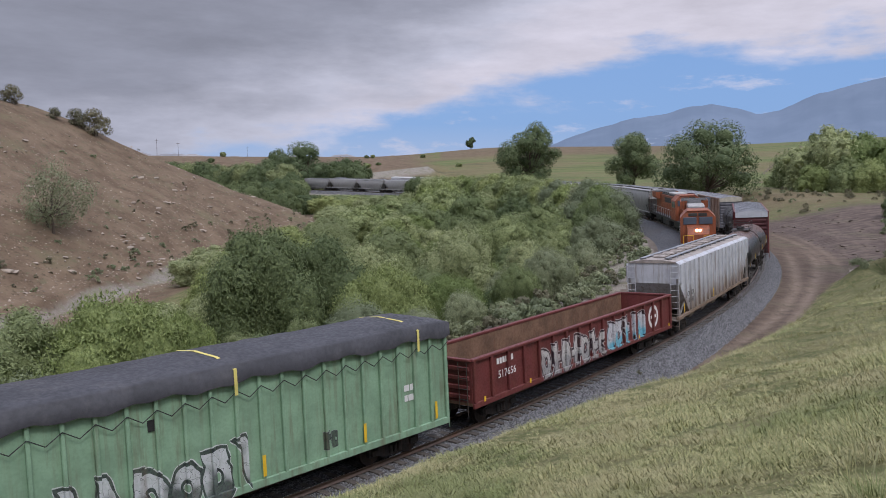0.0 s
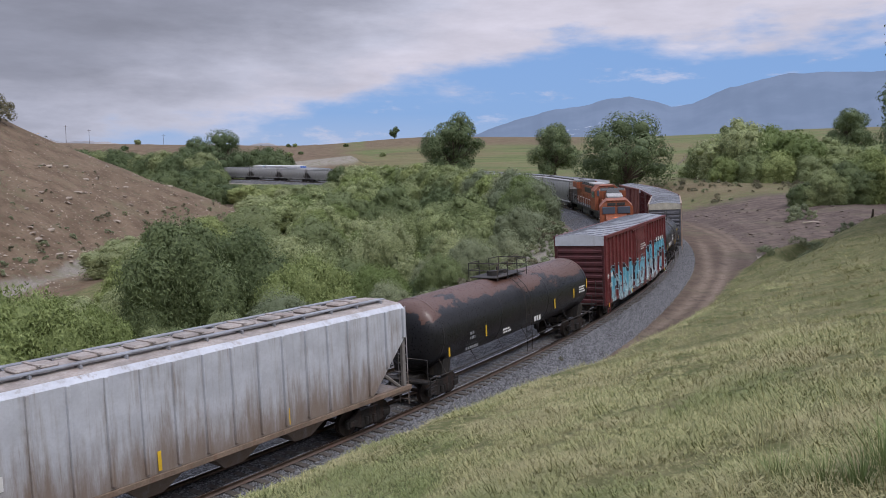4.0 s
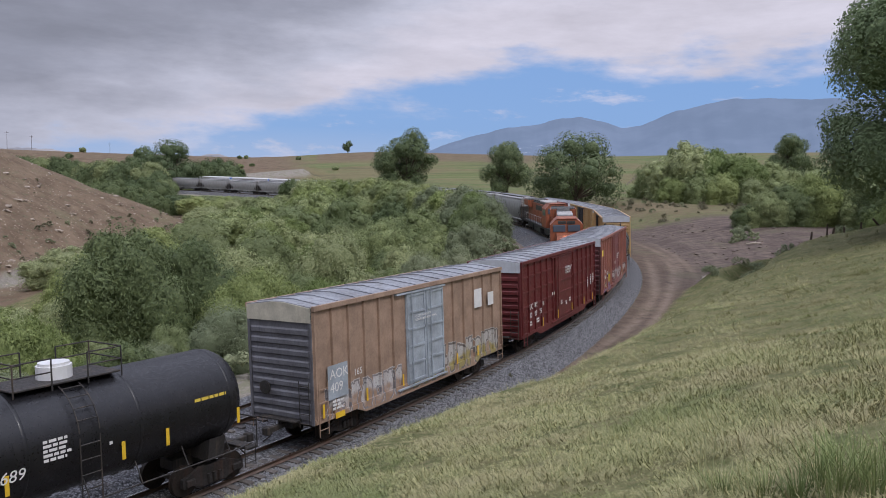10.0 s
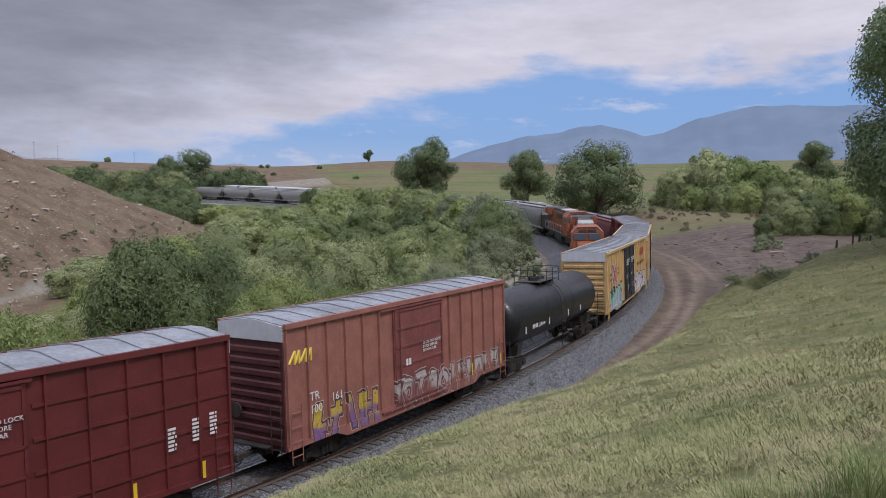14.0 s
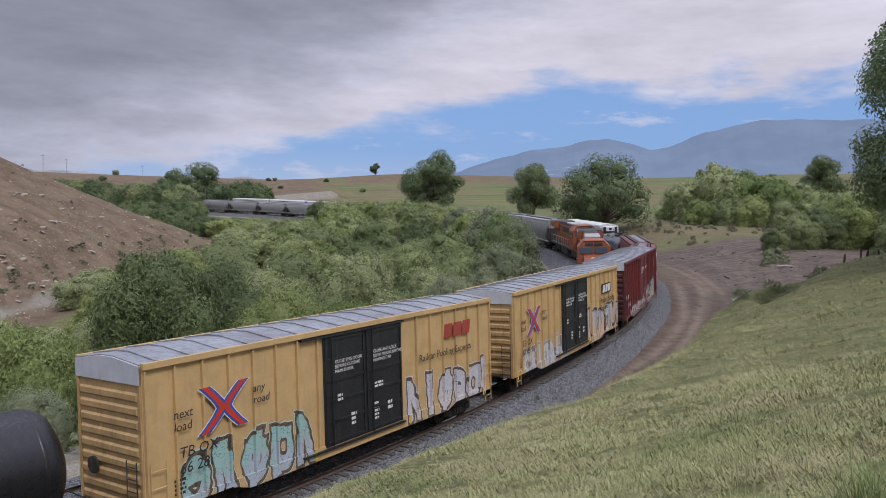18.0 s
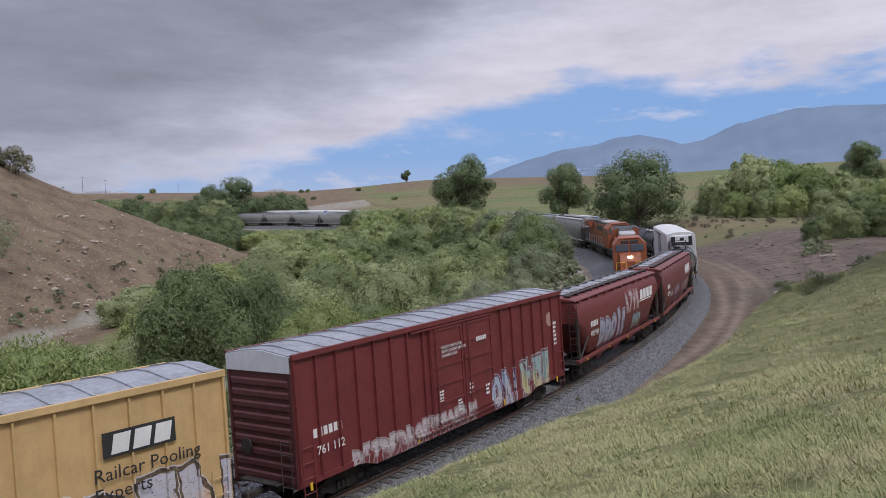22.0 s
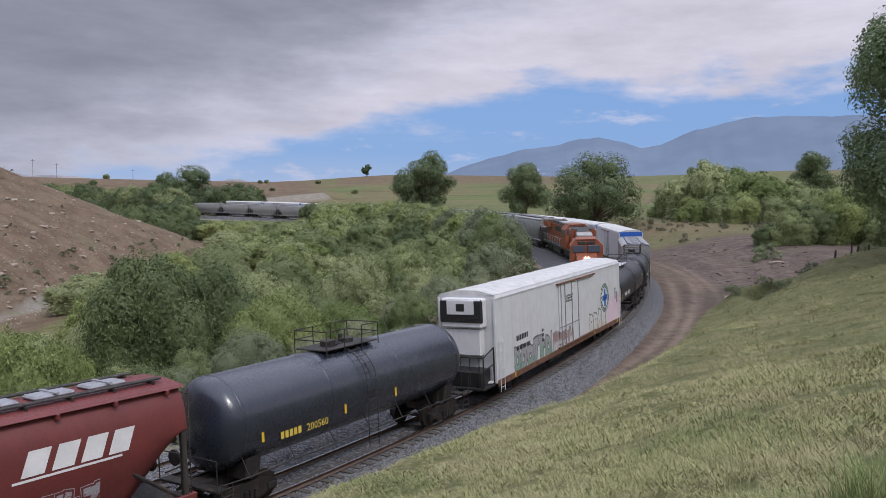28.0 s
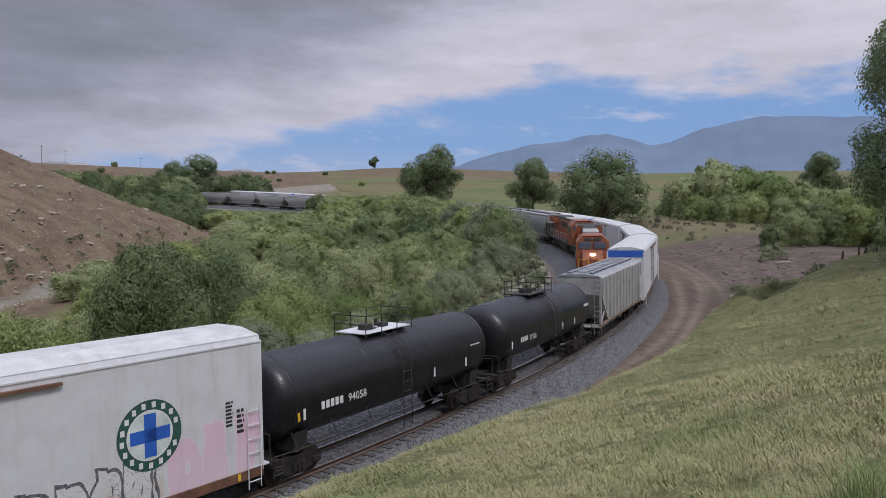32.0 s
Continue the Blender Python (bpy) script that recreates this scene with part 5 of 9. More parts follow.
def covered_hopper(label, L, paint, roof, posts=0, round_side=True, top=4.72, end_paint=None, bays=3):
    car = car_base("covered_hopper", label)
    h, y = L / 2, 1.55
    lo = 1.35
    if round_side:
        zs = np.linspace(lo, 4.42, 15)
        ws = np.interp(zs, [lo, 1.75, 2.1, 2.4, 2.75, 3.1, 3.45, 3.75, 4.0, 4.2, 4.42], [1.18, 1.36, 1.44, 1.5, 1.54, y, 1.54, 1.5, 1.44, 1.35, 1.2])
        prof = [(-float(w), float(z)) for w, z in zip(ws, zs)] + [(float(w), float(z)) for w, z in zip(ws[::-1], zs[::-1])]
    else:
        prof = [(-y + 0.02, lo), (-y, 4.35), (-1.35, 4.5), (1.35, 4.5), (y, 4.35), (y - 0.02, lo)]
    # upper hold full length, ends slope in below
    rings = []
    for x, cut in ((-h, 0.62), (-h + 1.9, 0.0), (h - 1.9, 0.0), (h, 0.62)):
        r = []
        for yy, z in prof:
            zc = lo + (4.4 - lo) * cut
            r.append((x, yy if z >= zc else yy, max(z, zc)))
        rings.append(r)
    bm = loft(bmesh.new(), [r[::-1] for r in rings])
    bmesh.ops.recalc_face_normals(bm, faces=bm.faces[:])
    body = part("body", bm, paint, car, smooth=True)
    body.data.set_sharp_from_angle(angle=radians(28))
    bm = bmesh.new()
    prism(bm, [(-1.42, 4.43), (1.42, 4.43), (1.34, 4.5), (0.5, 4.62), (-0.5, 4.62), (-1.34, 4.5)], -h - 0.05, h + 0.05)
    part("roof", bm, paint if round_side else roof, car, "painted hopper roof" if round_side else "grey hopper roof")
    for sy in (-1, 1):
        bm = bmesh.new()
        soft_box(bm, -h + 0.3, h - 0.3, *sorted((sy * 0.62, sy * 0.86)), 4.66, 4.71, 0.01)
        for x in np.linspace(-h + 0.6, h - 0.6, 14):
            box(bm, x - 0.03, x + 0.03, *sorted((sy * 0.55, sy * 0.95)), 4.55, 4.659)
        part("running_board", bm, M["steel_dark"] if round_side else M["galvanized"], car, "roof walkway grating")
    for i in range(10):
        x = -h + 0.9 + (L - 1.8) * (i + 0.5) / 10
        bm = bmesh.new()
        soft_box(bm, x - 0.55, x + 0.55, -0.36, 0.36, 4.62, 4.74, 0.05)
        box(bm, x - 0.05, x + 0.05, -0.46, 0.46, 4.735, 4.775)
        part("hatch", bm, roof, car, "trough hatch cover")
    for sy in (-1, 1):
        if posts:
            for i in range(posts + 1):
                x = -h + 0.12 + (L - 0.24) * i / posts
                zb = lo + 0.1 if 1.5 < x + h < L - 1.5 else lo + (4.4 - lo) * 0.62 * (1 - min(x + h, h - x) / 1.9) + 0.12
                bm = bmesh.new()
                soft_box(bm, x - 0.05, x + 0.05, *sorted((sy * (y - 0.03), sy * (y + 0.1))), zb, 4.36, 0.015)
                part("side_post", bm, paint, car)
        else:
            for i in range(11):
                x = -h + 0.5 + (L - 1.0) * i / 10
                bm = bmesh.new()
                soft_box(bm, x - 0.05, x + 0.05, *sorted((sy * 1.3, sy * 1.48)), 4.28, 4.44, 0.02)
                part("roof_bracket", bm, paint, car)
        bm = bmesh.new()
        soft_box(bm, -h - 0.25, h + 0.25, *sorted((sy * 1.36, sy * 1.56)), 1.16, 1.34, 0.02)
        part("side_sill", bm, paint if round_side else M["hopper_sill"], car)
    ep = end_paint or M["steel_dark"]
    for sx in (-1, 1):
        bm = bmesh.new()
        zc = lo + (4.4 - lo) * 0.62
        # slope sheet below the end
        v = [bm.verts.new(c) for c in ((sx * (h - 0.02), -1.45, zc), (sx * (h - 0.02), 1.45, zc), (sx * (h - 3.2), 1.25, 1.4), (sx * (h - 3.2), -1.25, 1.4))]
        bm.faces.new(v)
        for sy in (-1, 1):
            soft_box(bm, *sorted((sx * (h - 0.15), sx * (h + 0.02))), *sorted((sy * 1.5, sy * 1.35)), 1.2, zc + 0.3, 0.02)
            tube(bm, (sx * (h - 0.1), sy * 1.42, 1.2), (sx * (h - 1.7), sy * 1.42, 2.4), 0.06, 6)
        part("slope_sheet", bm, ep, car)
        bm = bmesh.new()
        end_ladder(bm, sx * (h + 0.1), -1.5, -1.05, 0.6, 4.4, 11)
        end_ladder(bm, sx * (h + 0.1), 1.05, 1.5, 0.6, 4.4, 11)
        soft_box(bm, *sorted((sx * (h - 0.9), sx * (h + 0.25))), -1.5, 1.5, 1.08, 1.14, 0.01)
        tube(bm, (sx * (h + 0.05), 0.5, 1.9), (sx * (h + 0.12), 0.5, 1.9), 0.26, 14)
        part("end_ladder", bm, paint if round_side is False else ep, car)
    for i in range(bays):
        x = -h + 3.3 + (L - 6.6) * (i + 0.5) / bays
        w2 = (L - 6.6) / bays / 2 - 0.08
        bm = loft(bmesh.new(), [[(x - w2, -1.2, lo + 0.02), (x + w2, -1.2, lo + 0.02), (x + w2, 1.2, lo + 0.02), (x - w2, 1.2, lo + 0.02)], [(x - 0.35, -0.8, 0.5), (x + 0.35, -0.8, 0.5), (x + 0.35, 0.8, 0.5), (x - 0.35, 0.8, 0.5)]])
        bmesh.ops.recalc_face_normals(bm, faces=bm.faces[:])
        part("hopper_bay", bm, paint, car)
    bm = bmesh.new()
    soft_box(bm, -h - 0.2, h + 0.2, -0.3, 0.3, 0.75, 1.05, 0.02)
    part("centre_sill", bm, M["steel_dark"], car)
    for x in (-h + 1.7, h - 1.7):
        add_truck(car, x)
    add_couplers(car, h + 0.2)
    return car


def reefer(label, L, paint, blue_band=False, unit=True):
    car = car_base("refrigerator_car", label)
    h, y, sill, top = L / 2, 1.55, 1.0, 5.45
    eave = top - 0.2
    bm = bmesh.new()
    out = [(-y, sill), (y, sill), (y, eave - 0.15), (y - 0.06, eave), (0.6, top), (-0.6, top), (-y + 0.06, eave), (-y, eave - 0.15)]
    prism(bm, out, -h, h)
    part("body", bm, paint, car)
    bm = bmesh.new()
    prism(bm, [(-y + 0.05, eave + 0.015), (y - 0.05, eave + 0.015), (0.6, top + 0.02), (-0.6, top + 0.02)], -h - 0.02, h + 0.02)
    part("roof", bm, M["roof_white"], car, "smooth white roof")
    for sy in (-1, 1):
        bm = bmesh.new()
        soft_box(bm, -h, h, *sorted((sy * y, sy * (y + 0.05))), sill - 0.16, sill + 0.14, 0.015)
        part("side_sill", bm, M["steel_rust"], car, "rusty side sill")
        bm = bmesh.new()
        box(bm, -h, h, *sorted((sy * y, sy * (y + 0.03))), eave - 0.2, eave - 0.15)
        part("top_rail", bm, paint, car)
        bm = bmesh.new()
        x0, x1 = -2.2, 1.4
        ya, yb = sorted((sy * (y + 0.004), sy * (y + 0.07)))
        soft_box(bm, x0, x1, ya, yb, sill + 0.2, eave - 0.45, 0.02)
        door = part("door", bm, paint, car, "white insulated plug door")
        bm = bmesh.new()
        for x in (x0 + 0.25, x0 + 0.95, x0 + 2.2, x1 - 0.2):
            tube(bm, (x, sy * (y + 0.1), sill + 0.1), (x, sy * (y + 0.1), eave - 0.4), 0.025, 6)
        soft_box(bm, x0, x1, *sorted((sy * (y + 0.07), sy * (y + 0.11))), sill + 1.3, sill + 1.36, 0.008)
        part("lock_bar", bm, M["galvanized"], door)
        bm = bmesh.new()
        box(bm, x0 - 0.3, x1 + 3.4, *sorted((sy * y, sy * (y + 0.14))), eave - 0.42, eave - 0.34)
        box(bm, x0 - 0.3, x1 + 3.4, *sorted((sy * y, sy * (y + 0.14))), sill + 0.14, sill + 0.2)
        part("door_track", bm, M["steel_rust"], car)
        for x in (h - 0.62, -h + 0.14):
            bm = bmesh.new()
            ladder(bm, x, x + 0.48, sy * (y + 0.1), sill - 0.45, sill + 2.2, 6)
            part("side_ladder", bm, M["white_paint"], car)
    for sx in (-1, 1):
        bm = bmesh.new()
        for sy in (-1, 1):
            soft_box(bm, *sorted((sx * h, sx * (h + 0.06))), *sorted((sy * y, sy * (y - 0.12))), sill, eave - 0.15, 0.015)
        soft_box(bm, *sorted((sx * h, sx * (h + 0.4))), -1.4, 1.4, sill + 0.05, sill + 0.12, 0.01)
        end_ladder(bm, sx * (h + 0.15), 0.9, 1.35, sill, sill + 2.2, 6)
        part("end_frame", bm, M["white_paint"], car)
    if blue_band:
        bm = bmesh.new()
        box(bm, -h - 0.03, -h - 0.004, -y, y, eave - 0.62, eave - 0.05)
        part("blue_band", bm, M["blue_paint"], car, "blue band across the end")
    if unit:
        bm = bmesh.new()
        soft_box(bm, -h - 0.62, -h - 0.004, -1.1, 1.1, eave - 1.55, eave - 0.12, 0.08)
        u = part("cooling_unit", bm, M["white_paint"], car, "white refrigeration unit")
        bm = bmesh.new()
        soft_box(bm, -h - 0.66, -h - 0.5, -1.14, 1.14, eave - 1.32, eave - 0.16, 0.09)
        part("unit_grille", bm, M["black_rubber"], u, "black cooling grille")
        for q in range(5):
            bm = bmesh.new()
            box(bm, -h - 0.672, -h - 0.661, -1.0, 1.0, eave - 1.25 + 0.06 * q, eave - 1.23 + 0.06 * q)
            part("grille_slat", bm, M["steel_dark"], u)
        bm = bmesh.new()
        soft_box(bm, -h - 0.69, -h - 0.655, -0.72, 0.72, eave - 0.88, eave - 0.2, 0.03)
        part("unit_cover", bm, M["white_paint"], u, "white front cover")
        bm = bmesh.new()
        soft_box(bm, -h - 0.705, -h - 0.685, -0.22, 0.22, eave - 0.72, eave - 0.36, 0.01)
        part("unit_badge", bm, M["black_rubber"], u)
        bm = bmesh.new()
        soft_box(bm, -h - 0.5, -h - 0.004, -0.95, 0.95, eave - 2.9, eave - 1.6, 0.06)
        part("unit_base", bm, M["white_paint"], u)
        bm = bmesh.new()
        soft_box(bm, -h - 1.35, -h - 0.01, -1.45, 1.45, sill - 0.1, sill + 0.02, 0.02)
        soft_box(bm, -h - 1.2, -h - 0.05, -1.2, 1.2, sill + 0.02, sill + 0.75, 0.04)
        part("end_platform", bm, M["black_rubber"], car, "black end platform")
        for sy in (-1.42, 1.42):
            bm = bmesh.new()
            pipe(bm, [(-h - 0.12, sy, sill), (-h - 0.12, sy, sill + 1.75), (-h - 1.3, sy, sill + 1.45), (-h - 1.3, sy, sill)], 0.035)
            tube(bm, (-h - 0.12, sy, sill + 0.95), (-h - 1.3, sy, sill + 0.85), 0.03, 6)
            part("platform_rail", bm, M["black_rubber"], car)
        bm = bmesh.new()
        tube(bm, (-h - 1.3, -1.42, sill + 1.45), (-h - 1.3, 1.42, sill + 1.45), 0.03, 6)
        for q in np.linspace(-1.2, 1.2, 6):
            tube(bm, (-h - 1.3, q, sill), (-h - 1.3, q, sill + 1.45), 0.022, 6)
        part("platform_gate", bm, M["black_rubber"], car)
    bm = bmesh.new()
    soft_box(bm, -h, h, -0.35, 0.35, sill - 0.35, sill + 0.01, 0.02)
    soft_box(bm, -3.2, -1.0, -1.3, -0.5, 0.45, sill, 0.06)
    part("centre_sill", bm, M["steel_dark"], car)
    for x in (-h + 3.0, h - 3.0):
        add_truck(car, x)
    add_couplers(car, h)
    return car
# ---------- the moving train ----------
CYAN, PALE, INK = (0.17, 0.52, 0.66), (0.62, 0.66, 0.68), (0.02, 0.02, 0.03)
M["steel_rust"] = mat("steel_rust", (0.17, 0.085, 0.05), 0.85, 0.1, var=0.3, scale=3, dirt=GRIME, amount=0.5)
M["blue_paint"] = mat("blue_paint", (0.03, 0.12, 0.48), 0.45, var=0.1)
M["green_side"] = mat("green_side", (0.235, 0.375, 0.245), 0.6, var=0.14, dirt=(0.14, 0.095, 0.055), amount=0.8,
                      tags=[(-3.4, 1.9, 0.85, 2.3, 3.0, (0.6, 0.61, 0.63), (0.06, 0.06, 0.07), INK), (4.5, 5.1, 1.3, 1.8, 9.0, (0.03, 0.03, 0.03), (0.05, 0.06, 0.05), INK)])
M["tarp"] = mat("tarp", (0.045, 0.045, 0.052), 0.55, var=0.25, scale=0.8, bump=0.4, bscale=6, dirt=(0.14, 0.13, 0.12), amount=0.3, streak=False)
M["gondola_side"] = mat("gondola_side", (0.14, 0.032, 0.03), 0.6, dirt=RUST, amount=0.5,
                        tags=[(-4.4, 1.4, 1.0, 2.3, 5.0, (0.6, 0.6, 0.58), (0.36, 0.38, 0.38), INK), (1.6, 6.0, 1.1, 2.4, 6.0, (0.6, 0.62, 0.65), CYAN, INK)])
M["gondola_inside"] = mat("gondola_inside", (0.17, 0.10, 0.062), 0.9, var=0.3, scale=1.2, bump=0.5, dirt=RUST, amount=0.5)
M["hopper_white"] = mat("hopper_white", (0.52, 0.535, 0.57), 0.5, var=0.1, dirt=(0.2, 0.15, 0.1), amount=0.9, low=(1.3, 3.6, (0.2, 0.14, 0.095)))
M["hopper_sill"] = mat("hopper_sill", (0.22, 0.16, 0.115), 0.75, var=0.25, dirt=RUST, amount=0.6)
# Slope sheets: their shade is put into the base colour; rust runs over it.
M["hopper_end_shade"] = mat("hopper_end_shade", (0.2, 0.185, 0.17), 0.7, var=0.2, dirt=RUST, amount=0.5)
M["hopper_roof_dirty"] = mat("hopper_roof_dirty", (0.34, 0.30, 0.27), 0.75, var=0.3, dirt=(0.2, 0.12, 0.08), amount=0.5, streak=False)
M["tank_rusty"] = mat("tank_rusty", (0.014, 0.0145, 0.017), 0.36, var=0.2, dirt=(0.06, 0.045, 0.04), amount=0.2)
M["tank_black"] = mat("tank_black", (0.011, 0.011, 0.013), 0.36, var=0.2, dirt=(0.08, 0.07, 0.065), amount=0.16)
M["tank_matte"] = mat("tank_matte", (0.028, 0.034, 0.048), 0.3, var=0.15, dirt=(0.06, 0.06, 0.06), amount=0.12)
M["tank_matte"].node_tree.nodes["Principled BSDF"].inputs["Coat Weight"].default_value = 0.7
M["tank_matte"].node_tree.nodes["Principled BSDF"].inputs["Coat Roughness"].default_value = 0.18
M["red_graffiti"] = mat("red_graffiti", (0.155, 0.034, 0.034), 0.5, dirt=GRIME, amount=0.35,
                        tags=[(-7.6, 1.3, 0.8, 3.0, 1.0, CYAN, (0.42, 0.62, 0.68), INK), (1.6, 8.8, 0.8, 3.25, 2.0, CYAN, (0.55, 0.66, 0.7), INK)])
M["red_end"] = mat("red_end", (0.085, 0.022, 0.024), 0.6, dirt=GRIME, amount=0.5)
M["tan_side"] = mat("tan_side", (0.34, 0.235, 0.17), 0.55, dirt=(0.2, 0.12, 0.07), amount=0.4,
                    tags=[(-6.8, -1.8, 0.9, 2.0, 7.0, (0.55, 0.55, 0.55), (0.36, 0.23, 0.15), (0.2, 0.2, 0.22)), (-1.2, 6.9, 0.9, 2.1, 8.0, (0.5, 0.5, 0.48), (0.35, 0.3, 0.1), (0.12, 0.12, 0.12))])
M["tan_door"] = mat("tan_door", (0.35, 0.39, 0.43), 0.5, dirt=(0.2, 0.2, 0.2), amount=0.4)
M["grey_end"] = mat("grey_end", (0.13, 0.13, 0.145), 0.6, dirt=GRIME, amount=0.5)
M["cap_pale"] = mat("cap_pale", (0.52, 0.54, 0.575), 0.5, var=0.08, dirt=(0.3, 0.29, 0.28), amount=0.35)
M["cream_cap"] = mat("cream_cap", (0.50, 0.47, 0.38), 0.55, dirt=(0.3, 0.26, 0.2), amount=0.4)
M["maroon"] = mat("maroon", (0.125, 0.022, 0.022), 0.5, var=0.12, dirt=GRIME, amount=0.3)
M["salmon"] = mat("salmon", (0.31, 0.128, 0.098), 0.6, var=0.14, dirt=(0.13, 0.06, 0.045), amount=0.5,
                  tags=[(-6.3, -2.6, 0.9, 2.15, 4.0, (0.6, 0.45, 0.05), (0.2, 0.12, 0.3), (0.05, 0.03, 0.08)), (-1.2, 6.9, 0.85, 1.95, 11.0, (0.5, 0.48, 0.46), (0.27, 0.1, 0.07), (0.12, 0.08, 0.08))])
M["salmon_door"] = mat("salmon_door", (0.2, 0.06, 0.055), 0.6, dirt=(0.3, 0.2, 0.16), amount=0.3,
                       tags=[(-2.0, 2.5, 0.9, 2.2, 12.0, (0.5, 0.46, 0.44), (0.22, 0.08, 0.07), (0.1, 0.05, 0.05))])
M["yellow_a"] = mat("yellow_a", (0.57, 0.385, 0.175), 0.5, var=0.08, dirt=(0.35, 0.22, 0.1), amount=0.35,
                    tags=[(-8.0, -2.6, 0.8, 2.5, 14.0, (0.28, 0.56, 0.56), (0.4, 0.5, 0.62), INK), (2.6, 8.6, 0.8, 2.5, 15.0, (0.55, 0.58, 0.68), (0.62, 0.62, 0.66), INK)])
M["yellow_b"] = mat("yellow_b", (0.57, 0.385, 0.175), 0.5, var=0.08, dirt=(0.35, 0.22, 0.1), amount=0.35,
                    tags=[(-7.6, -1.0, 0.8, 2.1, 16.0, (0.62, 0.62, 0.63), (0.5, 0.56, 0.66), (0.25, 0.25, 0.28)), (2.2, 9.0, 0.8, 2.75, 17.0, (0.5, 0.52, 0.62), (0.66, 0.5, 0.4), INK)])
M["yellow_end"] = mat("yellow_end", (0.50, 0.33, 0.145), 0.6, var=0.16, dirt=(0.2, 0.12, 0.06), amount=0.6)
M["black_door"] = mat("black_door", (0.018, 0.02, 0.022), 0.5, dirt=(0.1, 0.09, 0.08), amount=0.35)
M["red_b"] = mat("red_b", (0.165, 0.032, 0.032), 0.5, var=0.1, dirt=GRIME, amount=0.3,
                 tags=[(-6.6, 1.0, 0.8, 1.55, 18.0, (0.55, 0.52, 0.52), (0.17, 0.05, 0.05), (0.3, 0.25, 0.25)), (2.2, 4.4, 0.8, 2.3, 19.0, (0.45, 0.55, 0.68), (0.5, 0.5, 0.52), (0.15, 0.1, 0.15)), (4.8, 7.6, 0.8, 2.4, 20.0, (0.35, 0.5, 0.48), (0.55, 0.52, 0.3), (0.2, 0.12, 0.15))])
M["hopper_red_a"] = mat("hopper_red_a", (0.16, 0.033, 0.03), 0.5, var=0.1, dirt=GRIME, amount=0.35,
                        tags=[(-4.5, 0.2, 1.45, 3.0, 21.0, (0.42, 0.47, 0.58), (0.5, 0.53, 0.6), (0.2, 0.2, 0.28)), (1.9, 3.7, 1.45, 2.35, 22.0, (0.36, 0.5, 0.55), (0.3, 0.45, 0.3), (0.06, 0.05, 0.06)), (0.4, 3.2, 2.6, 3.7, 33.0, (0.5, 0.42, 0.42), (0.45, 0.38, 0.38), (0.2, 0.06, 0.06))])
M["hopper_red_b"] = mat("hopper_red_b", (0.16, 0.036, 0.032), 0.5, var=0.1, dirt=GRIME, amount=0.3,
                        tags=[(-4.2, -3.0, 1.5, 2.4, 23.0, (0.5, 0.48, 0.48), (0.16, 0.04, 0.04), (0.16, 0.04, 0.04)), (-2.2, 0.4, 1.45, 2.6, 24.0, (0.45, 0.4, 0.5), (0.2, 0.06, 0.08), (0.14, 0.03, 0.05)), (2.4, 5.6, 1.4, 2.4, 25.0, (0.5, 0.5, 0.52), (0.18, 0.05, 0.06), (0.16, 0.04, 0.04))])
M["hopper_grey"] = mat("hopper_grey", (0.36, 0.355, 0.345), 0.55, var=0.12, dirt=(0.18, 0.14, 0.1), amount=0.55)
M["hopper_roof_grey"] = mat("hopper_roof_grey", (0.30, 0.31, 0.33), 0.6, var=0.15, dirt=(0.15, 0.13, 0.12), amount=0.5, streak=False)
M["reefer_a"] = mat("reefer_a", (0.63, 0.635, 0.64), 0.42, var=0.05, dirt=(0.36, 0.25, 0.17), amount=0.3,
                    tags=[(-9.0, -3.4, 0.95, 2.3, 26.0, (0.3, 0.3, 0.32), (0.12, 0.3, 0.2), INK), (-3.3, 0.2, 0.95, 2.1, 27.0, (0.25, 0.12, 0.1), (0.5, 0.5, 0.5), (0.15, 0.1, 0.12)), (3.6, 7.6, 0.95, 2.35, 28.0, (0.66, 0.66, 0.64), (0.6, 0.56, 0.48), INK), (7.7, 11.0, 0.95, 2.7, 29.0, (0.74, 0.5, 0.6), (0.72, 0.55, 0.63), (0.72, 0.52, 0.62))])
M["reefer_b"] = mat("reefer_b", (0.72, 0.725, 0.73), 0.42, var=0.05, dirt=(0.36, 0.28, 0.2), amount=0.3)
M["reefer_c"] = mat("reefer_c", (0.7, 0.7, 0.69), 0.42, var=0.06, dirt=(0.36, 0.28, 0.2), amount=0.45,
                    tags=[(-9.0, 0.0, 0.95, 1.9, 31.0, (0.3, 0.35, 0.42), (0.5, 0.5, 0.5), INK)])


def add_top_rust(material, rust, zc):
    """Rust blooming on the upper half of a tank."""
    n, k = material.node_tree.nodes, material.node_tree.links
    p = n["Principled BSDF"]
    old = p.inputs["Base Color"].links[0].from_socket
    vec = n.new("ShaderNodeTexCoord").outputs["Object"]
    sep = n.new("ShaderNodeSeparateXYZ")
    k.new(vec, sep.inputs[0])
    a = noise_node(n, k, scaled_vec(n, k, vec, (0.6, 1, 1)), 0.9, 7, 0.62)
    f = math_node(n, k, "ADD", range_node(n, k, sep.outputs[2], zc - 0.3, zc + 1.2, -0.25, 0.16, False), a)
    k.new(mix_node(n, k, range_node(n, k, f, 0.535, 0.58), old, rust), p.inputs["Base Color"])


add_top_rust(M["tank_rusty"], (0.105, 0.055, 0.04), 2.9)

SPEED = 9.28
TRAIN = []  # vehicle, s of its middle at the start, half the distance between its trucks


def put_in(car, front, rear, half):
    TRAIN.append((car, (front + rear) / 2, half))
    return car


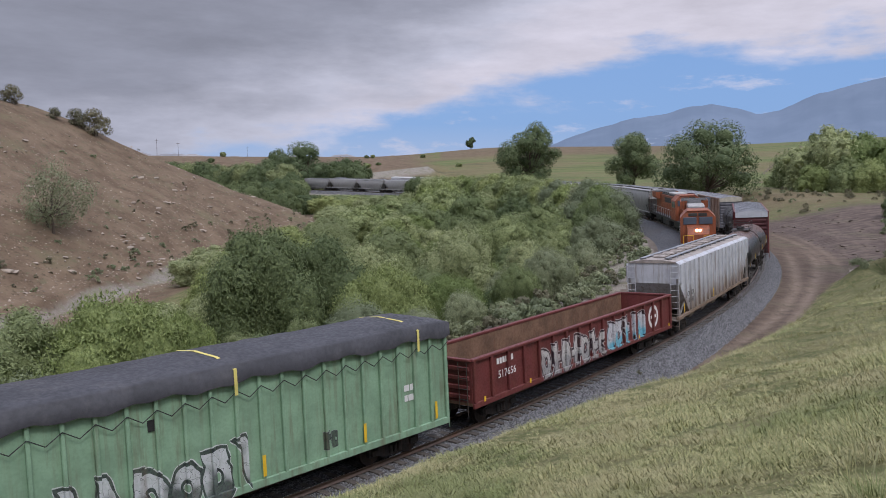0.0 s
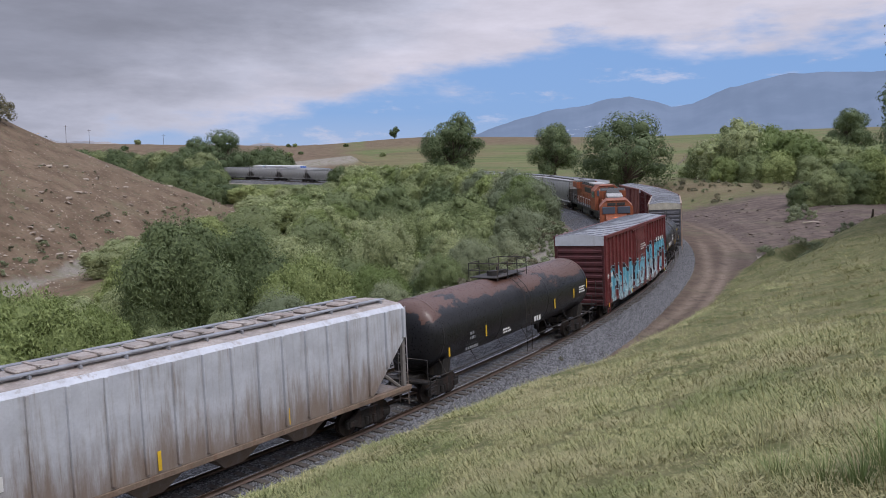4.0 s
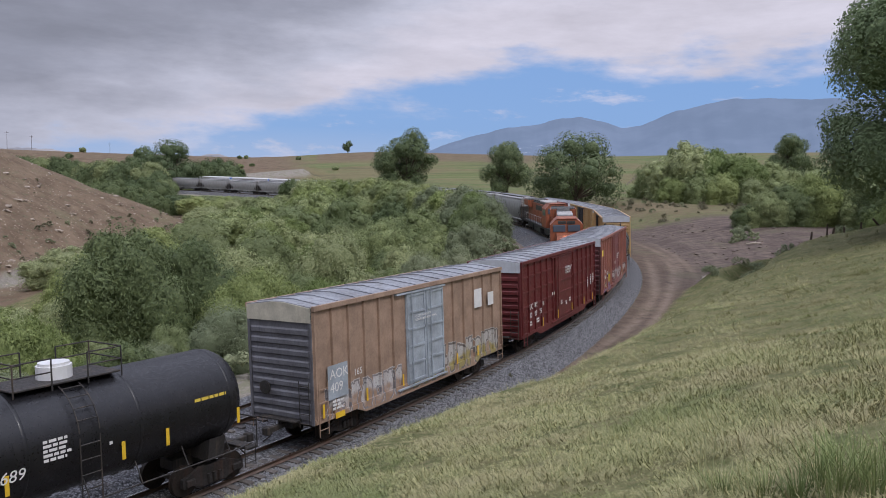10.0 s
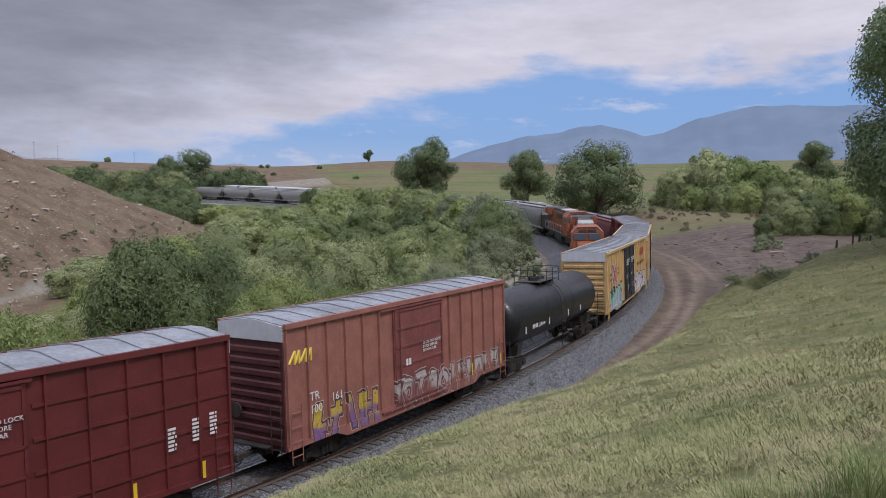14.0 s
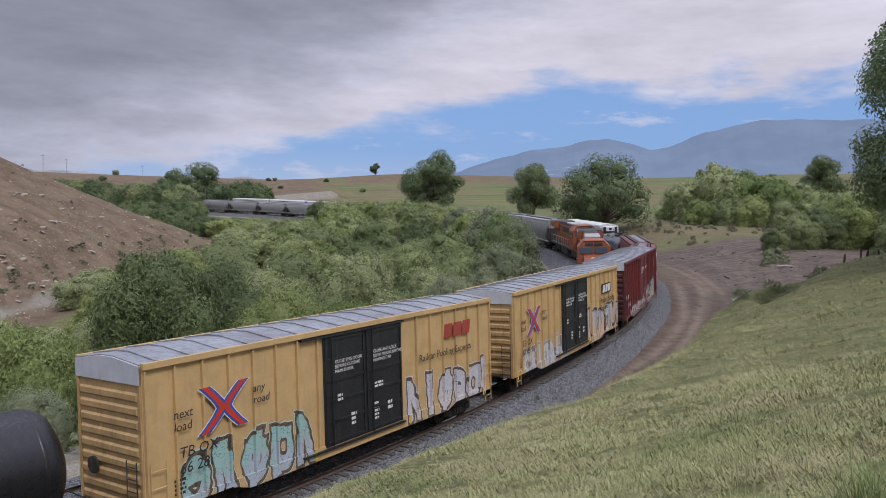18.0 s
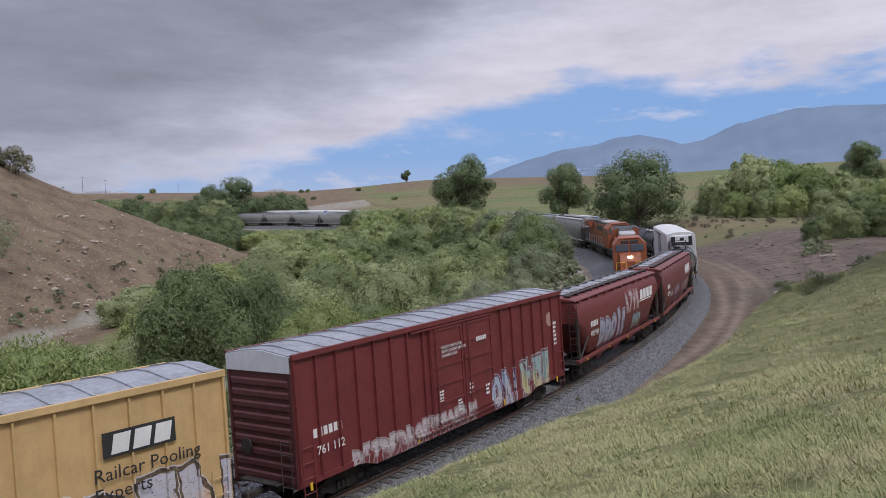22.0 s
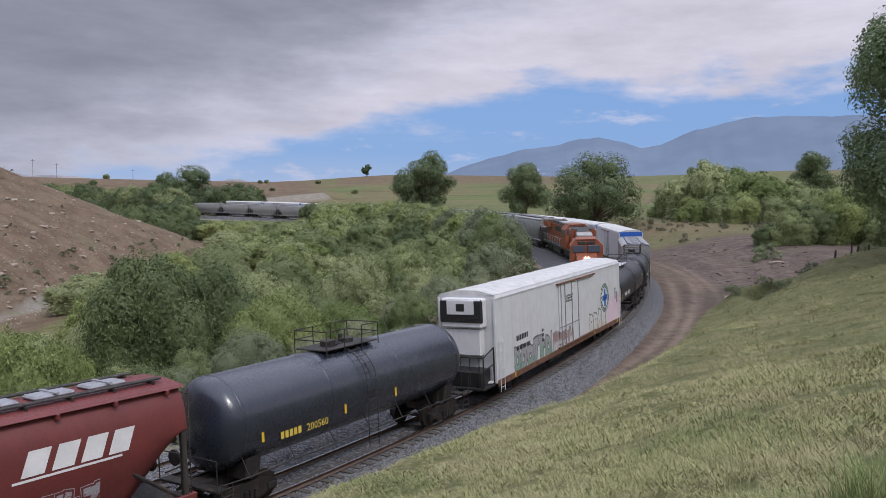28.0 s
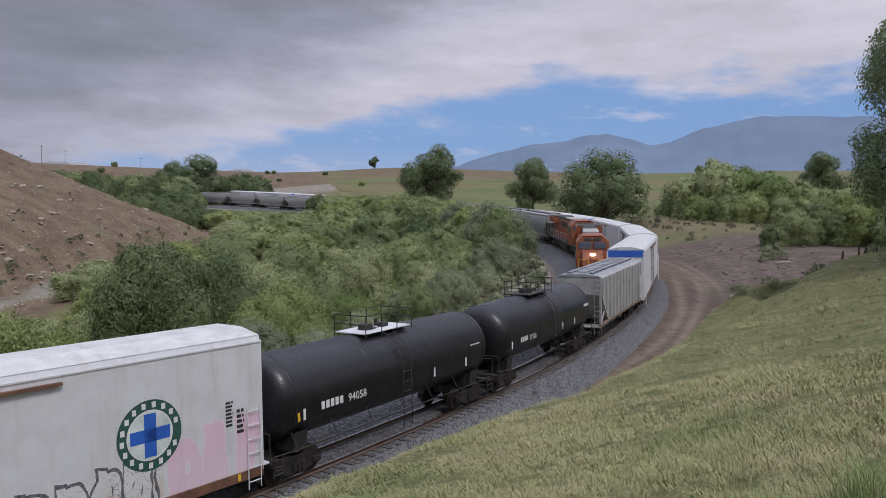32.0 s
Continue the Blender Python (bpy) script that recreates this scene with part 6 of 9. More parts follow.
# 0: green covered gondola
c = put_in(tarped_gondola("pale green ribbed freight car covered with a black tarpaulin", 20.2, M["green_side"], M["tarp"]), -20.4, -0.2, 7.6)
reflectors(c, (9.4, 6.1, 2.3, -2.2), -1.63, 1.15, 0.62)
bars(c, 8.0, 1.9, 0.7, 0.7, M["letter_white"], -1.512, 2)
bm = bmesh.new(); box(bm, -1.0, -0.72, -1.53, -1.5, 3.25, 3.55); part("vent_plate", bm, M["black_rubber"], c)
# 1: brown gondola
c = put_in(gondola("open red-brown gondola car with ribbed sides and graffiti", 18.5, M["gondola_side"], M["gondola_inside"]), 1.1, 19.6, 6.9)
bars(c, -7.6, 2.3, 1.2, 0.26, M["letter_white"], -1.505)
writing(c, "517656", 0.42, M["letter_white"], -7.7, 1.82, -1.628)
bm = bmesh.new()
tube(bm, (7.0, -1.51, 1.95), (7.0, -1.503, 1.95), 0.62, 32)
part("round_emblem", bm, M["letter_white"], c, "round white painted emblem")
bm = bmesh.new()
tube(bm, (7.0, -1.516, 1.95), (7.0, -1.511, 1.95), 0.42, 32)
em = part("emblem_core", bm, M["gondola_side"], c)
bm = bmesh.new()
box(bm, 6.65, 7.35, -1.522, -1.517, 1.87, 2.03); box(bm, 6.92, 7.08, -1.522, -1.517, 1.6, 2.3)
part("emblem_cross", bm, M["letter_white"], c)
reflectors(c, (-8.6, -5.4, 5.0, 8.8), -1.61, 1.12, 0.2)
# 2: white covered hopper
c = put_in(covered_hopper("weathered white covered hopper car with vertical ribs", 17.9, M["hopper_white"], M["hopper_roof_dirty"], posts=18, round_side=False, end_paint=M["hopper_end_shade"], bays=4), 21.0, 38.9, 7.1)
writing(c, "CR\n100", 0.42, M["letter_black"], -7.9, 2.35, -1.67)
writing(c, "DX\n48", 0.42, M["letter_black"], -7.0, 2.35, -1.67)
reflectors(c, (-8.3, -1.6, 3.0), -1.6, 1.45, 0.55)
bars(c, -6.0, 2.2, 0.5, 0.4, M["letter_white"], -1.565)
# 3: rusty tank
c = put_in(tank_car("long black tank car with rust across its top", 16.5, M["tank_rusty"], 1.52, 2.72), 40.6, 57.1, 7.0)
for x, z in ((-6.9, 1.75), (-4.0, 2.05), (3.2, 2.1), (5.6, 2.3), (7.4, 2.6)):
    yy = -math.sqrt(max(0.01, 1.52 ** 2 - (z + 0.25 - 2.72) ** 2)) - 0.03
    reflectors(c, (x,), yy - 0.02, z, 0.5)
for x, z, w, r in ((6.3, 2.4, 0.95, 3), (-5.4, 2.1, 0.45, 2), (-2.2, 1.75, 0.9, 3), (-5.4, 1.6, 1.2, 2), (1.1, 1.72, 0.8, 1)):
    bars(c, x, z, w, 0.4, M["letter_white"] if r != 2 else M["galvanized"], -math.sqrt(1.52 ** 2 - (z + 0.2 - 2.72) ** 2) - 0.05, r)
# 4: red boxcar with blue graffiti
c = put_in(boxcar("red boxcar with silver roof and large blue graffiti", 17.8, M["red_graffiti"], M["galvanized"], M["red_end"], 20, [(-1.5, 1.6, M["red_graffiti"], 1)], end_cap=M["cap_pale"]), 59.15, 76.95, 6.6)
bars(c, -8.3, 2.55, 1.3, 0.3, M["letter_white"], -1.525)
writing(c, "761", 0.4, M["letter_white"], -8.3, 2.05, -1.652)
bars(c, 5.1, 3.45, 2.9, 0.34, M["letter_white"], -1.632, n=4)
writing(c, "CLOSE AND LOCK\nBOTH DOORS BEFORE\nMOVING CAR", 0.16, M["letter_white"], -0.1, 3.75, -1.66)
reflectors(c, (-8.3, -2.5, 2.6, 8.2), -1.59, 0.85, 0.26)
# 5: short tank
c = put_in(tank_car("short black tank car with a white valve dome", 11.1, M["tank_black"], 1.5, 2.74, dome=True), 78.3, 89.4, 4.4)
writing(c, "6689", 0.42, M["letter_white"], -2.5, 2.3, -1.51, shear=0.2)
bars(c, -3.7, 2.3, 1.1, 0.3, M["letter_white"], -1.5)
bars(c, 0.6, 2.5, 0.1, 0.1, M["letter_white"], -1.49)
bars(c, -1.2, 2.5, 0.75, 0.6, M["letter_white"], -1.52, 5)
bars(c, 3.4, 2.7, 1.2, 0.4, M["letter_yellow"], -1.47, 2)
reflectors(c, (-4.6, -2.1, 1.0, 2.4, 5.0), -1.5, 2.0, 0.5)
# 6: tan boxcar
c = put_in(boxcar("faded tan boxcar with grey doors and graffiti", 14.7, M["tan_side"], M["galvanized"], M["grey_end"], 15, [(-1.5, 1.5, M["tan_door"], 2)], end_cap=M["cream_cap"]), 92.2, 106.9, 5.2)
plate(c, 4.35, 3.55, 0.75, 0.9, M["letter_white"], -1.63, "white painted patch")
plate(c, 5.75, 3.5, 0.6, 0.65, M["letter_white"], -1.63, "white painted patch")
plate(c, -6.7, 1.75, 1.15, 1.25, M["tan_door"], -1.626, "pale grey painted patch")
writing(c, "AOK\n409", 0.5, M["letter_white"], -6.6, 2.5, -1.64)
bars(c, -6.5, 1.3, 0.7, 0.4, M["letter_white"], -1.64, 3)
plate(c, -6.35, 1.0, 0.55, 0.22, M["yellow_mark"], -1.64)
writing(c, "165", 0.36, M["letter_white"], -5.2, 2.35, -1.64)
writing(c, "CLOSE AND LOCK\nDOORS BEFORE MOVING", 0.15, M["letter_white"], -0.9, 3.9, -1.66)
reflectors(c, (-7.0, -4.4, -1.9, 2.6, 4.6), -1.64, 1.2, 0.5)
# 7: maroon boxcar with gridded sides
c = put_in(boxcar("dark maroon boxcar with a grid of raised ribs", 15.4, M["maroon"], M["galvanized"], M["maroon"], 14, [(-1.7, 1.75, M["maroon"], 1)], grid=4, end_cap=M["cap_pale"]), 109.4, 124.8, 5.5)
for text, x in (("30", -6.68), ("03", -5.82), ("25", -4.98)):
    writing(c, text, 0.42, M["letter_white"], x, 2.02, -1.652)
writing(c, "UC", 0.42, M["letter_white"], -6.68, 2.5, -1.652)
writing(c, "RY", 0.42, M["letter_white"], -5.82, 2.5, -1.652)
bars(c, -4.25, 2.35, 0.3, 0.26, M["letter_white"], -1.6, 3)
bars(c, -6.5, 1.5, 0.5, 0.3, M["letter_white"], -1.6, 2)
bars(c, -5.4, 1.5, 0.6, 0.3, M["letter_white"], -1.6, 2)
writing(c, "CLOSE AND LOCK\nDOOR BEFORE\nMOVING CAR", 0.17, M["letter_white"], 0.2, 4.1, -1.66)
for x, z in ((5.5, 2.2), (6.3, 2.3), (6.9, 2.35)):
    bars(c, x, z, 0.3, 0.7, M["letter_white"], -1.6, 6)
bars(c, -2.4, 2.7, 0.5, 0.2, M["letter_white"], -1.6)
for x, z in ((-0.9, 1.9), (0.1, 1.75), (0.9, 1.85)):
    bars(c, x, z, 0.35, 0.3, M["letter_white"], -1.665, 2)
reflectors(c, (-4.4, -1.5, 1.5, 4.4, 6.6), -1.67, 1.2, 0.5)
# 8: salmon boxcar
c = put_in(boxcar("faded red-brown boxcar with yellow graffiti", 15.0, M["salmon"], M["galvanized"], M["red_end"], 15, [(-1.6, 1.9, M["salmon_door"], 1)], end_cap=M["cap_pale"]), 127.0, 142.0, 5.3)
writing(c, "100", 0.42, M["letter_white"], -6.5, 2.05, -1.652)
writing(c, "161", 0.42, M["letter_white"], -5.4, 2.25, -1.652)
writing(c, "TR", 0.42, M["letter_white"], -6.5, 2.5, -1.652)
writing(c, "CLOSE AND LOCK\nDOOR BEFORE\nMOVING CAR", 0.16, M["letter_white"], 0.3, 3.3, -1.66)
bars(c, -0.9, 2.6, 0.4, 0.3, M["letter_white"], -1.66)
bm = bmesh.new()
for i, (a, b) in enumerate(((-7.3, 0.3), (-7.0, 0.2), (-6.75, 0.28), (-6.45, 0.22))):
    tube(bm, (a, -1.53, 3.9), (a + b, -1.53, 4.3), 0.05, 5); tube(bm, (a + b, -1.53, 4.3), (a + b * 0.9, -1.53, 3.85), 0.05, 5)
part("yellow_scrawl", bm, M["letter_yellow"], c, "yellow sprayed scrawl")
reflectors(c, (7.0, 4.3), -1.6, 1.2, 0.55)
# 9: black tank
c = put_in(tank_car("black tank car with white lettering", 14.0, M["tank_black"], 1.54, 2.76), 143.1, 157.1, 5.7)
writing(c, "200044", 0.3, M["letter_white"], -3.6, 2.2, -1.53)
bars(c, -4.5, 2.2, 0.8, 0.24, M["letter_white"], -1.52)
bars(c, 4.7, 2.5, 0.9, 0.5, M["letter_white"], -1.5, 2)
reflectors(c, (-5.4, -2.0, 1.2, 3.4), -1.5, 2.1, 0.42, M["letter_white"])
# 10, 11: yellow boxcars with black doors
M["emblem_red"] = mat("emblem_red", (0.55, 0.05, 0.03), 0.5, var=0.08, bump=0)
BLUE_X = mat("letter_blue", (0.03, 0.09, 0.42), 0.5, var=0.1, bump=0)


def swoosh(c, x, z, size=1.0):
    """Two bent bands that touch back to back: white edge, blue band, red core."""
    for side in (-1, 1):
        for wide, m2, lift in ((0.52, M["letter_white"], 0.0), (0.44, BLUE_X, 0.004), (0.24, M["emblem_red"], 0.008)):
            bm = bmesh.new()
            rows = []
            for i in range(13):
                v = -1 + i / 6
                bow = side * (0.08 + 0.72 * abs(v) ** 1.25) * (1.0 if v * side > 0 else 0.92)
                rows.append((x + size * bow, z + 0.72 * size * v))
            hw = wide * size / 2
            yy = -1.632 - lift - (0.002 if side > 0 else 0)
            sect = [[(p - hw, yy + 0.012, q), (p - hw, yy, q), (p + hw, yy, q), (p + hw, yy + 0.012, q)] for p, q in rows]
            loft(bm, sect)
            bmesh.ops.recalc_face_normals(bm, faces=bm.faces[:])
            part("crossed_emblem", bm, m2, c, "curved crossed emblem in red, white and blue")


def mark_blocks(c, x, z, material, w=0.42, h=0.55):
    """A mark drawn as three plain slanted blocks."""
    bm = bmesh.new()
    for i in range(3):
        q = x + i * (w + 0.12)
        v = [bm.verts.new(p) for p in ((q, -1.63, z), (q + w, -1.63, z), (q + w + 0.1, -1.63, z + h), (q + 0.1, -1.63, z + h))]
        bm.faces.new(v)
    part("plain_mark", bm, material, c)


def yellow_box(front, rear, paint, second):
    L = rear - front
    c = put_in(boxcar("yellow boxcar with black double doors, graffiti along the bottom", L, paint, M["galvanized"], M["yellow_end"], 19, [(-2.1, 2.3, M["black_door"], 2)], end_cap=M["cap_pale"]), front, rear, 6.7)
    writing(c, "CLOSE THIS DOOR\nBEFORE CLOSING\nMAIN DOOR", 0.17, M["letter_white"], -1.6, 4.0, -1.66)
    writing(c, "CLOSE AND LOCK\nBOTH DOORS BEFORE\nMOVING CAR", 0.17, M["letter_white"], 0.5, 4.05, -1.66)
    for x, z, w, h, r in ((-1.5, 2.6, 0.3, 0.3, 2), (0.55, 2.7, 0.5, 0.25, 2), (0.5, 1.5, 0.3, 0.7, 5), (1.3, 1.7, 0.35, 0.4, 2), (-0.8, 1.6, 0.3, 0.5, 3)):
        bars(c, x, z, w, h, M["letter_white"], -1.655, r)
    swoosh(c, -6.45, 3.55, 0.95)
    writing(c, "next\nload", 0.36, M["letter_black"], -8.25, 3.55, -1.652, shear=0.15)
    writing(c, "any\nroad", 0.36, M["letter_black"], -5.35, 3.75, -1.652, shear=0.15)
    writing(c, "TB OX", 0.45, M["letter_black"], -8.1, 2.4, -1.652, shear=0.15)
    bars(c, -8.2, 1.3, 0.4, 0.5, M["letter_black"], -1.526, 4)
    writing(c, "67 05 96" if second else "66 28", 0.45, M["letter_black"], -8.1, 1.95, -1.652, shear=0.15)
    if second:
        bm = bmesh.new()
        box(bm, 5.3, 7.3, -1.626, -1.618, 3.65, 4.3)
        part("black_plate", bm, M["letter_black"], c)
        mark_blocks(c, 5.5, 3.72, M["letter_white"], 0.46, 0.5)
        writing(c, "Railcar Pooling\nExperts", 0.5, M["letter_black"], 5.0, 3.1, -1.652)
    else:
        mark_blocks(c, 5.2, 3.9, M["letter_red"], 0.6, 0.6)
        writing(c, "Railcar Pooling Experts", 0.42, M["letter_black"], 3.4, 3.2, -1.652)
    reflectors(c, (-8.6, -2.6, 2.8, 8.4), -1.6, 0.85, 0.3)
    return c


yellow_box(158.75, 177.0, M["yellow_a"], False)
yellow_box(179.3, 197.2, M["yellow_b"], True)
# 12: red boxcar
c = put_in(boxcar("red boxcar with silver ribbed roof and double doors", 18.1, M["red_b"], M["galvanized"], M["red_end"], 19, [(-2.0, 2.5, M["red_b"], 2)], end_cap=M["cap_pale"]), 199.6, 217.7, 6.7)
writing(c, "CLOSE AND LOCK\nBOTH DOORS BEFORE\nMOVING CAR", 0.17, M["letter_white"], -1.3, 4.1, -1.66)
bars(c, 1.2, 4.0, 0.8, 0.2, M["letter_white"], -1.655)
bars(c, -8.3, 2.4, 1.4, 0.32, M["letter_white"], -1.53)
writing(c, "761 112", 0.4, M["letter_white"], -8.3, 1.9, -1.652)
bm = bmesh.new()
tube(bm, (7.9, -1.532, 4.0), (7.9, -1.526, 4.0), 0.34, 28)
part("round_emblem", bm, mat("pink_disc", (0.42, 0.25, 0.22), 0.6), c, "faded round emblem")
bars(c, 8.2, 2.6, 0.35, 1.2, M["letter_white"], -1.53, 6)
for x, z, r in ((-1.6, 2.0, 4), (0.5, 1.9, 3), (-0.4, 1.4, 4), (1.7, 1.6, 3)):
    bars(c, x, z, 0.32, 0.5, M["letter_white"], -1.66, r)
reflectors(c, (-8.6, -3.0, 3.2, 8.2), -1.6, 0.85, 0.26)


def hopper_marks(c, number, wx):
    def yat(z):
        return -float(np.interp(z, [1.35, 1.75, 2.4, 3.1, 3.75, 4.2], [1.18, 1.36, 1.5, 1.55, 1.5, 1.36]))
    for i in range(4):
        x = wx + 0.74 * i
        bm = bmesh.new()
        z0, z1 = 3.1, 3.7
        v = [(x, z0), (x + 0.56, z0), (x + 0.8, z1), (x + 0.24, z1)]
        a = [bm.verts.new((p, yat(q) - 0.012, q)) for p, q in v]
        b = [bm.verts.new((p, yat(q) - 0.018, q)) for p, q in v]
        bm.faces.new(b)
        for q in range(4):
            bm.faces.new((a[q], a[(q + 1) % 4], b[(q + 1) % 4], b[q]))
        bmesh.ops.recalc_face_normals(bm, faces=bm.faces[:])
        part("plain_mark", bm, M["letter_white"], c)
    bm = bmesh.new()
    box(bm, wx - 0.2, wx + 2.6, yat(3.0) - 0.018, yat(3.0) - 0.008, 2.98, 3.04)
    part("underline", bm, M["letter_white"], c)
    bars(c, -6.0, 2.75, 1.2, 0.34, M["letter_white"], yat(2.9) - 0.012)
    writing(c, number, 0.44, M["letter_white"], -6.0, 2.26, yat(2.5) - 0.02)
    reflectors(c, (-6.9, -3.2, 0.3, 3.6, 6.6), -1.58, 1.14, 0.16)


c = put_in(covered_hopper("red-brown covered hopper car with graffiti and grey roof hatches", 15.6, M["hopper_red_a"], M["hopper_roof_grey"]), 219.8, 235.4, 6.0)
hopper_marks(c, "495501", 3.4)
c = put_in(covered_hopper("clean red-brown covered hopper car with grey roof hatches", 16.4, M["hopper_red_b"], M["hopper_roof_grey"]), 236.8, 253.2, 6.3)
hopper_marks(c, "483795", 3.6)
# 15: matte tank with yellow lettering
c = put_in(tank_car("dark blue-grey tank car with yellow lettering", 13.8, M["tank_matte"], 1.54, 2.72), 254.5, 268.3, 5.6)
writing(c, "200560", 0.36, M["letter_yellow"], -3.4, 1.95, -1.49)
bars(c, -4.6, 1.95, 1.0, 0.26, M["letter_yellow"], -1.48)
bars(c, 3.0, 2.5, 0.9, 0.4, M["letter_yellow"], -1.51)
bars(c, 5.0, 2.45, 1.0, 0.5, M["letter_white"], -1.5, 2)
reflectors(c, (-5.4, -1.4, 1.6), -1.5, 2.1, 0.5)
# 16: white refrigerator car
c = put_in(reefer("white refrigerator car with a cooling unit and graffiti", 22.1, M["reefer_a"]), 270.8, 292.9, 7.9)
GREEN_RING = mat("emblem_green", (0.03, 0.09, 0.07), 0.5, var=0.1, bump=0)
WHITE_RING = M["letter_white"]
for r, m2, y in ((0.98, GREEN_RING, -1.556), (0.70, WHITE_RING, -1.560), (0.66, mat("emblem_pale", (0.6, 0.66, 0.62), 0.5, bump=0), -1.564)):
    bm = bmesh.new()
    tube(bm, (7.2, y - 0.004, 3.0), (7.2, y, 3.0), r, 40)
    part("round_emblem", bm, m2, c, "round green, white and blue emblem")
bm = bmesh.new()
box(bm, 6.6, 7.8, -1.574, -1.569, 2.82, 3.18); box(bm, 7.02, 7.38, -1.574, -1.569, 2.4, 3.6)
part("emblem_cross", bm, M["blue_paint"], c, "blue cross")
for i in range(16):
    bm = bmesh.new()
    a = math.radians(18 + i * 21)
    p = (7.2 + 0.84 * math.cos(a), 3.0 + 0.84 * math.sin(a))
    box(bm, p[0] - 0.06, p[0] + 0.06, -1.566, -1.561, p[1] - 0.08, p[1] + 0.08)
    part("emblem_mark", bm, M["letter_white"], c)
writing(c, "CLOSE AND LOCK\nDOOR BEFORE\nMOVING CAR", 0.16, M["letter_black"], -1.0, 4.0, -1.63)
bars(c, -8.6, 2.6, 1.6, 0.3, M["letter_black"], -1.556)
bars(c, -8.6, 2.1, 1.9, 0.26, M["letter_black"], -1.556)
for x, z, r in ((9.7, 2.6, 7), (10.1, 2.3, 5), (-5.0, 1.9, 3)):
    bars(c, x, z, 0.3, 0.8, M["letter_black"], -1.556, r)
reflectors(c, (-9.0, 10.1, 4.5), -1.615, 0.9, 0.22)
# 17, 18: black tanks
c = put_in(tank_car("clean black tank car with a white walkway", 13.8, M["tank_black"], 1.55, 2.74, walk_white=True), 293.6, 307.4, 5.6)
writing(c, "94058", 0.42, M["letter_white"], -3.5, 2.25, -1.565)
bars(c, -4.9, 2.25, 1.2, 0.3, M["letter_white"], -1.555)
bars(c, 5.0, 2.5, 1.0, 0.5, M["letter_white"], -1.53, 3)
reflectors(c, (-5.7, 2.1, 4.6), -1.52, 2.1, 0.45, M["letter_white"])
reflectors(c, (-5.95,), -1.5, 2.1, 0.6)
c = put_in(tank_car("black tank car with worn white lettering", 13.3, M["tank_black"], 1.55, 2.74), 308.5, 321.8, 5.4)
writing(c, "97226", 0.36, M["letter_white"], -3.5, 2.25, -1.565)
bars(c, -4.6, 2.25, 0.9, 0.28, M["letter_white"], -1.555)
bars(c, 5.0, 2.6, 0.9, 0.5, M["letter_white"], -1.53, 2)
reflectors(c, (-5.6, 1.4, 3.4), -1.52, 2.1, 0.45, M["letter_white"])
# 19: grey hopper
put_in(covered_hopper("weathered pale grey covered hopper car", 13.6, M["hopper_grey"], M["hopper_roof_grey"], posts=12, round_side=False, end_paint=M["hopper_grey"]), 323.7, 337.3, 5.0)
# then a string of white refrigerator cars
first = reefer("white refrigerator car with a blue band on its end", 21.2, M["reefer_b"], blue_band=True, unit=False)
put_in(first, 338.7, 359.9, 7.6)
second = reefer("dirty white refrigerator car", 21.2, M["reefer_c"], blue_band=True, unit=True)
put_in(second, 361.6, 382.8, 7.6)
at = 384.5
for i in range(16):
    o = copy_thing(first if i % 2 else second, Matrix())
    put_in(o, at, at + 21.2, 7.6)
    at += 22.9

# ---------- the standing train on the inner track ----------


def loco_mats():
    M["loco_orange"] = mat("loco_orange", (0.30, 0.088, 0.036), 0.55, var=0.2, dirt=GRIME, amount=0.95)
    M["loco_dark"] = mat("loco_dark", (0.035, 0.037, 0.036), 0.6, var=0.2, dirt=DUST, amount=0.35)
    M["loco_grey"] = mat("loco_grey", (0.42, 0.41, 0.40), 0.6, var=0.2, dirt=GRIME, amount=0.6)
    m, n, k, p = nodes_of("cab_glass")
    p.inputs["Base Color"].default_value, p.inputs["Roughness"].default_value = (0.09, 0.11, 0.14, 1), 0.08
    M["cab_glass"] = m
    m, n, k, p = nodes_of("lamp_glow")
    p.inputs["Emission Color"].default_value, p.inputs["Emission Strength"].default_value = (1.0, 0.76, 0.4, 1), 22.0
    M["lamp_glow"] = m


loco_mats()


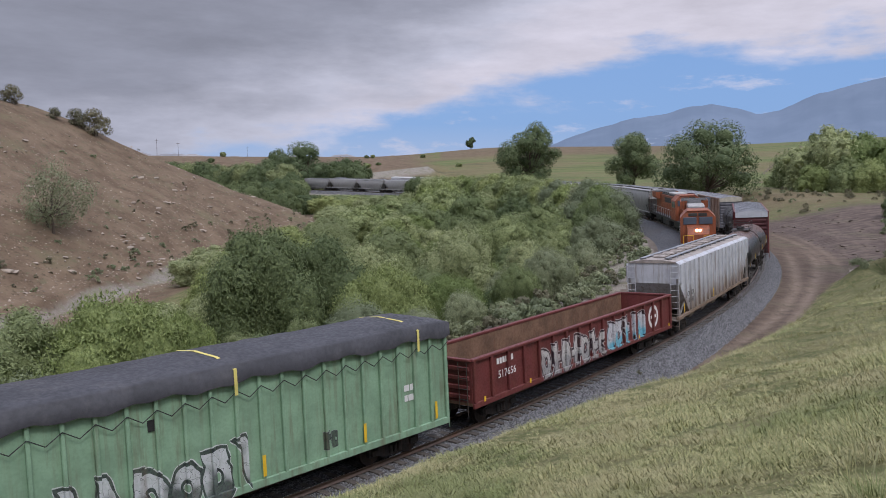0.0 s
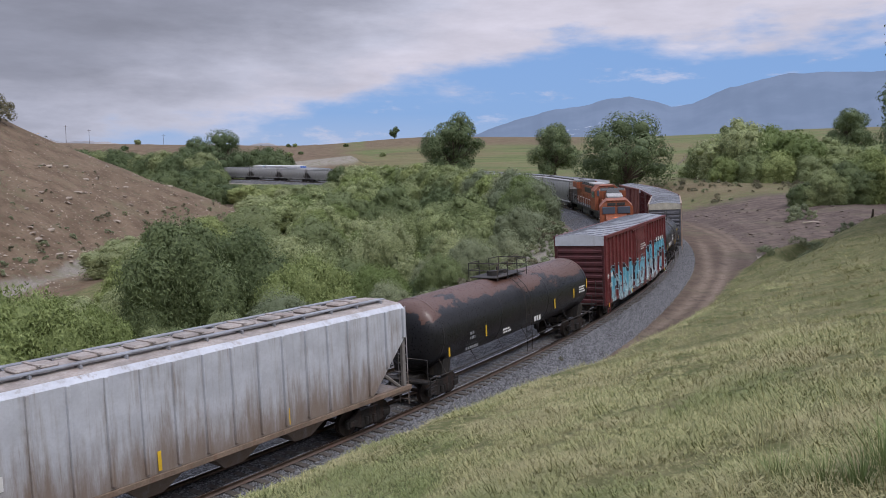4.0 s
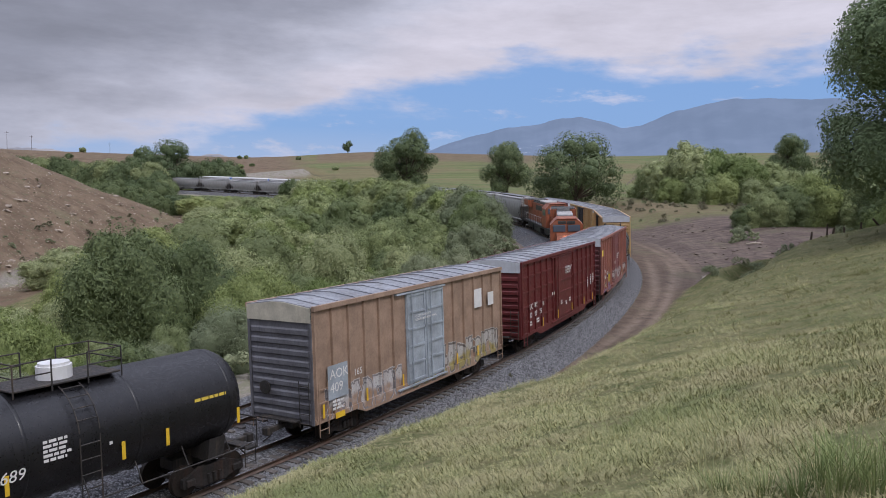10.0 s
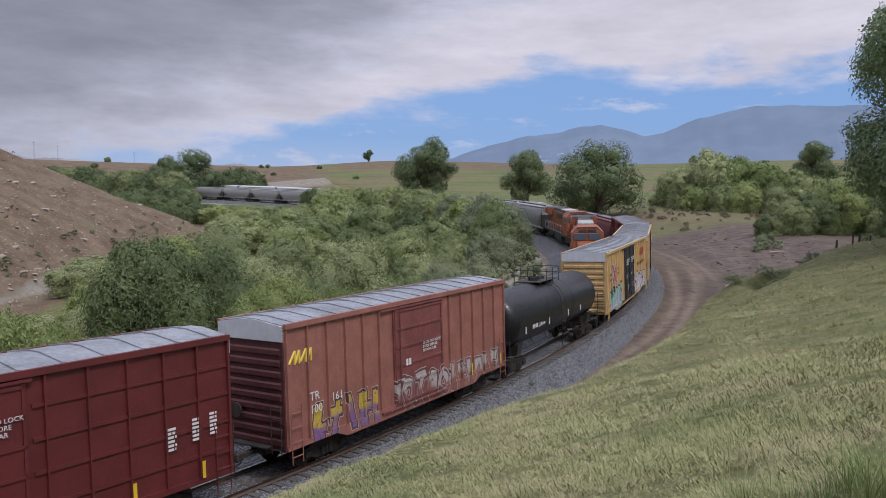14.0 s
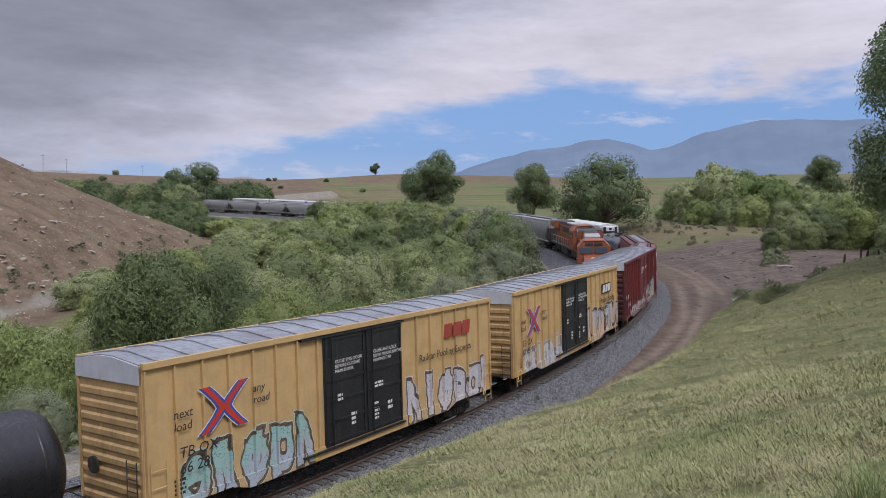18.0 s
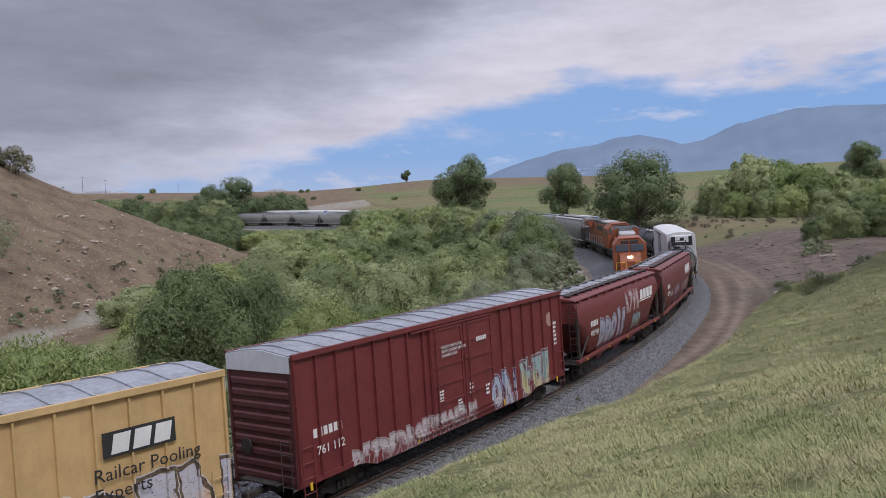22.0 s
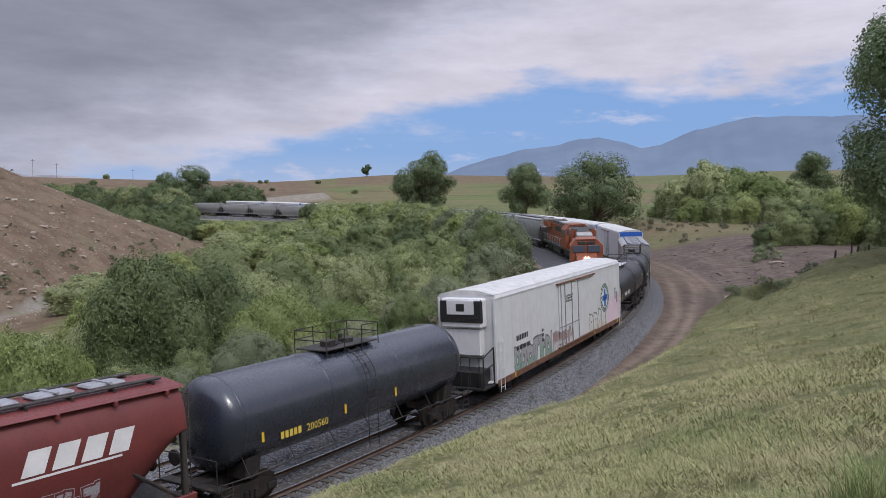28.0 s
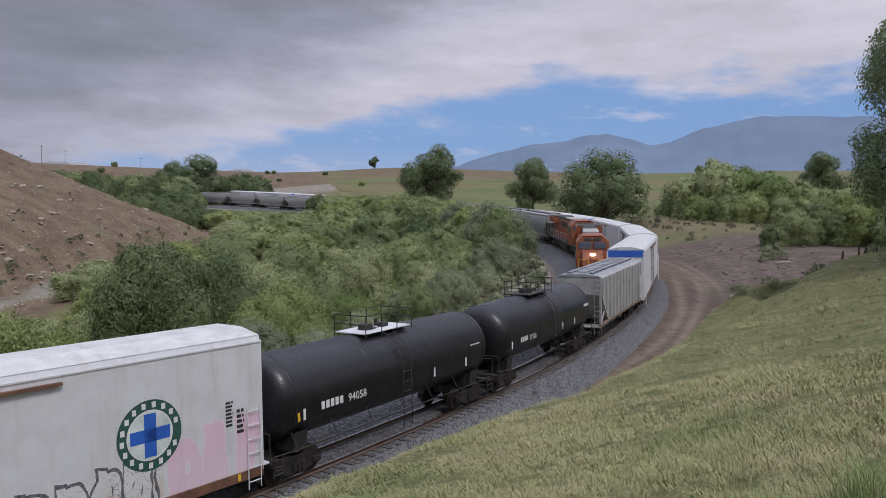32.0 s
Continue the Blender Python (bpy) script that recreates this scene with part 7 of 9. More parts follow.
def locomotive(label):
    """Front at -x."""
    e = tagged(new("locomotive"), label, "locomotive", "locomotives of the standing train")
    O, D = M["loco_orange"], M["loco_dark"]
    bm = bmesh.new()
    soft_box(bm, -11.0, 11.0, -1.5, 1.5, 1.25, 1.55, 0.03)
    part("deck", bm, D, e)
    bm = bmesh.new()
    loft(bm, [[(-10.2, -0.95, 1.55), (-10.2, 0.95, 1.55), (-10.15, 0.95, 2.55), (-10.15, -0.95, 2.55)], [(-9.9, -0.98, 1.55), (-9.9, 0.98, 1.55), (-9.75, 0.98, 3.12), (-9.75, -0.98, 3.12)], [(-8.1, -1.0, 1.55), (-8.1, 1.0, 1.55), (-8.1, 1.0, 3.3), (-8.1, -1.0, 3.3)]])
    bmesh.ops.recalc_face_normals(bm, faces=bm.faces[:])
    nose = part("nose", bm, O, e, "orange short hood")
    bm = bmesh.new()
    soft_box(bm, -10.22, -10.18, -0.38, 0.02, 1.6, 2.5, 0.01)
    part("nose_door", bm, O, nose)
    bm = bmesh.new()
    loft(bm, [[(-8.5, -1.6, 1.55), (-8.5, 1.6, 1.55), (-8.4, 1.6, 4.0), (-8.3, 1.05, 4.55), (-8.3, -1.05, 4.55), (-8.4, -1.6, 4.0)], [(-5.5, -1.6, 1.55), (-5.5, 1.6, 1.55), (-5.5, 1.6, 4.0), (-5.5, 1.05, 4.6), (-5.5, -1.05, 4.6), (-5.5, -1.6, 4.0)]])
    bmesh.ops.recalc_face_normals(bm, faces=bm.faces[:])
    cab = part("cab", bm, O, e, "orange driver's cab")
    for y0, y1 in ((-1.32, -0.12), (0.12, 1.32)):
        bm = bmesh.new()
        soft_box(bm, -8.5, -8.36, y0, y1, 3.34, 4.02, 0.03)
        part("windscreen", bm, M["cab_glass"], cab, "dark windscreen pane")
        bm = bmesh.new()
        soft_box(bm, -8.42, -8.26, y0 * 0.62 - 0.02, y1 * 0.62 + 0.02, 4.12, 4.4, 0.02)
        part("number_board", bm, D, cab)
    for sy in (-1, 1):
        bm = bmesh.new()
        for a, b in ((-8.1, -7.2), (-7.0, -6.1)):
            soft_box(bm, a, b, *sorted((sy * 1.59, sy * 1.615)), 3.1, 3.85, 0.01)
        part("side_window", bm, M["cab_glass"], cab)
    bm = bmesh.new()
    soft_box(bm, -8.4, -5.4, -1.0, 1.0, 4.56, 4.66, 0.04)
    part("cab_roof", bm, M["loco_orange"], cab)
    for y in (-0.13, 0.13):
        bm = bmesh.new()
        tube(bm, (-9.99, y, 2.92), (-9.8, y, 2.92), 0.12, 14)
        part("headlight", bm, M["lamp_glow"], e, "lit yellow-white headlight")
    for y in (-0.95, 0.95):
        bm = bmesh.new()
        tube(bm, (-11.1, y, 1.62), (-10.98, y, 1.62), 0.1, 12)
        part("ditch_light", bm, M["lamp_glow"], e, "lit ditch light")
    bm = bmesh.new()
    soft_box(bm, -5.5, 6.6, -0.85, 0.85, 1.55, 4.25, 0.06)
    part("long_hood", bm, O, e, "orange engine hood")
    bm = bmesh.new()
    soft_box(bm, -5.4, 6.5, -0.8, 0.8, 4.25, 4.42, 0.05)
    for x in np.linspace(-4.6, 5.6, 7):
        soft_box(bm, x - 0.55, x + 0.55, -0.72, 0.72, 4.4, 4.62, 0.04)
    part("hood_top", bm, D, e, "black roof equipment")
    for i in range(6):
        bm = bmesh.new()
        tube(bm, (-3.6 + i * 0.75, -0.8, 4.6), (-3.6 + i * 0.75, 0.8, 4.6), 0.12, 8)
        part("brake_grid", bm, M["loco_grey"], e)
    bm = bmesh.new()
    prism(bm, [(-0.85, 1.55), (0.85, 1.55), (0.85, 3.4), (1.5, 3.75), (1.5, 4.5), (-1.5, 4.5), (-1.5, 3.75), (-0.85, 3.4)], 6.6, 10.4)
    part("radiator", bm, O, e, "flared orange radiator end")
    bm = bmesh.new()
    for i in range(4):
        soft_box(bm, 6.8 + i * 0.9, 7.5 + i * 0.9, -1.4, 1.4, 4.5, 4.6, 0.03)
    part("radiator_grille", bm, D, e)
    for sy in (-1, 1):
        bm = bmesh.new()
        for x in np.linspace(-4.8, 10.2, 11):
            tube(bm, (x, sy * 1.45, 1.55), (x, sy * 1.45, 2.6), 0.02, 6)
        tube(bm, (-5.4, sy * 1.45, 2.6), (10.6, sy * 1.45, 2.6), 0.02, 6)
        part("hand_rail", bm, M["white_paint"], e)
        for i in range(14):
            bm = bmesh.new()
            x = -4.9 + i * 0.8
            soft_box(bm, x, x + 0.7, *sorted((sy * 0.845, sy * 0.875)), 1.75, 3.1, 0.01)
            part("hood_door", bm, O, e)
        bm = bmesh.new()
        soft_box(bm, -4.5, 3.5, *sorted((sy * 0.845, sy * 0.88)), 3.3, 3.95, 0.02)
        part("side_stripe", bm, D, e)
        bm = bmesh.new()
        for i in range(4):
            box(bm, -10.8 + 0.12 * i, -10.25, *sorted((sy * 1.05, sy * 1.5)), 0.35 + 0.3 * i, 0.39 + 0.3 * i)
        part("steps", bm, M["white_paint"], e)
    bm = bmesh.new()
    pipe(bm, [(-10.9, -1.35, 1.55), (-10.9, -1.35, 2.55), (-10.9, -0.45, 2.55), (-10.9, -0.45, 1.55)], 0.025)
    pipe(bm, [(-10.9, 1.35, 1.55), (-10.9, 1.35, 2.55), (-10.9, 0.45, 2.55), (-10.9, 0.45, 1.55)], 0.025)
    part("front_rail", bm, M["yellow_mark"], e)
    bm = bmesh.new()
    loft(bm, [[(-11.05, -1.4, 0.25), (-11.05, 1.4, 0.25), (-11.0, 1.45, 1.5), (-11.0, -1.45, 1.5)], [(-10.6, -1.4, 0.25), (-10.6, 1.4, 0.25), (-10.6, 1.45, 1.5), (-10.6, -1.45, 1.5)]])
    bmesh.ops.recalc_face_normals(bm, faces=bm.faces[:])
    part("plough", bm, D, e)
    bm = bmesh.new()
    soft_box(bm, -2.8, 2.8, -1.35, 1.35, 0.4, 1.25, 0.15)
    part("fuel_tank", bm, D, e)
    for x in (-7.0, 7.0):
        bm = bmesh.new()
        for sy in (-1, 1):
            soft_box(bm, x - 2.3, x + 2.3, *sorted((sy * 0.95, sy * 1.15)), 0.55, 1.1, 0.05)
        soft_box(bm, x - 1.9, x + 1.9, -0.9, 0.9, 0.6, 1.2, 0.05)
        t = part("truck", bm, D, e, "three-axle truck")
        for q in (-1.85, 0, 1.85):
            hung("wheelset", cached("wheelset", wheelset_mesh, M["wheel_iron"]), t, x + q)
    add_couplers(e, 11.0)
    return e


loco = locomotive("orange and black diesel locomotive with lit headlights, standing")
a_in = float(np.interp(49.0, IN_S, IN_A)) + 11.0
loco.matrix_basis = inner_pose(a_in, 7.0)
loco2 = copy_thing(loco, inner_pose(a_in + 23.0, 7.0))
for ch in list(loco2.children):
    if ch.name.startswith(("headlight", "ditch_light")):
        bpy.data.objects.remove(ch)
tagged(loco2, "orange and black diesel locomotive coupled behind the first")
grey = covered_hopper("pale grey covered hopper car of the standing train", 16.0, M["hopper_grey"], M["hopper_roof_grey"])
tagged(grey, group="cars of the standing train")
a_car = a_in + 23.0 + 11.5 + 9.0
grey.matrix_basis = inner_pose(a_car, 6.2)
for i in range(17):
    a_car += 17.4
    copy_thing(grey, inner_pose(a_car, 6.2))
# ---------- plants ----------


def leaf_mesh(name, centres, radii, count, size, material, seed, long=1.8, up=0.0, core=0.0, tight=0.3, flat=0.9):
    """Small leaves on the open skins of rounded heads, none where one head lies inside another; up: how much they point upwards."""
    r = np.random.RandomState(seed)
    centres, radii = np.asarray(centres, float), np.asarray(radii, float)
    pos, d, got = [], [], 0
    while got < count:
        pick = r.choice(len(centres), count, p=(radii ** 2) / (radii ** 2).sum())
        v = r.normal(size=(count, 3))
        v /= np.linalg.norm(v, axis=1)[:, None]
        p = centres[pick] + v * (radii[pick] * (1 + tight * (r.rand(count) ** 1.6 - 0.45)))[:, None] * np.array([1, 1, flat])
        p32, c32 = p.astype(np.float32), centres.astype(np.float32)
        gap = (p32 ** 2).sum(1)[:, None] - 2 * (p32 @ c32.T) + ((c32 ** 2).sum(1) - (0.8 * radii) ** 2)[None]
        free = gap.min(1) > 0
        free &= p[:, 2] > 0.02
        pos.append(p[free])
        d.append(v[free])
        got += int(free.sum())
    pos, d = np.concatenate(pos)[:count], np.concatenate(d)[:count]
    nrm = d + r.normal(size=(count, 3)) * 0.3
    nrm[:, 2] += 0.2
    nrm /= np.linalg.norm(nrm, axis=1)[:, None]
    a = np.cross(nrm, r.normal(size=(count, 3)))
    a[:, 2] += up
    a /= np.linalg.norm(a, axis=1)[:, None]
    b = np.cross(nrm, a)
    b /= np.linalg.norm(b, axis=1)[:, None] + 1e-6
    sz = size * (0.6 + 0.8 * r.rand(count))[:, None]
    verts = np.stack([pos - a * sz * long / 2 - b * sz * 0.42, pos - a * sz * long * 0.2 + b * sz * 0.5, pos + a * sz * long / 2], 1).reshape(-1, 3)
    faces = np.arange(count * 3).reshape(-1, 3)
    if core:
        # the leafy mass inside each head
        ico = bmesh.new()
        bmesh.ops.create_icosphere(ico, subdivisions=2, radius=1.0)
        iv, jf = np.array([v.co[:] for v in ico.verts]), np.array([[v.index for v in f.verts] for f in ico.faces])
        ico.free()
        vs, fs, base = [verts], [faces], len(verts)
        for c, q in zip(centres, radii):
            vs.append(c + iv * q * core * r.uniform(0.86, 1.04, (len(iv), 1)) * np.array([1, 1, flat]))
            fs.append(jf + base)
            base += len(iv)
        verts, faces = np.concatenate(vs), np.concatenate(fs)
    return raw_mesh(name, verts, faces, material)


def limb(bm, a, b, r0, r1, rnd, seg=6, bends=3):
    a, b = Vector(a), Vector(b)
    pts = [a.lerp(b, i / bends) + Vector((rnd.uniform(-1, 1), rnd.uniform(-1, 1), rnd.uniform(-0.4, 0.4))) * (b - a).length * 0.05 * (0 < i < bends) for i in range(bends + 1)]
    for i in range(bends):
        tube(bm, pts[i], pts[i + 1], r0 + (r1 - r0) * i / bends, seg, r0 + (r1 - r0) * (i + 1) / bends, caps=False)


def plant_meshes(kind, seed, height, width, leaves, size, leaf, stems=1, trunk=0.2, bare=0.2, clumps=26, long=1.8, droop=0.0, core=0.0, dome=False):
    rnd = random.Random(seed)
    cs, rs = [], []
    bm = bmesh.new()
    bases = [Vector((rnd.uniform(-1, 1) * width * 0.12 * (stems > 1), rnd.uniform(-1, 1) * width * 0.12 * (stems > 1), -0.4)) for _ in range(stems)]
    fork = []
    for b in bases:
        f = Vector((b.x * 1.6, b.y * 1.6, height * (bare + 0.12)))
        limb(bm, b, f, trunk, trunk * 0.7, rnd, 6, 2)
        fork.append(f)
    for i in range(clumps):
        a = rnd.uniform(0, 6.28)
        u = rnd.random()
        z = height * (bare + (1 - bare) * (0.10 + 0.82 * u))
        prof = math.sin(math.pi * min(1, (u * 0.8 + 0.18))) ** 0.7
        q = width / 2 * prof * math.sqrt(rnd.random()) * 0.92
        c = Vector((math.cos(a) * q, math.sin(a) * q, z))
        size_k = rnd.choice((0.08, 0.1, 0.12, 0.15, 0.19))
        if dome:
            # a rounded mound down to the ground, its clumps near the skin
            up = rnd.random() ** 0.75
            out = math.sqrt(1 - (up * 0.96) ** 2) * rnd.uniform(0.84, 1.0)
            c = Vector((math.cos(a) * out * width * 0.41, math.sin(a) * out * width * 0.41, height * (0.1 + 0.76 * up * rnd.uniform(0.92, 1.04))))
            size_k = rnd.uniform(0.07, 0.14)
        cs.append(c)
        rs.append(width * size_k)
        f = rnd.choice(fork)
        limb(bm, f, c, trunk * 0.38, trunk * 0.08, rnd, 4, 2)
    return mesh_of(kind + "_trunk", bm, M["bark"]), leaf_mesh(kind + "_crown", cs, rs, leaves, size, leaf, seed, long, droop, core, 0.36 if core else 1.0)


def plant(name, meshes, x, y, scale, turn, label, category, group="", sink=0.15, squash=1.0, z=None):
    if name in ("dry_brush", "gully_weed", "sagebrush", "low_bush"):
        e = new(name, meshes[1])
        meshes = ()
    else:
        e = new(name)
    zz = ground_z(x, y) if z is None else z
    e.matrix_basis = pose(x, y, zz - sink, 0, 0, turn) @ Matrix.Diagonal((scale, scale, scale * squash, 1))
    for n, me in zip(("trunk", "crown"), meshes):
        ob = new(n, me)
        ob.parent = e
    return tagged(e, label, category, group)


def willow_meshes(kind, seed, leaf, leaves, size, up):
    """A willow 6 m tall and 8 m wide: a few broad rounded heads, each with smaller ones on its skin."""
    rnd = random.Random(seed)
    bm, cs, rs = bmesh.new(), [], []
    heads = rnd.choice((4, 5, 5, 6))
    for i in range(heads):
        a = 6.283 * (i + rnd.uniform(-0.3, 0.3)) / (heads - 1)
        out = 0.0 if i == heads - 1 else rnd.uniform(1.5, 2.3)
        big = 2.1 if not out else rnd.uniform(1.35, 1.95)
        top = Vector((math.cos(a) * out, math.sin(a) * out, 5.85 - big if not out else rnd.uniform(1.6, 3.7)))
        limb(bm, (top.x * 0.25, top.y * 0.25, -0.4), top, 0.11, 0.04, rnd, 5, 3)
        cs.append(top)
        rs.append(big)
        for q in range(13):
            v = Vector((rnd.gauss(0, 1), rnd.gauss(0, 1), rnd.gauss(0.35, 1))).normalized()
            cs.append(top + v * big * rnd.uniform(0.72, 0.92))
            rs.append(big * rnd.uniform(0.2, 0.36))
            limb(bm, top, cs[-1], 0.04, 0.012, rnd, 4, 2)
        # the skirt down to the ground
        cs.append(Vector((top.x * 1.05, top.y * 1.05, max(0.6, top.z - big * 0.95))))
        rs.append(big * 0.9)
    return mesh_of(kind + "_trunk", bm, M["bark"]), leaf_mesh(kind + "_crown", cs, rs, leaves, size, leaf, seed, 2.2, up, 0.8, 0.42, 1.0)


WKIND = ("leaf_willow", "leaf_willow", "leaf_bright", "leaf_dark", "leaf_willow", "leaf_bright", "leaf_sage")
NEARWILLOW = [willow_meshes("near_willow", 110 + i, M[m], 28000, 0.082, 1.0 if m == "leaf_bright" else 0.2) for i, m in enumerate(WKIND)]
WILLOW = [willow_meshes("willow", 10 + i, M[m], 13000, 0.11, 0.8 if m == "leaf_bright" else 0.2) for i, m in enumerate(WKIND)]
FARWILLOW = [willow_meshes("far_willow", 30 + i, M[m], 6200, 0.155, 0.3) for i, m in enumerate(WKIND)]


def willow_for(dist):
    return FARWILLOW if dist > 120 else WILLOW if dist > 72 else NEARWILLOW


SAGE = [plant_meshes("sage", 40 + i, 1.3, 1.8, 460, 0.12, M[m], 3, 0.03, 0.05, 9, 2.0, 0.0, 0.0, True) for i, m in enumerate(("leaf_sage", "leaf_sage", "leaf_dry"))]
OAK = [plant_meshes("oak", 60 + i, 14, wd, 15000, 0.24, M["leaf_oak"], 1, 0.5, bare, 40, 1.7, 0.0, 0.5) for i, (wd, bare) in enumerate(((12, 0.16), (11.5, 0.12), (16, 0.1)))]
BIG = plant_meshes("big_oak", 70, 21, 18, 62000, 0.2, M["leaf_oak_bank"], 1, 0.75, 0.12, 80, 1.5, 0.0, 0.55)
SPARSE = plant_meshes("sparse_oak", 75, 9, 9, 7500, 0.15, M["leaf_sage"], 2, 0.2, 0.15, 34, 1.8, 0.0, 0.0)
HILLBUSH = plant_meshes("hill_bush", 77, 3.6, 5.2, 3000, 0.13, M["leaf_dry"], 5, 0.08, 0.02, 26, 1.8, 0.0, 0.4)


def at_bearing(az, dist):
    return dist * math.sin(radians(az)), dist * math.cos(radians(az))


def put_plant(name, meshes, az, dist, scale, label, category, group="", squash=1.0, turn=0, sink=0.15):
    x, y = at_bearing(az, dist)
    return plant(name, meshes, x, y, scale, turn, label, category, group, sink, squash)


def put_tree(meshes, az, dist, top, tall, label, group="", turn=0, name="oak_tree", sink=0.15):
    """A tree whose crown reaches the elevation top, in degrees, as seen from the bank; tall: height of its mesh."""
    x, y = at_bearing(az, dist)
    z = ground_z(x, y)
    sc = (EYE + dist * math.tan(radians(top)) - z + sink) / tall
    return plant(name, meshes, x, y, sc, turn, label, "tree" if "tree" in name else "bush", group, sink)


put_tree(OAK[0], 6.5, 258, 4.3, 14, "tall dense oak tree at the edge of the field", "field oaks")
put_tree(OAK[1], 13.9, 222, 3.5, 14, "rounded oak tree at the edge of the field", "field oaks", 40)
put_tree(OAK[2], 19.0, 180, 3.7, 13.6, "broad spreading oak tree behind the line", "field oaks", 100)
put_tree(BIG, 41.4, 76, 14.2, 20.5, "large dark green oak tree on the bank", "", 20)
put_tree(OAK[1], 33.3, 330, 4.1, 14, "small oak tree on the skyline", "skyline trees", 200)
put_tree(OAK[0], 2.1, 560, 3.35, 14, "lone oak tree on the skyline", "skyline trees", 70)
put_tree(OAK[2], -10.1, 330, 2.65, 13.6, "oak tree beyond the standing cars", "far trees", 10)
put_tree(OAK[0], -12.1, 345, 2.45, 14, "small oak tree beyond the standing cars", "far trees", 130)
for az, dist, top in ((25.6, 520, 3.25), (26.6, 540, 3.05), (27.3, 530, 2.95), (29.0, 545, 2.95), (30.2, 520, 2.95), (-6.4, 330, 1.7), (-7.4, 335, 1.85), (-8.4, 330, 1.6)):
    put_tree(FARWILLOW[3], az, dist, top, 6.0, "small dark bushy tree on the horizon", "far trees", az * 50, "bushy_tree")
rnd = random.Random(55)
for i in range(34):
    az = rnd.uniform(-24, 3) if i < 26 else rnd.uniform(3, 34)
    put_plant("field_bush", FARWILLOW[rnd.choice((3, 0, 4))], az, rnd.uniform(300, 560), rnd.uniform(0.25, 0.7), "small dark bush in the far dry field", "bush", "far field bushes", rnd.uniform(0.6, 0.9), rnd.uniform(0, 360))
put_plant("bare_tree", SPARSE, -26.9, 112, 0.98, "thin grey-green tree at the foot of the hill", "tree")
for az, dist, sc in ((-24.2, 172, 1.35), (-25.3, 172, 0.9), (-26.6, 170, 0.6), (-29.0, 168, 0.9), (-30.6, 160, 1.0)):
    put_plant("hill_bush", HILLBUSH, az, dist, sc, "dry grey-brown bush on the hilltop", "bush", "hilltop bushes", turn=az * 40)

# willows that fill the creek bottom; the line beyond shows between them
WNAME = {2: "bright green willow bush beside the creek", 5: "bright green willow bush beside the creek", 3: "dark green willow bush beside the creek", 6: "pale sage-green willow bush beside the track"}
SKY_AZ = [-34, -19, -11.2, -10.2, -2.8, -1.6, 5.2, 6.4, 9, 12, 14, 15.2, 17.5, 24]
SKY_EL = [1.9, 1.75, 1.5, -0.75, -0.8, 0.75, 0.7, 0.1, -0.25, -0.4, -0.75, -1.5, -3.0, -5]
rnd = random.Random(21)
spots = []


def mound(az, dist, top, wide, i):
    x, y = at_bearing(az, dist)
    tall = EYE + dist * math.tan(radians(top)) - ground_z(x, y)
    spots.append((x, y, 3.5 * wide))
    plant("willow_bush", willow_for(dist)[i], x, y, wide, az * 57 % 360, WNAME.get(i, "grey-green willow bush beside the creek"), "bush", "creek willows", 0.3, tall / 6.0 / wide)


# the mounds that stand out
for row in ((12.3, 100, -2.6, 1.1, 6), (-13.2, 60, -3.0, 1.35, 3), (-9.2, 64, -3.7, 1.25, 3), (-4.3, 58, -5.9, 1.15, 2), (-23.6, 46, -7.3, 1.25, 5), (-29.5, 47, -8.0, 1.25, 0), (-19.2, 47, -8.8, 0.8, 2), (1.4, 80, -3.2, 1.3, 0),
            (4.8, 102, -2.4, 1.35, 4), (-1.9, 150, -1.3, 1.6, 0), (-3.8, 126, -2.0, 1.5, 1), (-7.8, 185, -1.5, 1.8, 0), (-15.2, 45, -11.4, 0.5, 2), (11.3, 138, -0.3, 1.5, 2), (7.4, 122, -1.4, 1.45, 4), (0.6, 60, -6.6, 0.95, 5)):
    mound(*row)
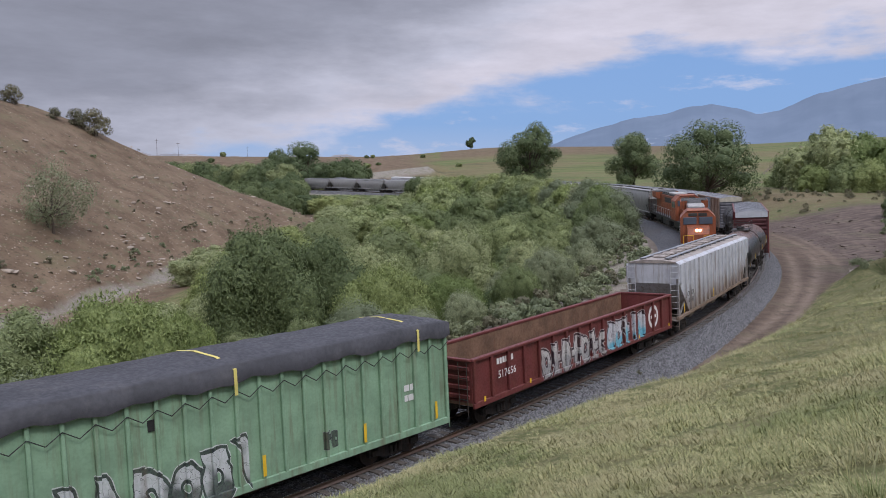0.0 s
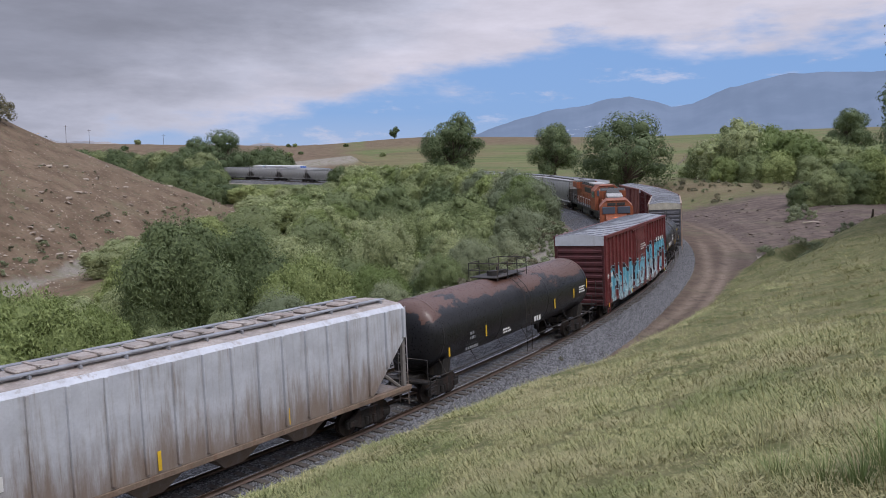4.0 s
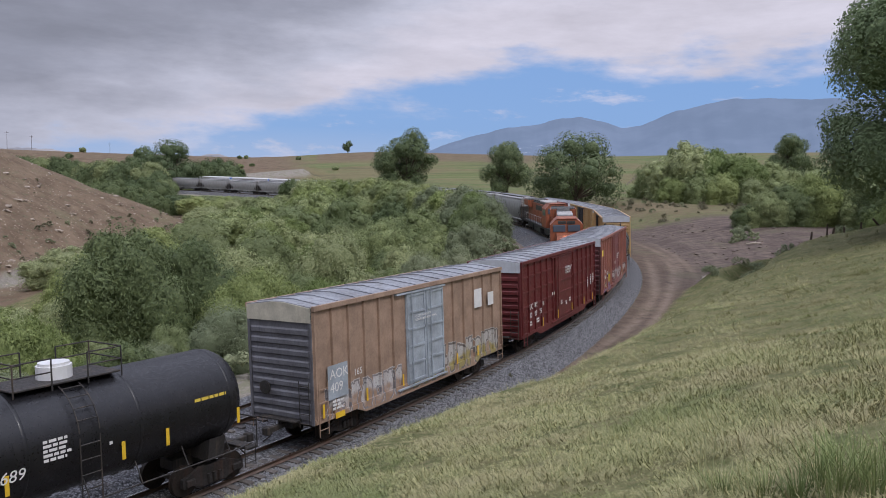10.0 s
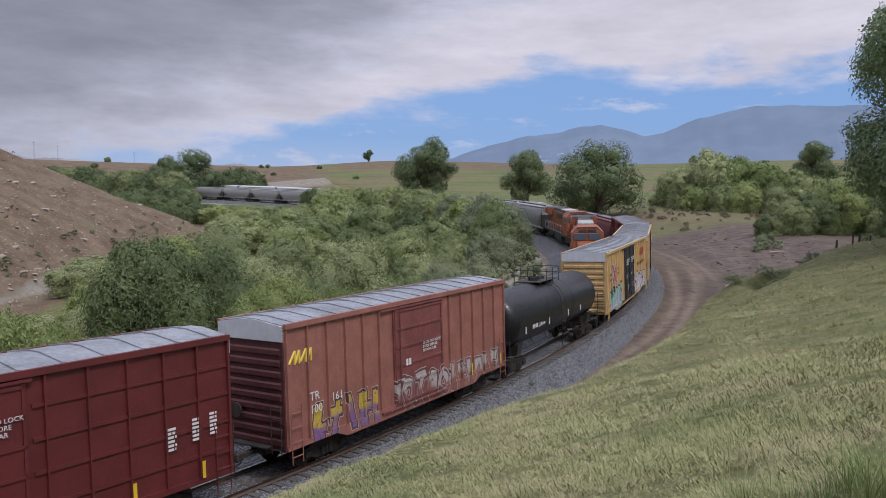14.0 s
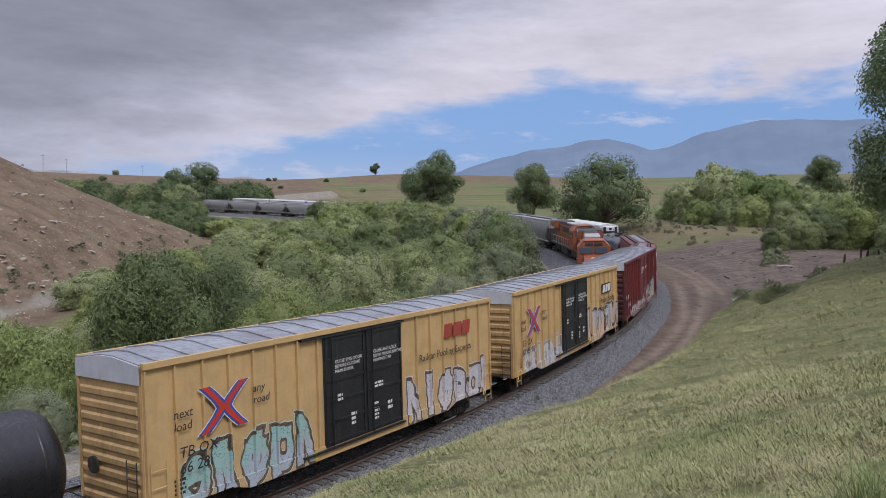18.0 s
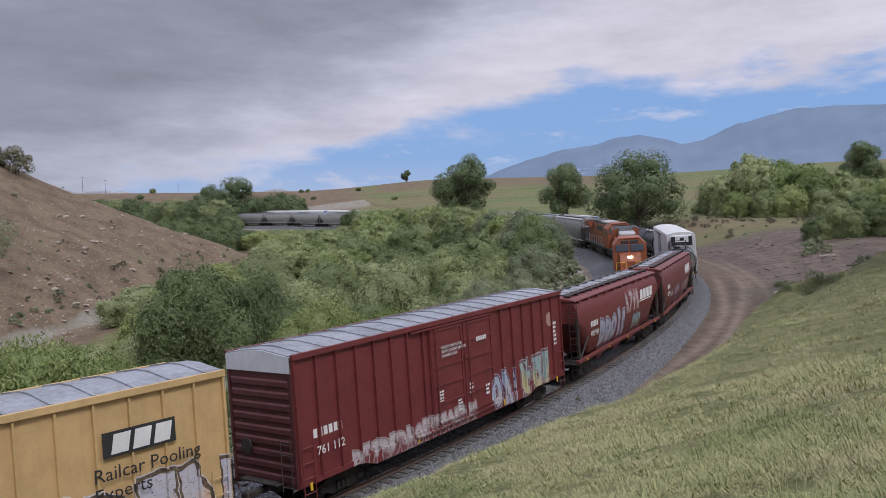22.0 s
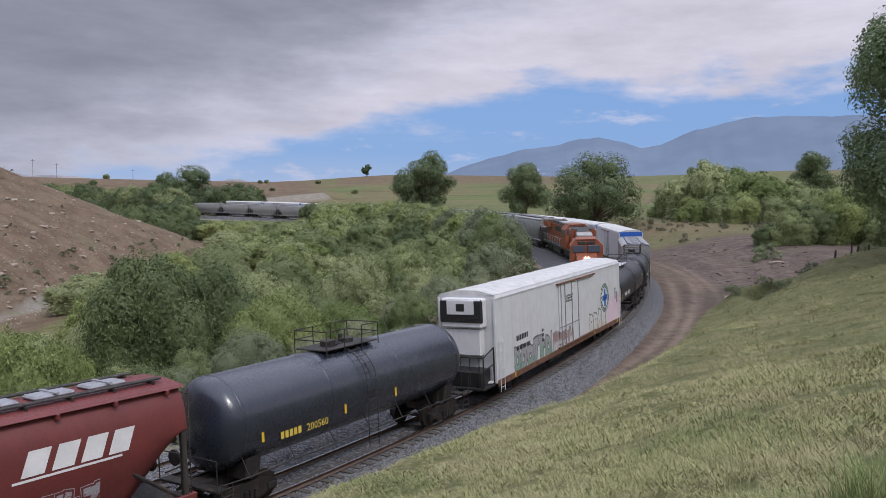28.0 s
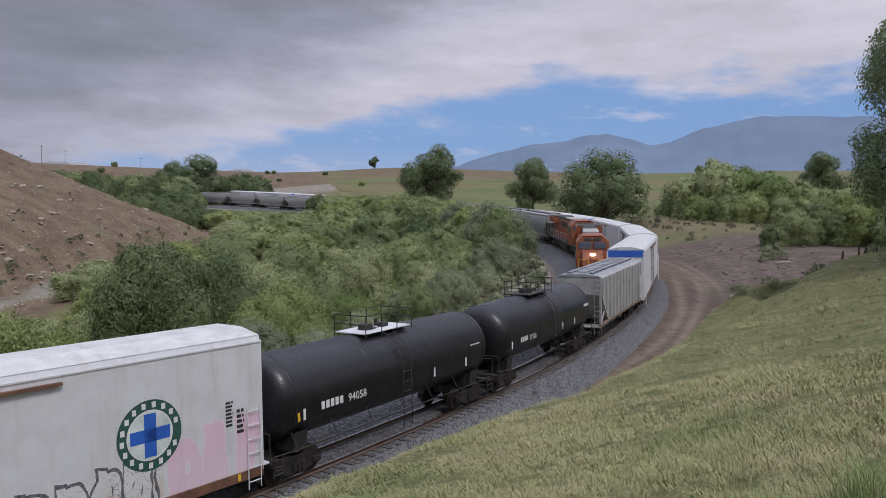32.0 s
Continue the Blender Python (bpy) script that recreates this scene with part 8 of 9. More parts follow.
for tries in range(26000):
    az = rnd.uniform(-34, 23)
    dist = rnd.uniform(32, 300)
    x, y = at_bearing(az, dist)
    s1, w1 = (float(v[0]) for v in rail_coords(np.array([x]), np.array([y])))
    p1, hill1 = (float(v[0]) for v in left_hill(np.array([x]), np.array([y])))
    wi1 = float(inner_w(s1))
    if w1 > wi1 - 10 or hill1 > 0.3 or (p1 > -13 and y < 185):
        continue
    # broad mounds that just meet; low ones near the track
    wide = float(np.interp(dist, [35, 60, 110, 220], [0.85, 1.05, 1.25, 1.6])) * rnd.uniform(0.6, 1.15)
    low_one = w1 > wi1 - 16
    if low_one:
        wide = min(wide, rnd.uniform(0.5, 0.75) if s1 < 62 else rnd.uniform(0.8, 1.2))
    reach = 3.4 * wide
    if any((x - a) ** 2 + (y - b) ** 2 < (0.98 * (reach + c)) ** 2 for a, b, c in spots):
        continue
    low = float(np.interp(az, [-34, -27, -22, -18.5, -16.8, -13, -10, -6, -2.8], [-9.6, -9.2, -8.2, -7.4, -4.2, -3.2, -2.7, -1.6, -0.9])) if az < -2.8 and dist < 190 else 9.0
    room = EYE + dist * math.tan(radians(min(low, float(np.interp(az, SKY_AZ, SKY_EL))))) - ground_z(x, y)
    tall = min(6.0 * wide * rnd.uniform(0.95, 1.25), float(np.interp(dist, [35, 60, 110, 220], [5.2, 7.6, 8.8, 10.0])) * rnd.uniform(0.62, 1.12), room - 0.2)
    if tall < 1.6 or tall < wide * 1.9:
        continue
    spots.append((x, y, reach))
    i = rnd.choice((0, 1, 2, 3, 4, 5, 0, 4, 3) if dist < 100 else (0, 1, 2, 4, 5, 0, 3)) if dist < 150 or az > -9 else rnd.choice((3, 3, 0, 3))
    if low_one and s1 < 75 and rnd.random() < 0.6:
        i = 6
    plant("willow_bush", willow_for(dist)[i], x, y, wide, rnd.uniform(0, 360), WNAME.get(i, "grey-green willow bush beside the creek"), "bush", "creek willows", 0.3, tall / 6.0 / wide)

# bushes close along the inside of the standing train
rnd = random.Random(77)
for az in list(np.arange(-1.8, 13.4, 0.8)) + list(np.arange(-21, -10.4, 0.45)):
    ds = np.arange(60, 430, 1.0)
    xs, ys = ds * math.sin(radians(az)), ds * math.cos(radians(az))
    ss, ws = rail_coords(xs, ys)
    far = ds > ds[int(np.argmin(ws))]
    ok = np.where((ws > inner_w(ss) - (8.5 if az > 0 else 11)) & far)[0]
    if not len(ok):
        continue
    x, y = xs[ok[0]], ys[ok[0]]
    top = float(np.interp(az, SKY_AZ, SKY_EL)) + rnd.uniform(-0.35, 0.05)
    if az > -2:
        on = np.where((ws > inner_w(ss)) & far)[0]
        if len(on):
            s0, d0 = float(ss[on[0]]), float(ds[on[0]])
            roof = float(np.interp(s0, LS, LZ)) + float(inner_lift(s0)) + float(np.interp(az, [11.3, 12.6, 13.6], [5.2, 4.2, 2.0])) + rnd.uniform(-0.4, 0.5) + (1.2 if az < 6.5 else 0.0)
            top = math.degrees(math.atan2(roof - EYE, d0))
    if az < -10 and rnd.random() < 0.12:
        top -= 0.8
    sc = (EYE + ds[ok[0]] * math.tan(radians(top)) - ground_z(x, y)) / 6.0
    if sc > 0.25:
        i = rnd.choice((3, 3, 0) if az < 0 else (6, 2, 6) if az > 8.5 else (0, 4, 2, 5, 5))
        plant("willow_bush", willow_for(ds[ok[0]])[i], x, y, min(sc, 1.9 if az > -2 else 2.3), rnd.uniform(0, 360), WNAME.get(i, "grey-green willow bush beside the creek"), "bush", "creek willows", 0.3, 1.0)
for az, dist, top, i in ((-31.5, 50, -9.8, 2), (-29.0, 47, -10.2, 0), (-26.6, 52, -9.6, 5), (-24.4, 48, -10.4, 4), (-22.2, 52, -9.2, 2), (-20.2, 55, -8.6, 0), (-27.8, 41, -13.2, 5), (-23.4, 42, -13.0, 1)):
    put_tree(willow_for(dist)[i], az, dist, top, 6.0, WNAME.get(i, "grey-green willow bush beside the creek"), "creek willows", az * 31, "willow_bush")
# scrub right of the line
for az, dist, top, i in ((24.8, 205, 2.3, 0), (26.6, 200, 3.6, 4), (28.4, 198, 3.2, 5), (30.2, 195, 2.8, 2), (32.0, 200, 2.3, 4), (33.4, 205, 1.8, 0), (23.8, 215, 1.2, 1), (27.5, 190, 1.6, 4), (25.6, 190, 1.2, 2), (29.2, 188, 1.5, 5), (31.0, 188, 1.4, 1), (32.6, 190, 1.2, 0),
                         (30.9, 136, -0.6, 3), (32.0, 136, 0.3, 0), (33.3, 138, 0.8, 3), (34.6, 142, 1.5, 2), (36.0, 142, 1.6, 5), (37.4, 140, 1.2, 0), (38.8, 136, 0.8, 3), (40.2, 132, 0.8, 2), (35.0, 156, 1.6, 2), (37.0, 158, 1.7, 4)):
    put_tree(FARWILLOW[i] if dist > 150 else WILLOW[i], az, dist, top, 6.0, "dense green scrub bush beside the dirt track", "scrub right of the line", az * 77, "scrub_bush", 1.2)

# low sage by the track and on the hill's foot
rnd = random.Random(8)
n = 0
while n < 190:
    s1 = rnd.uniform(-5, 85)
    w1 = float(inner_w(s1)) - rnd.uniform(5.5, 12)
    p, _ = line_at(s1, w1)
    plant("sagebrush", SAGE[rnd.choice((0, 0, 1, 2))], p.x, p.y, rnd.uniform(0.5, 1.4), rnd.uniform(0, 360), "low grey-green sagebrush beside the track", "shrub", "sagebrush", 0.08)
    n += 1
n = 0
while n < 150:
    y = rnd.uniform(75, 185)
    pp = rnd.choice((rnd.uniform(-3, 5), rnd.uniform(-3, 5), rnd.uniform(-2, 60)))
    x = -46 + 0.144 * (y - 80) - pp
    plant("sagebrush", SAGE[rnd.choice((0, 1, 2, 2))], x, y, rnd.uniform(0.25, 0.8), rnd.uniform(0, 360), "low dry shrub on the brown hillside", "shrub", "hillside shrubs", 0.08)
    n += 1


def rock_mesh(seed):
    rr = random.Random(seed)
    bm = bmesh.new()
    bmesh.ops.create_icosphere(bm, subdivisions=1, radius=0.5)
    for v in bm.verts:
        v.co *= rr.uniform(0.65, 1.25)
        v.co.z *= 0.62
    return mesh_of("rock", bm, M["rock"])


ROCKS = [rock_mesh(i) for i in range(5)]
rnd = random.Random(14)
n = 0
while n < 230:
    y = rnd.uniform(72, 190)
    pp = abs(rnd.gauss(0, 22)) - 4
    x = -46 + 0.144 * (y - 80) - pp
    if float(left_hill(np.array([x]), np.array([y]))[1][0]) < 0.2 and pp > 0:
        n += 1
        continue
    ob = new("rock", ROCKS[n % 5])
    k = rnd.choice((0.3, 0.4, 0.45, 0.6, 0.8, 1.2))
    ob.matrix_basis = pose(x, y, ground_z(x, y) + 0.06, rnd.uniform(-15, 15), rnd.uniform(-15, 15), rnd.uniform(0, 360)) @ Matrix.Diagonal((k * rnd.uniform(0.8, 1.5), k, k * 0.8, 1))
    tagged(ob, "pale sandstone rock lying on the brown hillside", "rock", "hillside rocks")
    n += 1


def hill_stones(count=5200):
    """Small stones strewn over the brown hillside and the wash below it."""
    r = np.random.RandomState(23)
    y = r.uniform(68, 195, count)
    pp = np.abs(r.normal(0, 24, count)) - 9
    x = -46 + 0.144 * (y - 80) - pp
    z = lie(x, y)[0]
    k = r.uniform(0.05, 0.17, count) * (1 + (r.rand(count) > 0.93))
    oct8 = np.array([[1, 0, 0], [0, 1, 0], [-1, 0, 0], [0, -1, 0], [0, 0, 0.75]])
    v = oct8[None] * r.uniform(0.6, 1.3, (count, 5, 3)) * k[:, None, None]
    verts = (v + np.stack([x, y, z], 1)[:, None, :]).reshape(-1, 3)
    f = np.array([[0, 1, 4], [1, 2, 4], [2, 3, 4], [3, 0, 4]])
    faces = (np.arange(count)[:, None, None] * 5 + f[None]).reshape(-1, 3)
    m, n, kk, p = nodes_of("hill_stone")
    geo = n.new("ShaderNodeNewGeometry")
    kk.new(mix_node(n, kk, geo.outputs["Random Per Island"], (0.12, 0.09, 0.065), (0.44, 0.36, 0.28)), p.inputs["Base Color"])
    p.inputs["Roughness"].default_value = 0.95
    ob = new("hill_stones", raw_mesh("hill_stones", verts, faces, m))
    tagged(ob, "small pale stones strewn over the brown hillside", "stones", kind="stuff")


hill_stones()

# ---------- grass on the bank ----------


def grass_mat():
    m, n, k, p = nodes_of("grass_blade")
    geo = n.new("ShaderNodeNewGeometry")
    col = mix_node(n, k, geo.outputs["Random Per Island"], (0.12, 0.145, 0.045), (0.47, 0.44, 0.21))
    patch = noise_node(n, k, geo.outputs["Position"], 0.55, 4)
    col = mix_node(n, k, range_node(n, k, patch, 0.42, 0.62, 0, 0.55), col, (0.385, 0.335, 0.185))
    patch2 = noise_node(n, k, geo.outputs["Position"], 0.3, 3)
    col = mix_node(n, k, range_node(n, k, patch2, 0.5, 0.66, 0, 0.6), col, (0.13, 0.18, 0.05))
    k.new(col, p.inputs["Base Color"])
    p.inputs["Roughness"].default_value = 0.6
    p.inputs["Specular IOR Level"].default_value = 0.3
    return m


def blades(tufts, count, lo, hi, seed, tall, joints):
    """Tussocks of bent blades between two distances; joints: pieces of each blade."""
    r = np.random.RandomState(seed)
    az = np.radians(r.uniform(-32, 47, tufts))
    d = np.sqrt(r.uniform(lo ** 0.6, hi ** 0.6, tufts) ** (2 / 0.6))
    x, y = d * np.sin(az), d * np.cos(az)
    dirt = lie(x, y)[1]
    s, w = rail_coords(x, y)
    clear = wave(x, y, 1.9, 41) + 0.6 * wave(x, y, 4.5, 42)
    toe = np.interp(s, [20, 45, 52, 60, 80], [4.4, 6.2, 7.2, 13.5, 28])
    gully = (np.abs(w - toe - 5.0) < 1.0) & (s > 47) & (s < 80)
    keep = (w > 4.6) & (dirt < 0.45) & (s < 82) & ~gully & (clear + r.normal(0, 0.3, tufts) > (-0.45 if hi < 25 else -0.2))
    x, y, d, clear = x[keep], y[keep], d[keep], clear[keep]
    m = len(x)
    rep = lambda v: np.repeat(v, count)
    high = rep(np.clip(0.8 + 0.5 * clear + 0.25 * r.normal(size=m), 0.4, 1.9))
    swirl = 2.75 + 1.1 * wave(x, y, 0.8, 33) + 0.7 * wave(x, y, 2.5, 34) + r.normal(0, 0.7, m)
    turn = rep(swirl) + r.normal(0, 0.7, m * count)
    lean = np.clip(rep(r.normal(1.35, 0.3, m)) + r.normal(0, 0.35, m * count), 0.3, 2.1)
    n = m * count
    x, y, d = rep(x), rep(y), rep(d)
    rad, th = (0.05 + 0.004 * d) * np.sqrt(r.rand(n)), r.uniform(0, 6.28, n)
    x, y = x + rad * np.cos(th), y + rad * np.sin(th)
    z = lie(x, y)[0]
    h = tall * r.uniform(0.55, 1.2, n) * high
    wd = (0.0015 + 0.0003 * d) * r.uniform(0.7, 1.3, n)
    side = turn + r.uniform(-1.2, 1.2, n)
    px, py = -np.sin(side) * wd, np.cos(side) * wd

    def at(u):
        """A point along the blade: it rises, then nods over with the wind."""
        ang = lean * u * 1.15
        fwd, up = h * u * np.sin(ang), h * u * np.cos(ang)
        return np.stack([x + np.cos(turn) * fwd, y + np.sin(turn) * fwd, z - 0.02 + up], 1)

    q = np.stack([px, py, np.zeros(n)], 1)
    base, tip = at(0.0), at(1.0)
    if joints == 1:
        return np.stack([base - q, base + q, tip], 1).reshape(-1, 3), np.arange(n * 3).reshape(-1, 3)
    mid = at(0.58)
    verts = np.stack([base - q, base + q, mid + q, mid - q, tip], 1).reshape(-1, 3)
    f = np.array([[0, 1, 2], [0, 2, 3], [3, 2, 4]])
    return verts, (np.arange(n)[:, None, None] * 5 + f[None]).reshape(-1, 3)


def build_grass():
    vs, fs, base = [], [], 0
    for row in ((33000, 13, 3.0, 20, 3, 0.18, 2), (46000, 9, 16, 45, 4, 0.21, 1), (38000, 7, 40, 100, 5, 0.3, 1)):
        v, f = blades(*row)
        vs.append(v)
        fs.append(f + base)
        base += len(v)
    ob = new("bank_grass", raw_mesh("bank_grass", np.concatenate(vs), np.concatenate(fs), grass_mat()))
    tagged(ob, "wind-bent green and straw-coloured grass on the bank", "grass", kind="stuff")


build_grass()

# ---------- small things on the bank, the dirt and the skyline ----------


def crest(az, lo, hi):
    """Where the ground stands highest against the sky between two distances."""
    ds = np.arange(lo, hi, 0.5)
    x, y = ds * math.sin(radians(az)), ds * math.cos(radians(az))
    z = lie(x, y)[0]
    i = int(np.argmax((z - EYE) / ds))
    return x[i], y[i], z[i]


def fence_post(az, tall, tilt, wide):
    x, y, z = crest(az, 60, 92)
    bm = bmesh.new()
    tube(bm, (0, 0, -0.5), (0.02, 0, tall * 0.6), wide, 8, wide * 0.95)
    tube(bm, (0.02, 0, tall * 0.6), (0.03, 0.02, tall), wide * 0.95, 8, wide * 0.8)
    ob = new("fence_post", mesh_of("fence_post", bm, M["post_wood"]))
    ob.matrix_basis = pose(x, y, z, 0, tilt, az * 30 % 40)
    tagged(ob, "weathered dark wooden fence post in the grass" if abs(tilt) < 20 else "weathered wooden fence post leaning far over", "fence post", "fence posts")


for az, tall, tilt, wide in ((34.9, 0.75, 2, 0.1), (35.85, 1.15, -3, 0.09), (36.2, 0.6, 8, 0.12), (36.85, 0.55, -2, 0.1), (37.8, 0.7, 3, 0.1), (38.8, 0.9, -48, 0.1)):
    fence_post(az, tall, tilt, wide)


def fallen_log(s, w, length, turn):
    p, _ = line_at(s, w)
    bm = bmesh.new()
    rr = random.Random(4)
    limb(bm, (-length / 2, 0, 0.1), (length / 2, 0, 0.22), 0.13, 0.08, rr, 8, 4)
    limb(bm, (0.2, 0, 0.14), (0.7, 0.35, 0.4), 0.05, 0.03, rr, 5, 2)
    ob = new("fallen_log", mesh_of("fallen_log", bm, M["pale_wood"]))
    ob.matrix_basis = pose(p.x, p.y, ground_z(p.x, p.y), 0, 0, turn)
    tagged(ob, "pale bleached log lying at the edge of the dirt", "log")


M["pale_wood"] = mat("pale_wood", (0.42, 0.36, 0.29), 0.9, var=0.25, scale=4, bump=0.4)
fallen_log(60.5, 9.2, 3.4, 55)
fallen_log(88, 21.5, 2.6, 10)

# dry brush between the dirt and the scrub, and dark weeds in the gully
rnd = random.Random(31)
BRUSH = [plant_meshes("brush", 90 + i, 1.2, 2.2, 420, 0.1, M[m], 4, 0.03, 0.02, 9, 2.6, -0.6, 0.0, True) for i, m in enumerate(("leaf_dry", "leaf_dry", "leaf_sage"))]
for q in range(120):
    s1, w1 = rnd.uniform(118, 158), rnd.uniform(18, 66)
    p, _ = line_at(s1, w1)
    plant("dry_brush", BRUSH[rnd.choice((0, 0, 1, 2))], p.x, p.y, rnd.uniform(0.4, 0.9), rnd.uniform(0, 360), "dry grey-brown brush beyond the dirt", "shrub", "dry brush", 0.08)
for q in range(46):
    s1 = rnd.uniform(50, 74)
    w1 = float(np.interp(s1, [45, 52, 60, 80], [6.2, 7.2, 13.5, 28])) + rnd.gauss(5.0, 1.5)
    p, _ = line_at(s1, w1)
    plant("gully_weed", BRUSH[2], p.x, p.y, rnd.uniform(0.5, 1.0), rnd.uniform(0, 360), "low grey-green weeds in the gully", "weeds", "gully weeds", 0.1)
for s1, w1, k in ((68, 11.2, 0.8), (67, 11.8, 0.7), (69, 10.6, 0.6), (90, 20, 1.2), (92, 21, 1.4), (94, 21.5, 1.5), (95, 23, 1.6), (91, 23, 1.1)):
    p, _ = line_at(s1, w1)
    plant("low_bush", SAGE[0], p.x, p.y, k, s1 * 40, "low grey-green bush at the edge of the dirt", "bush", "dirt edge bushes", 0.1)


def clod_mesh(seed):
    rr = random.Random(seed)
    bm = bmesh.new()
    bmesh.ops.create_icosphere(bm, subdivisions=1, radius=0.5)
    for v in bm.verts:
        v.co *= rr.uniform(0.6, 1.3)
        v.co.z *= 0.55
    return mesh_of("clod", bm, M["soil"])


M["soil"] = mat("soil", (0.17, 0.133, 0.107), 0.95, var=0.3, scale=3, bump=0.6, random_tone=0.4)
CLODS = [clod_mesh(i) for i in range(4)]
for q in range(150):
    s1 = rnd.uniform(56, 112)
    w1 = rnd.uniform(9.5, float(np.interp(s1, [60, 80, 107], [13, 27, 34])))
    p, _ = line_at(s1, w1)
    ob = new("dirt_clod", CLODS[q % 4])
    k = rnd.choice((0.25, 0.3, 0.4, 0.55, 0.8))
    ob.matrix_basis = pose(p.x, p.y, ground_z(p.x, p.y) + 0.03, 0, 0, rnd.uniform(0, 360)) @ Matrix.Diagonal((k * 1.4, k, k, 1))
    tagged(ob, "clod of disturbed brown soil beside the track", "clod", "dirt clods")


# tall stalks close to the camera
def stalk(az, dist, tall, bow):
    x, y = at_bearing(az, dist)
    rr = random.Random(int(az * 100))
    e = new("grass_stalk")
    e.matrix_basis = pose(x, y, ground_z(x, y), 0, 0, rr.uniform(0, 360))
    bm = bmesh.new()
    pts = [(bow * tall * u * u, 0, tall * u - 0.02) for u in (0, 0.25, 0.5, 0.75, 0.9)]
    for a, b in zip(pts, pts[1:]):
        tube(bm, a, b, 0.0032, 4, 0.0026, caps=False)
    part("stem", bm, M["straw"], e)
    bm = bmesh.new()
    a, b = Vector(pts[-1]), Vector((bow * tall * 1.25, 0, tall * 1.12))
    tube(bm, a, a.lerp(b, 0.35), 0.004, 5, 0.009, caps=False)
    tube(bm, a.lerp(b, 0.35), b, 0.009, 5, 0.002, caps=False)
    part("seed_head", bm, M["straw"], e)
    tagged(e, "tall pale grass stalk with a narrow seed head", "grass", "tall stalks")


M["straw"] = mat("straw", (0.42, 0.42, 0.22), 0.7, var=0.2, bump=0)
for az, dist, tall, bow in ((28.6, 6.1, 0.42, 0.05), (29.4, 6.0, 0.5, 0.1), (29.0, 6.3, 0.46, -0.04), (29.9, 6.2, 0.4, 0.12), (31.3, 6.4, 0.56, 0.16), (30.4, 6.0, 0.3, 0.1), (33.5, 7.0, 0.3, 0.1), (24.0, 8.0, 0.3, 0.14), (26.2, 9.0, 0.32, 0.1), (19.5, 7.4, 0.28, 0.15), (38.0, 9.5, 0.35, 0.12), (35.4, 12, 0.34, 0.1), (14.5, 9.0, 0.3, 0.1)):
    stalk(az, dist, tall, bow)


def tussock(az, dist, tall, count, seed):
    """A clump of long fresh blades that arch outwards."""
    x, y = at_bearing(az, dist)
    rr = random.Random(seed)
    verts, faces = [], []
    for i in range(count):
        a, q = rr.uniform(0, 6.283), rr.uniform(0, 0.16)
        bx, by, ln, bow = math.cos(a) * q, math.sin(a) * q, tall * rr.uniform(0.5, 1.1), rr.uniform(0.2, 0.75)
        wx, wy, b = -math.sin(a) * 0.0035, math.cos(a) * 0.0035, len(verts)
        for u, k in ((0.0, 1.0), (0.45, 0.9), (0.8, 0.6)):
            px, py, pz = bx + math.cos(a) * ln * bow * u * u, by + math.sin(a) * ln * bow * u * u, ln * u * (1 - 0.3 * bow * u) - 0.03
            verts += [(px - wx * k, py - wy * k, pz), (px + wx * k, py + wy * k, pz)]
        verts.append((bx + math.cos(a) * ln * bow, by + math.sin(a) * ln * bow, ln * (1 - 0.42 * bow)))
        faces += [(b, b + 1, b + 3), (b, b + 3, b + 2), (b + 2, b + 3, b + 5), (b + 2, b + 5, b + 4), (b + 4, b + 5, b + 6)]
    ob = new("grass_tussock", raw_mesh("grass_tussock", verts, faces, M["fresh_blade"]))
    ob.matrix_basis = pose(x, y, ground_z(x, y), 0, 0, rr.uniform(0, 360))
    tagged(ob, "tall fresh green grass tussock on the bank", "grass", "green tussocks", "stuff")


M["fresh_blade"] = leaf_mat("fresh_blade", (0.17, 0.215, 0.075), (0.42, 0.47, 0.2))
for i, (az, dist, tall) in enumerate(((36.4, 6.0, 0.42), (37.6, 5.6, 0.5), (38.6, 5.8, 0.5), (39.8, 5.5, 0.45), (37.2, 6.4, 0.4), (40.6, 6.0, 0.4), (35.2, 5.7, 0.3), (30.2, 6.2, 0.26), (33.0, 5.9, 0.24))):
    tussock(az, dist, tall, 90, i)


def power_pole(az, dist, tall):
    x, y = at_bearing(az, dist)
    e = new("power_pole")
    e.matrix_basis = pose(x, y, ground_z(x, y) - 0.5, 0, 0, 20)
    bm = bmesh.new()
    tube(bm, (0, 0, 0), (0, 0, tall), 0.13, 8, 0.09)
    part("pole", bm, M["post_wood"], e)
    bm = bmesh.new()
    soft_box(bm, -1.2, 1.2, -0.07, 0.07, tall - 1.05, tall - 0.9, 0.02)
    part("crossarm", bm, M["post_wood"], e)
    tagged(e, "distant wooden power pole on the skyline", "utility pole", "power poles")


for az, dist, tall in ((-20.3, 560, 12), (-18.9, 600, 11), (-14.2, 640, 10)):
    power_pole(az, dist, tall)


# dry weeds beside the rails
for q in range(6):
    s1, w1 = rnd.uniform(-10, 22), rnd.choice((rnd.uniform(2.6, 3.9), rnd.uniform(1.7, 2.3)))
    p, _ = line_at(s1, w1)
    ob = new("track_weed", BRUSH[q % 2][1])
    k = rnd.uniform(0.12, 0.22)
    ob.matrix_basis = pose(p.x, p.y, float(np.interp(w1, [1.6, 2.1, 3.1, 4.2], [-0.27, -0.36, -0.98, -1.4])) + p.z - 0.03, 0, 0, rnd.uniform(0, 360)) @ Matrix.Diagonal((k, k, k * 1.3, 1))
    tagged(ob, "dry pale weed growing in the ballast", "weed", "track weeds")


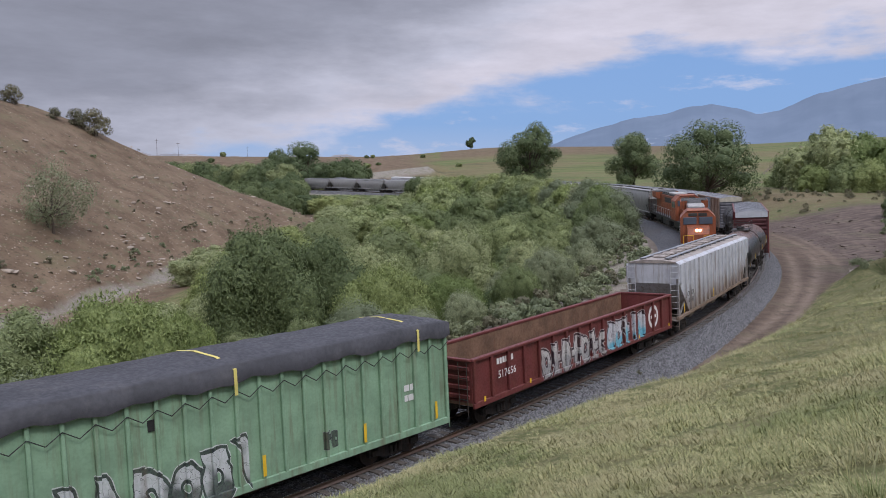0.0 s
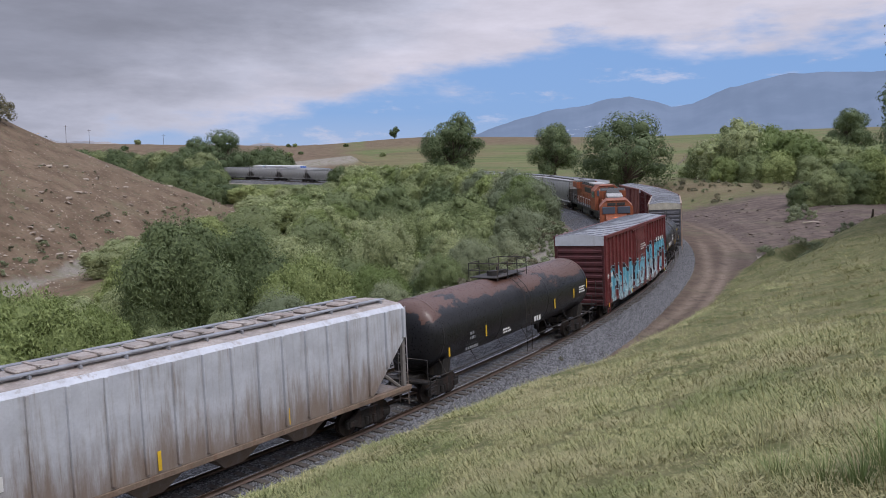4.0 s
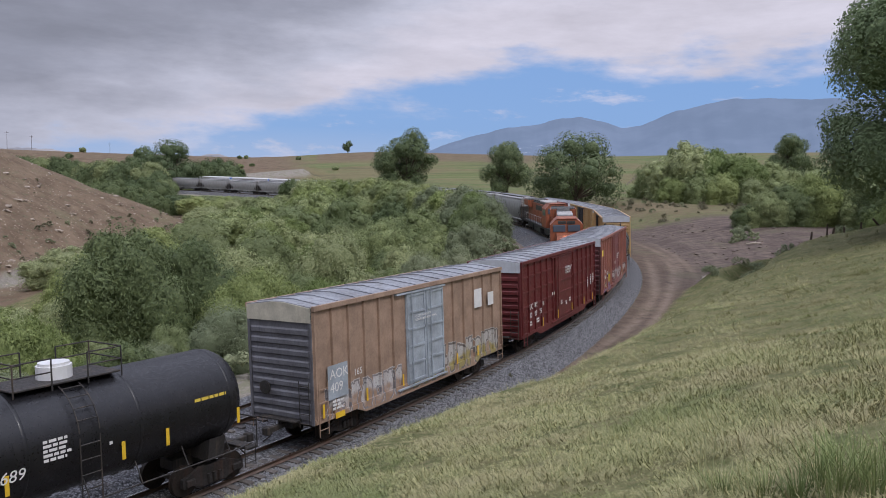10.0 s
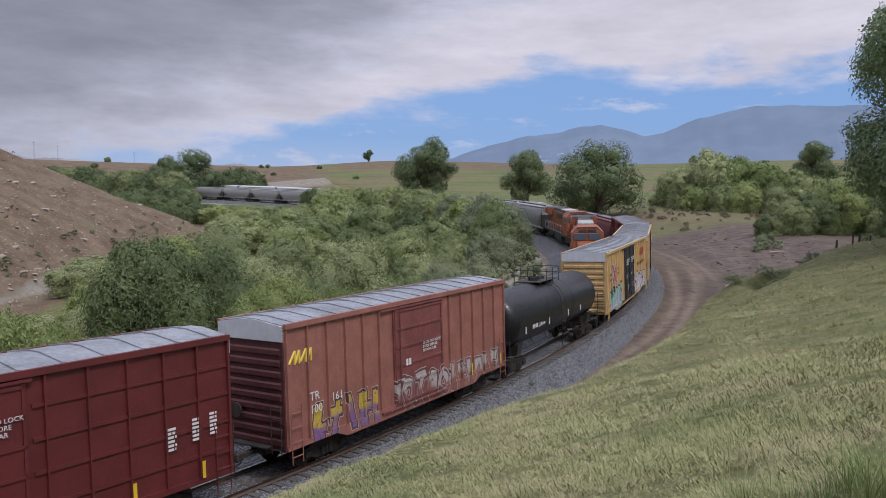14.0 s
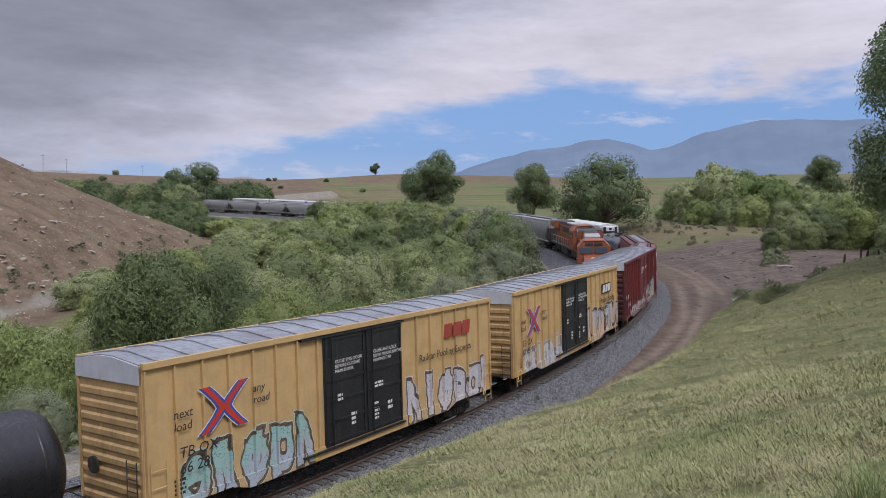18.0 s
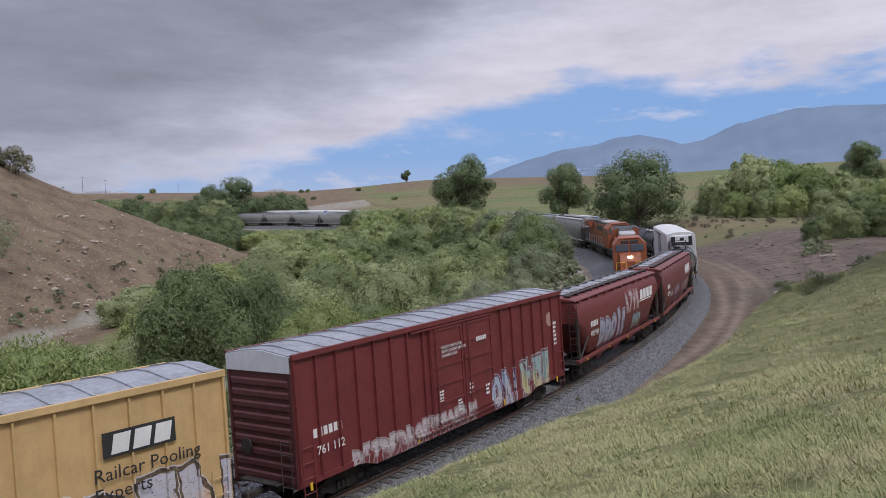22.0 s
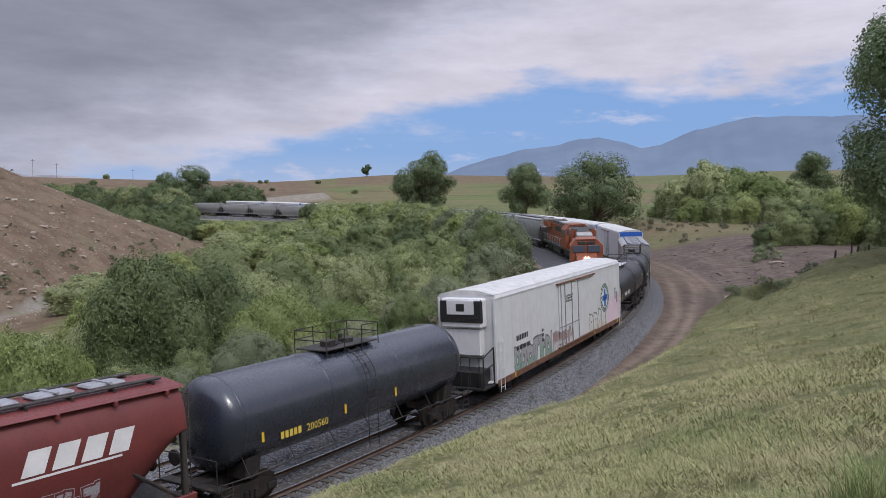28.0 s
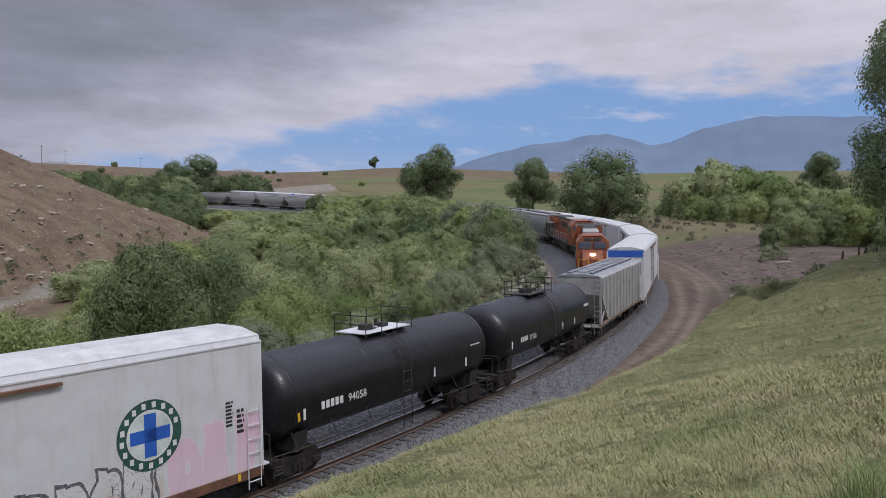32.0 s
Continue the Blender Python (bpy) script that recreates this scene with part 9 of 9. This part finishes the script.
def loose_ballast(count=52000):
    """Stones that lie on the shoulders of the track bed."""
    r = np.random.RandomState(12)
    s = -14 + 96 * r.rand(count) ** 1.2
    w = r.uniform(0.85, 3.7, count)
    px, py, hd = np.interp(s, LS, LX), np.interp(s, LS, LY), np.interp(s, LS, LH)
    base = np.stack([px, py], 1)
    side = np.array(line_at(10.0, 1.0)[0][:2]) - np.array(line_at(10.0, 0.0)[0][:2])
    h10 = float(np.interp(10.0, LS, LH))
    sign = 1.0 if side[0] * math.sin(h10) - side[1] * math.cos(h10) > 0 else -1.0
    x, y = px + sign * np.sin(hd) * w, py - sign * np.cos(hd) * w
    z = np.interp(s, LS, LZ) + np.interp(w, [0.0, 1.6, 2.1, 3.1, 4.2], [-0.19, -0.19, -0.30, -0.98, -1.5])
    k = r.uniform(0.025, 0.06, count) * (1 + np.clip(s, 0, 60) * 0.012)
    tet = np.array([[1, 0.2, -0.5], [-0.6, 0.9, -0.45], [-0.5, -0.9, -0.5], [0.1, 0.0, 0.75]])
    th = r.uniform(0, 6.28, count)
    c, q = np.cos(th)[:, None], np.sin(th)[:, None]
    jit = r.uniform(0.6, 1.35, (count, 4, 3))
    v = tet[None] * jit
    vx, vy = v[:, :, 0] * c - v[:, :, 1] * q, v[:, :, 0] * q + v[:, :, 1] * c
    verts = np.stack([x[:, None] + vx * k[:, None], y[:, None] + vy * k[:, None], z[:, None] + (v[:, :, 2] + 0.25) * k[:, None]], 2).reshape(-1, 3)
    f = np.array([[0, 1, 3], [1, 2, 3], [2, 0, 3]])
    faces = (np.arange(count)[:, None, None] * 4 + f[None]).reshape(-1, 3)
    m, n, kk, p = nodes_of("loose_stone")
    geo = n.new("ShaderNodeNewGeometry")
    kk.new(mix_node(n, kk, geo.outputs["Random Per Island"], (0.035, 0.035, 0.038), (0.26, 0.26, 0.268)), p.inputs["Base Color"])
    p.inputs["Roughness"].default_value = 0.9
    ob = new("ballast_stones", raw_mesh("ballast_stones", verts, faces, m))
    tagged(ob, "loose grey crushed stones on the track bed", "stones", kind="stuff")


loose_ballast()


# ---------- movement ----------


def motions():
    for car, s0, half in TRAIN:
        rows = [(t, car_pose(s0 - SPEED * t, half)) for t in range(0, 33)]
        walk(car, rows)


motions()
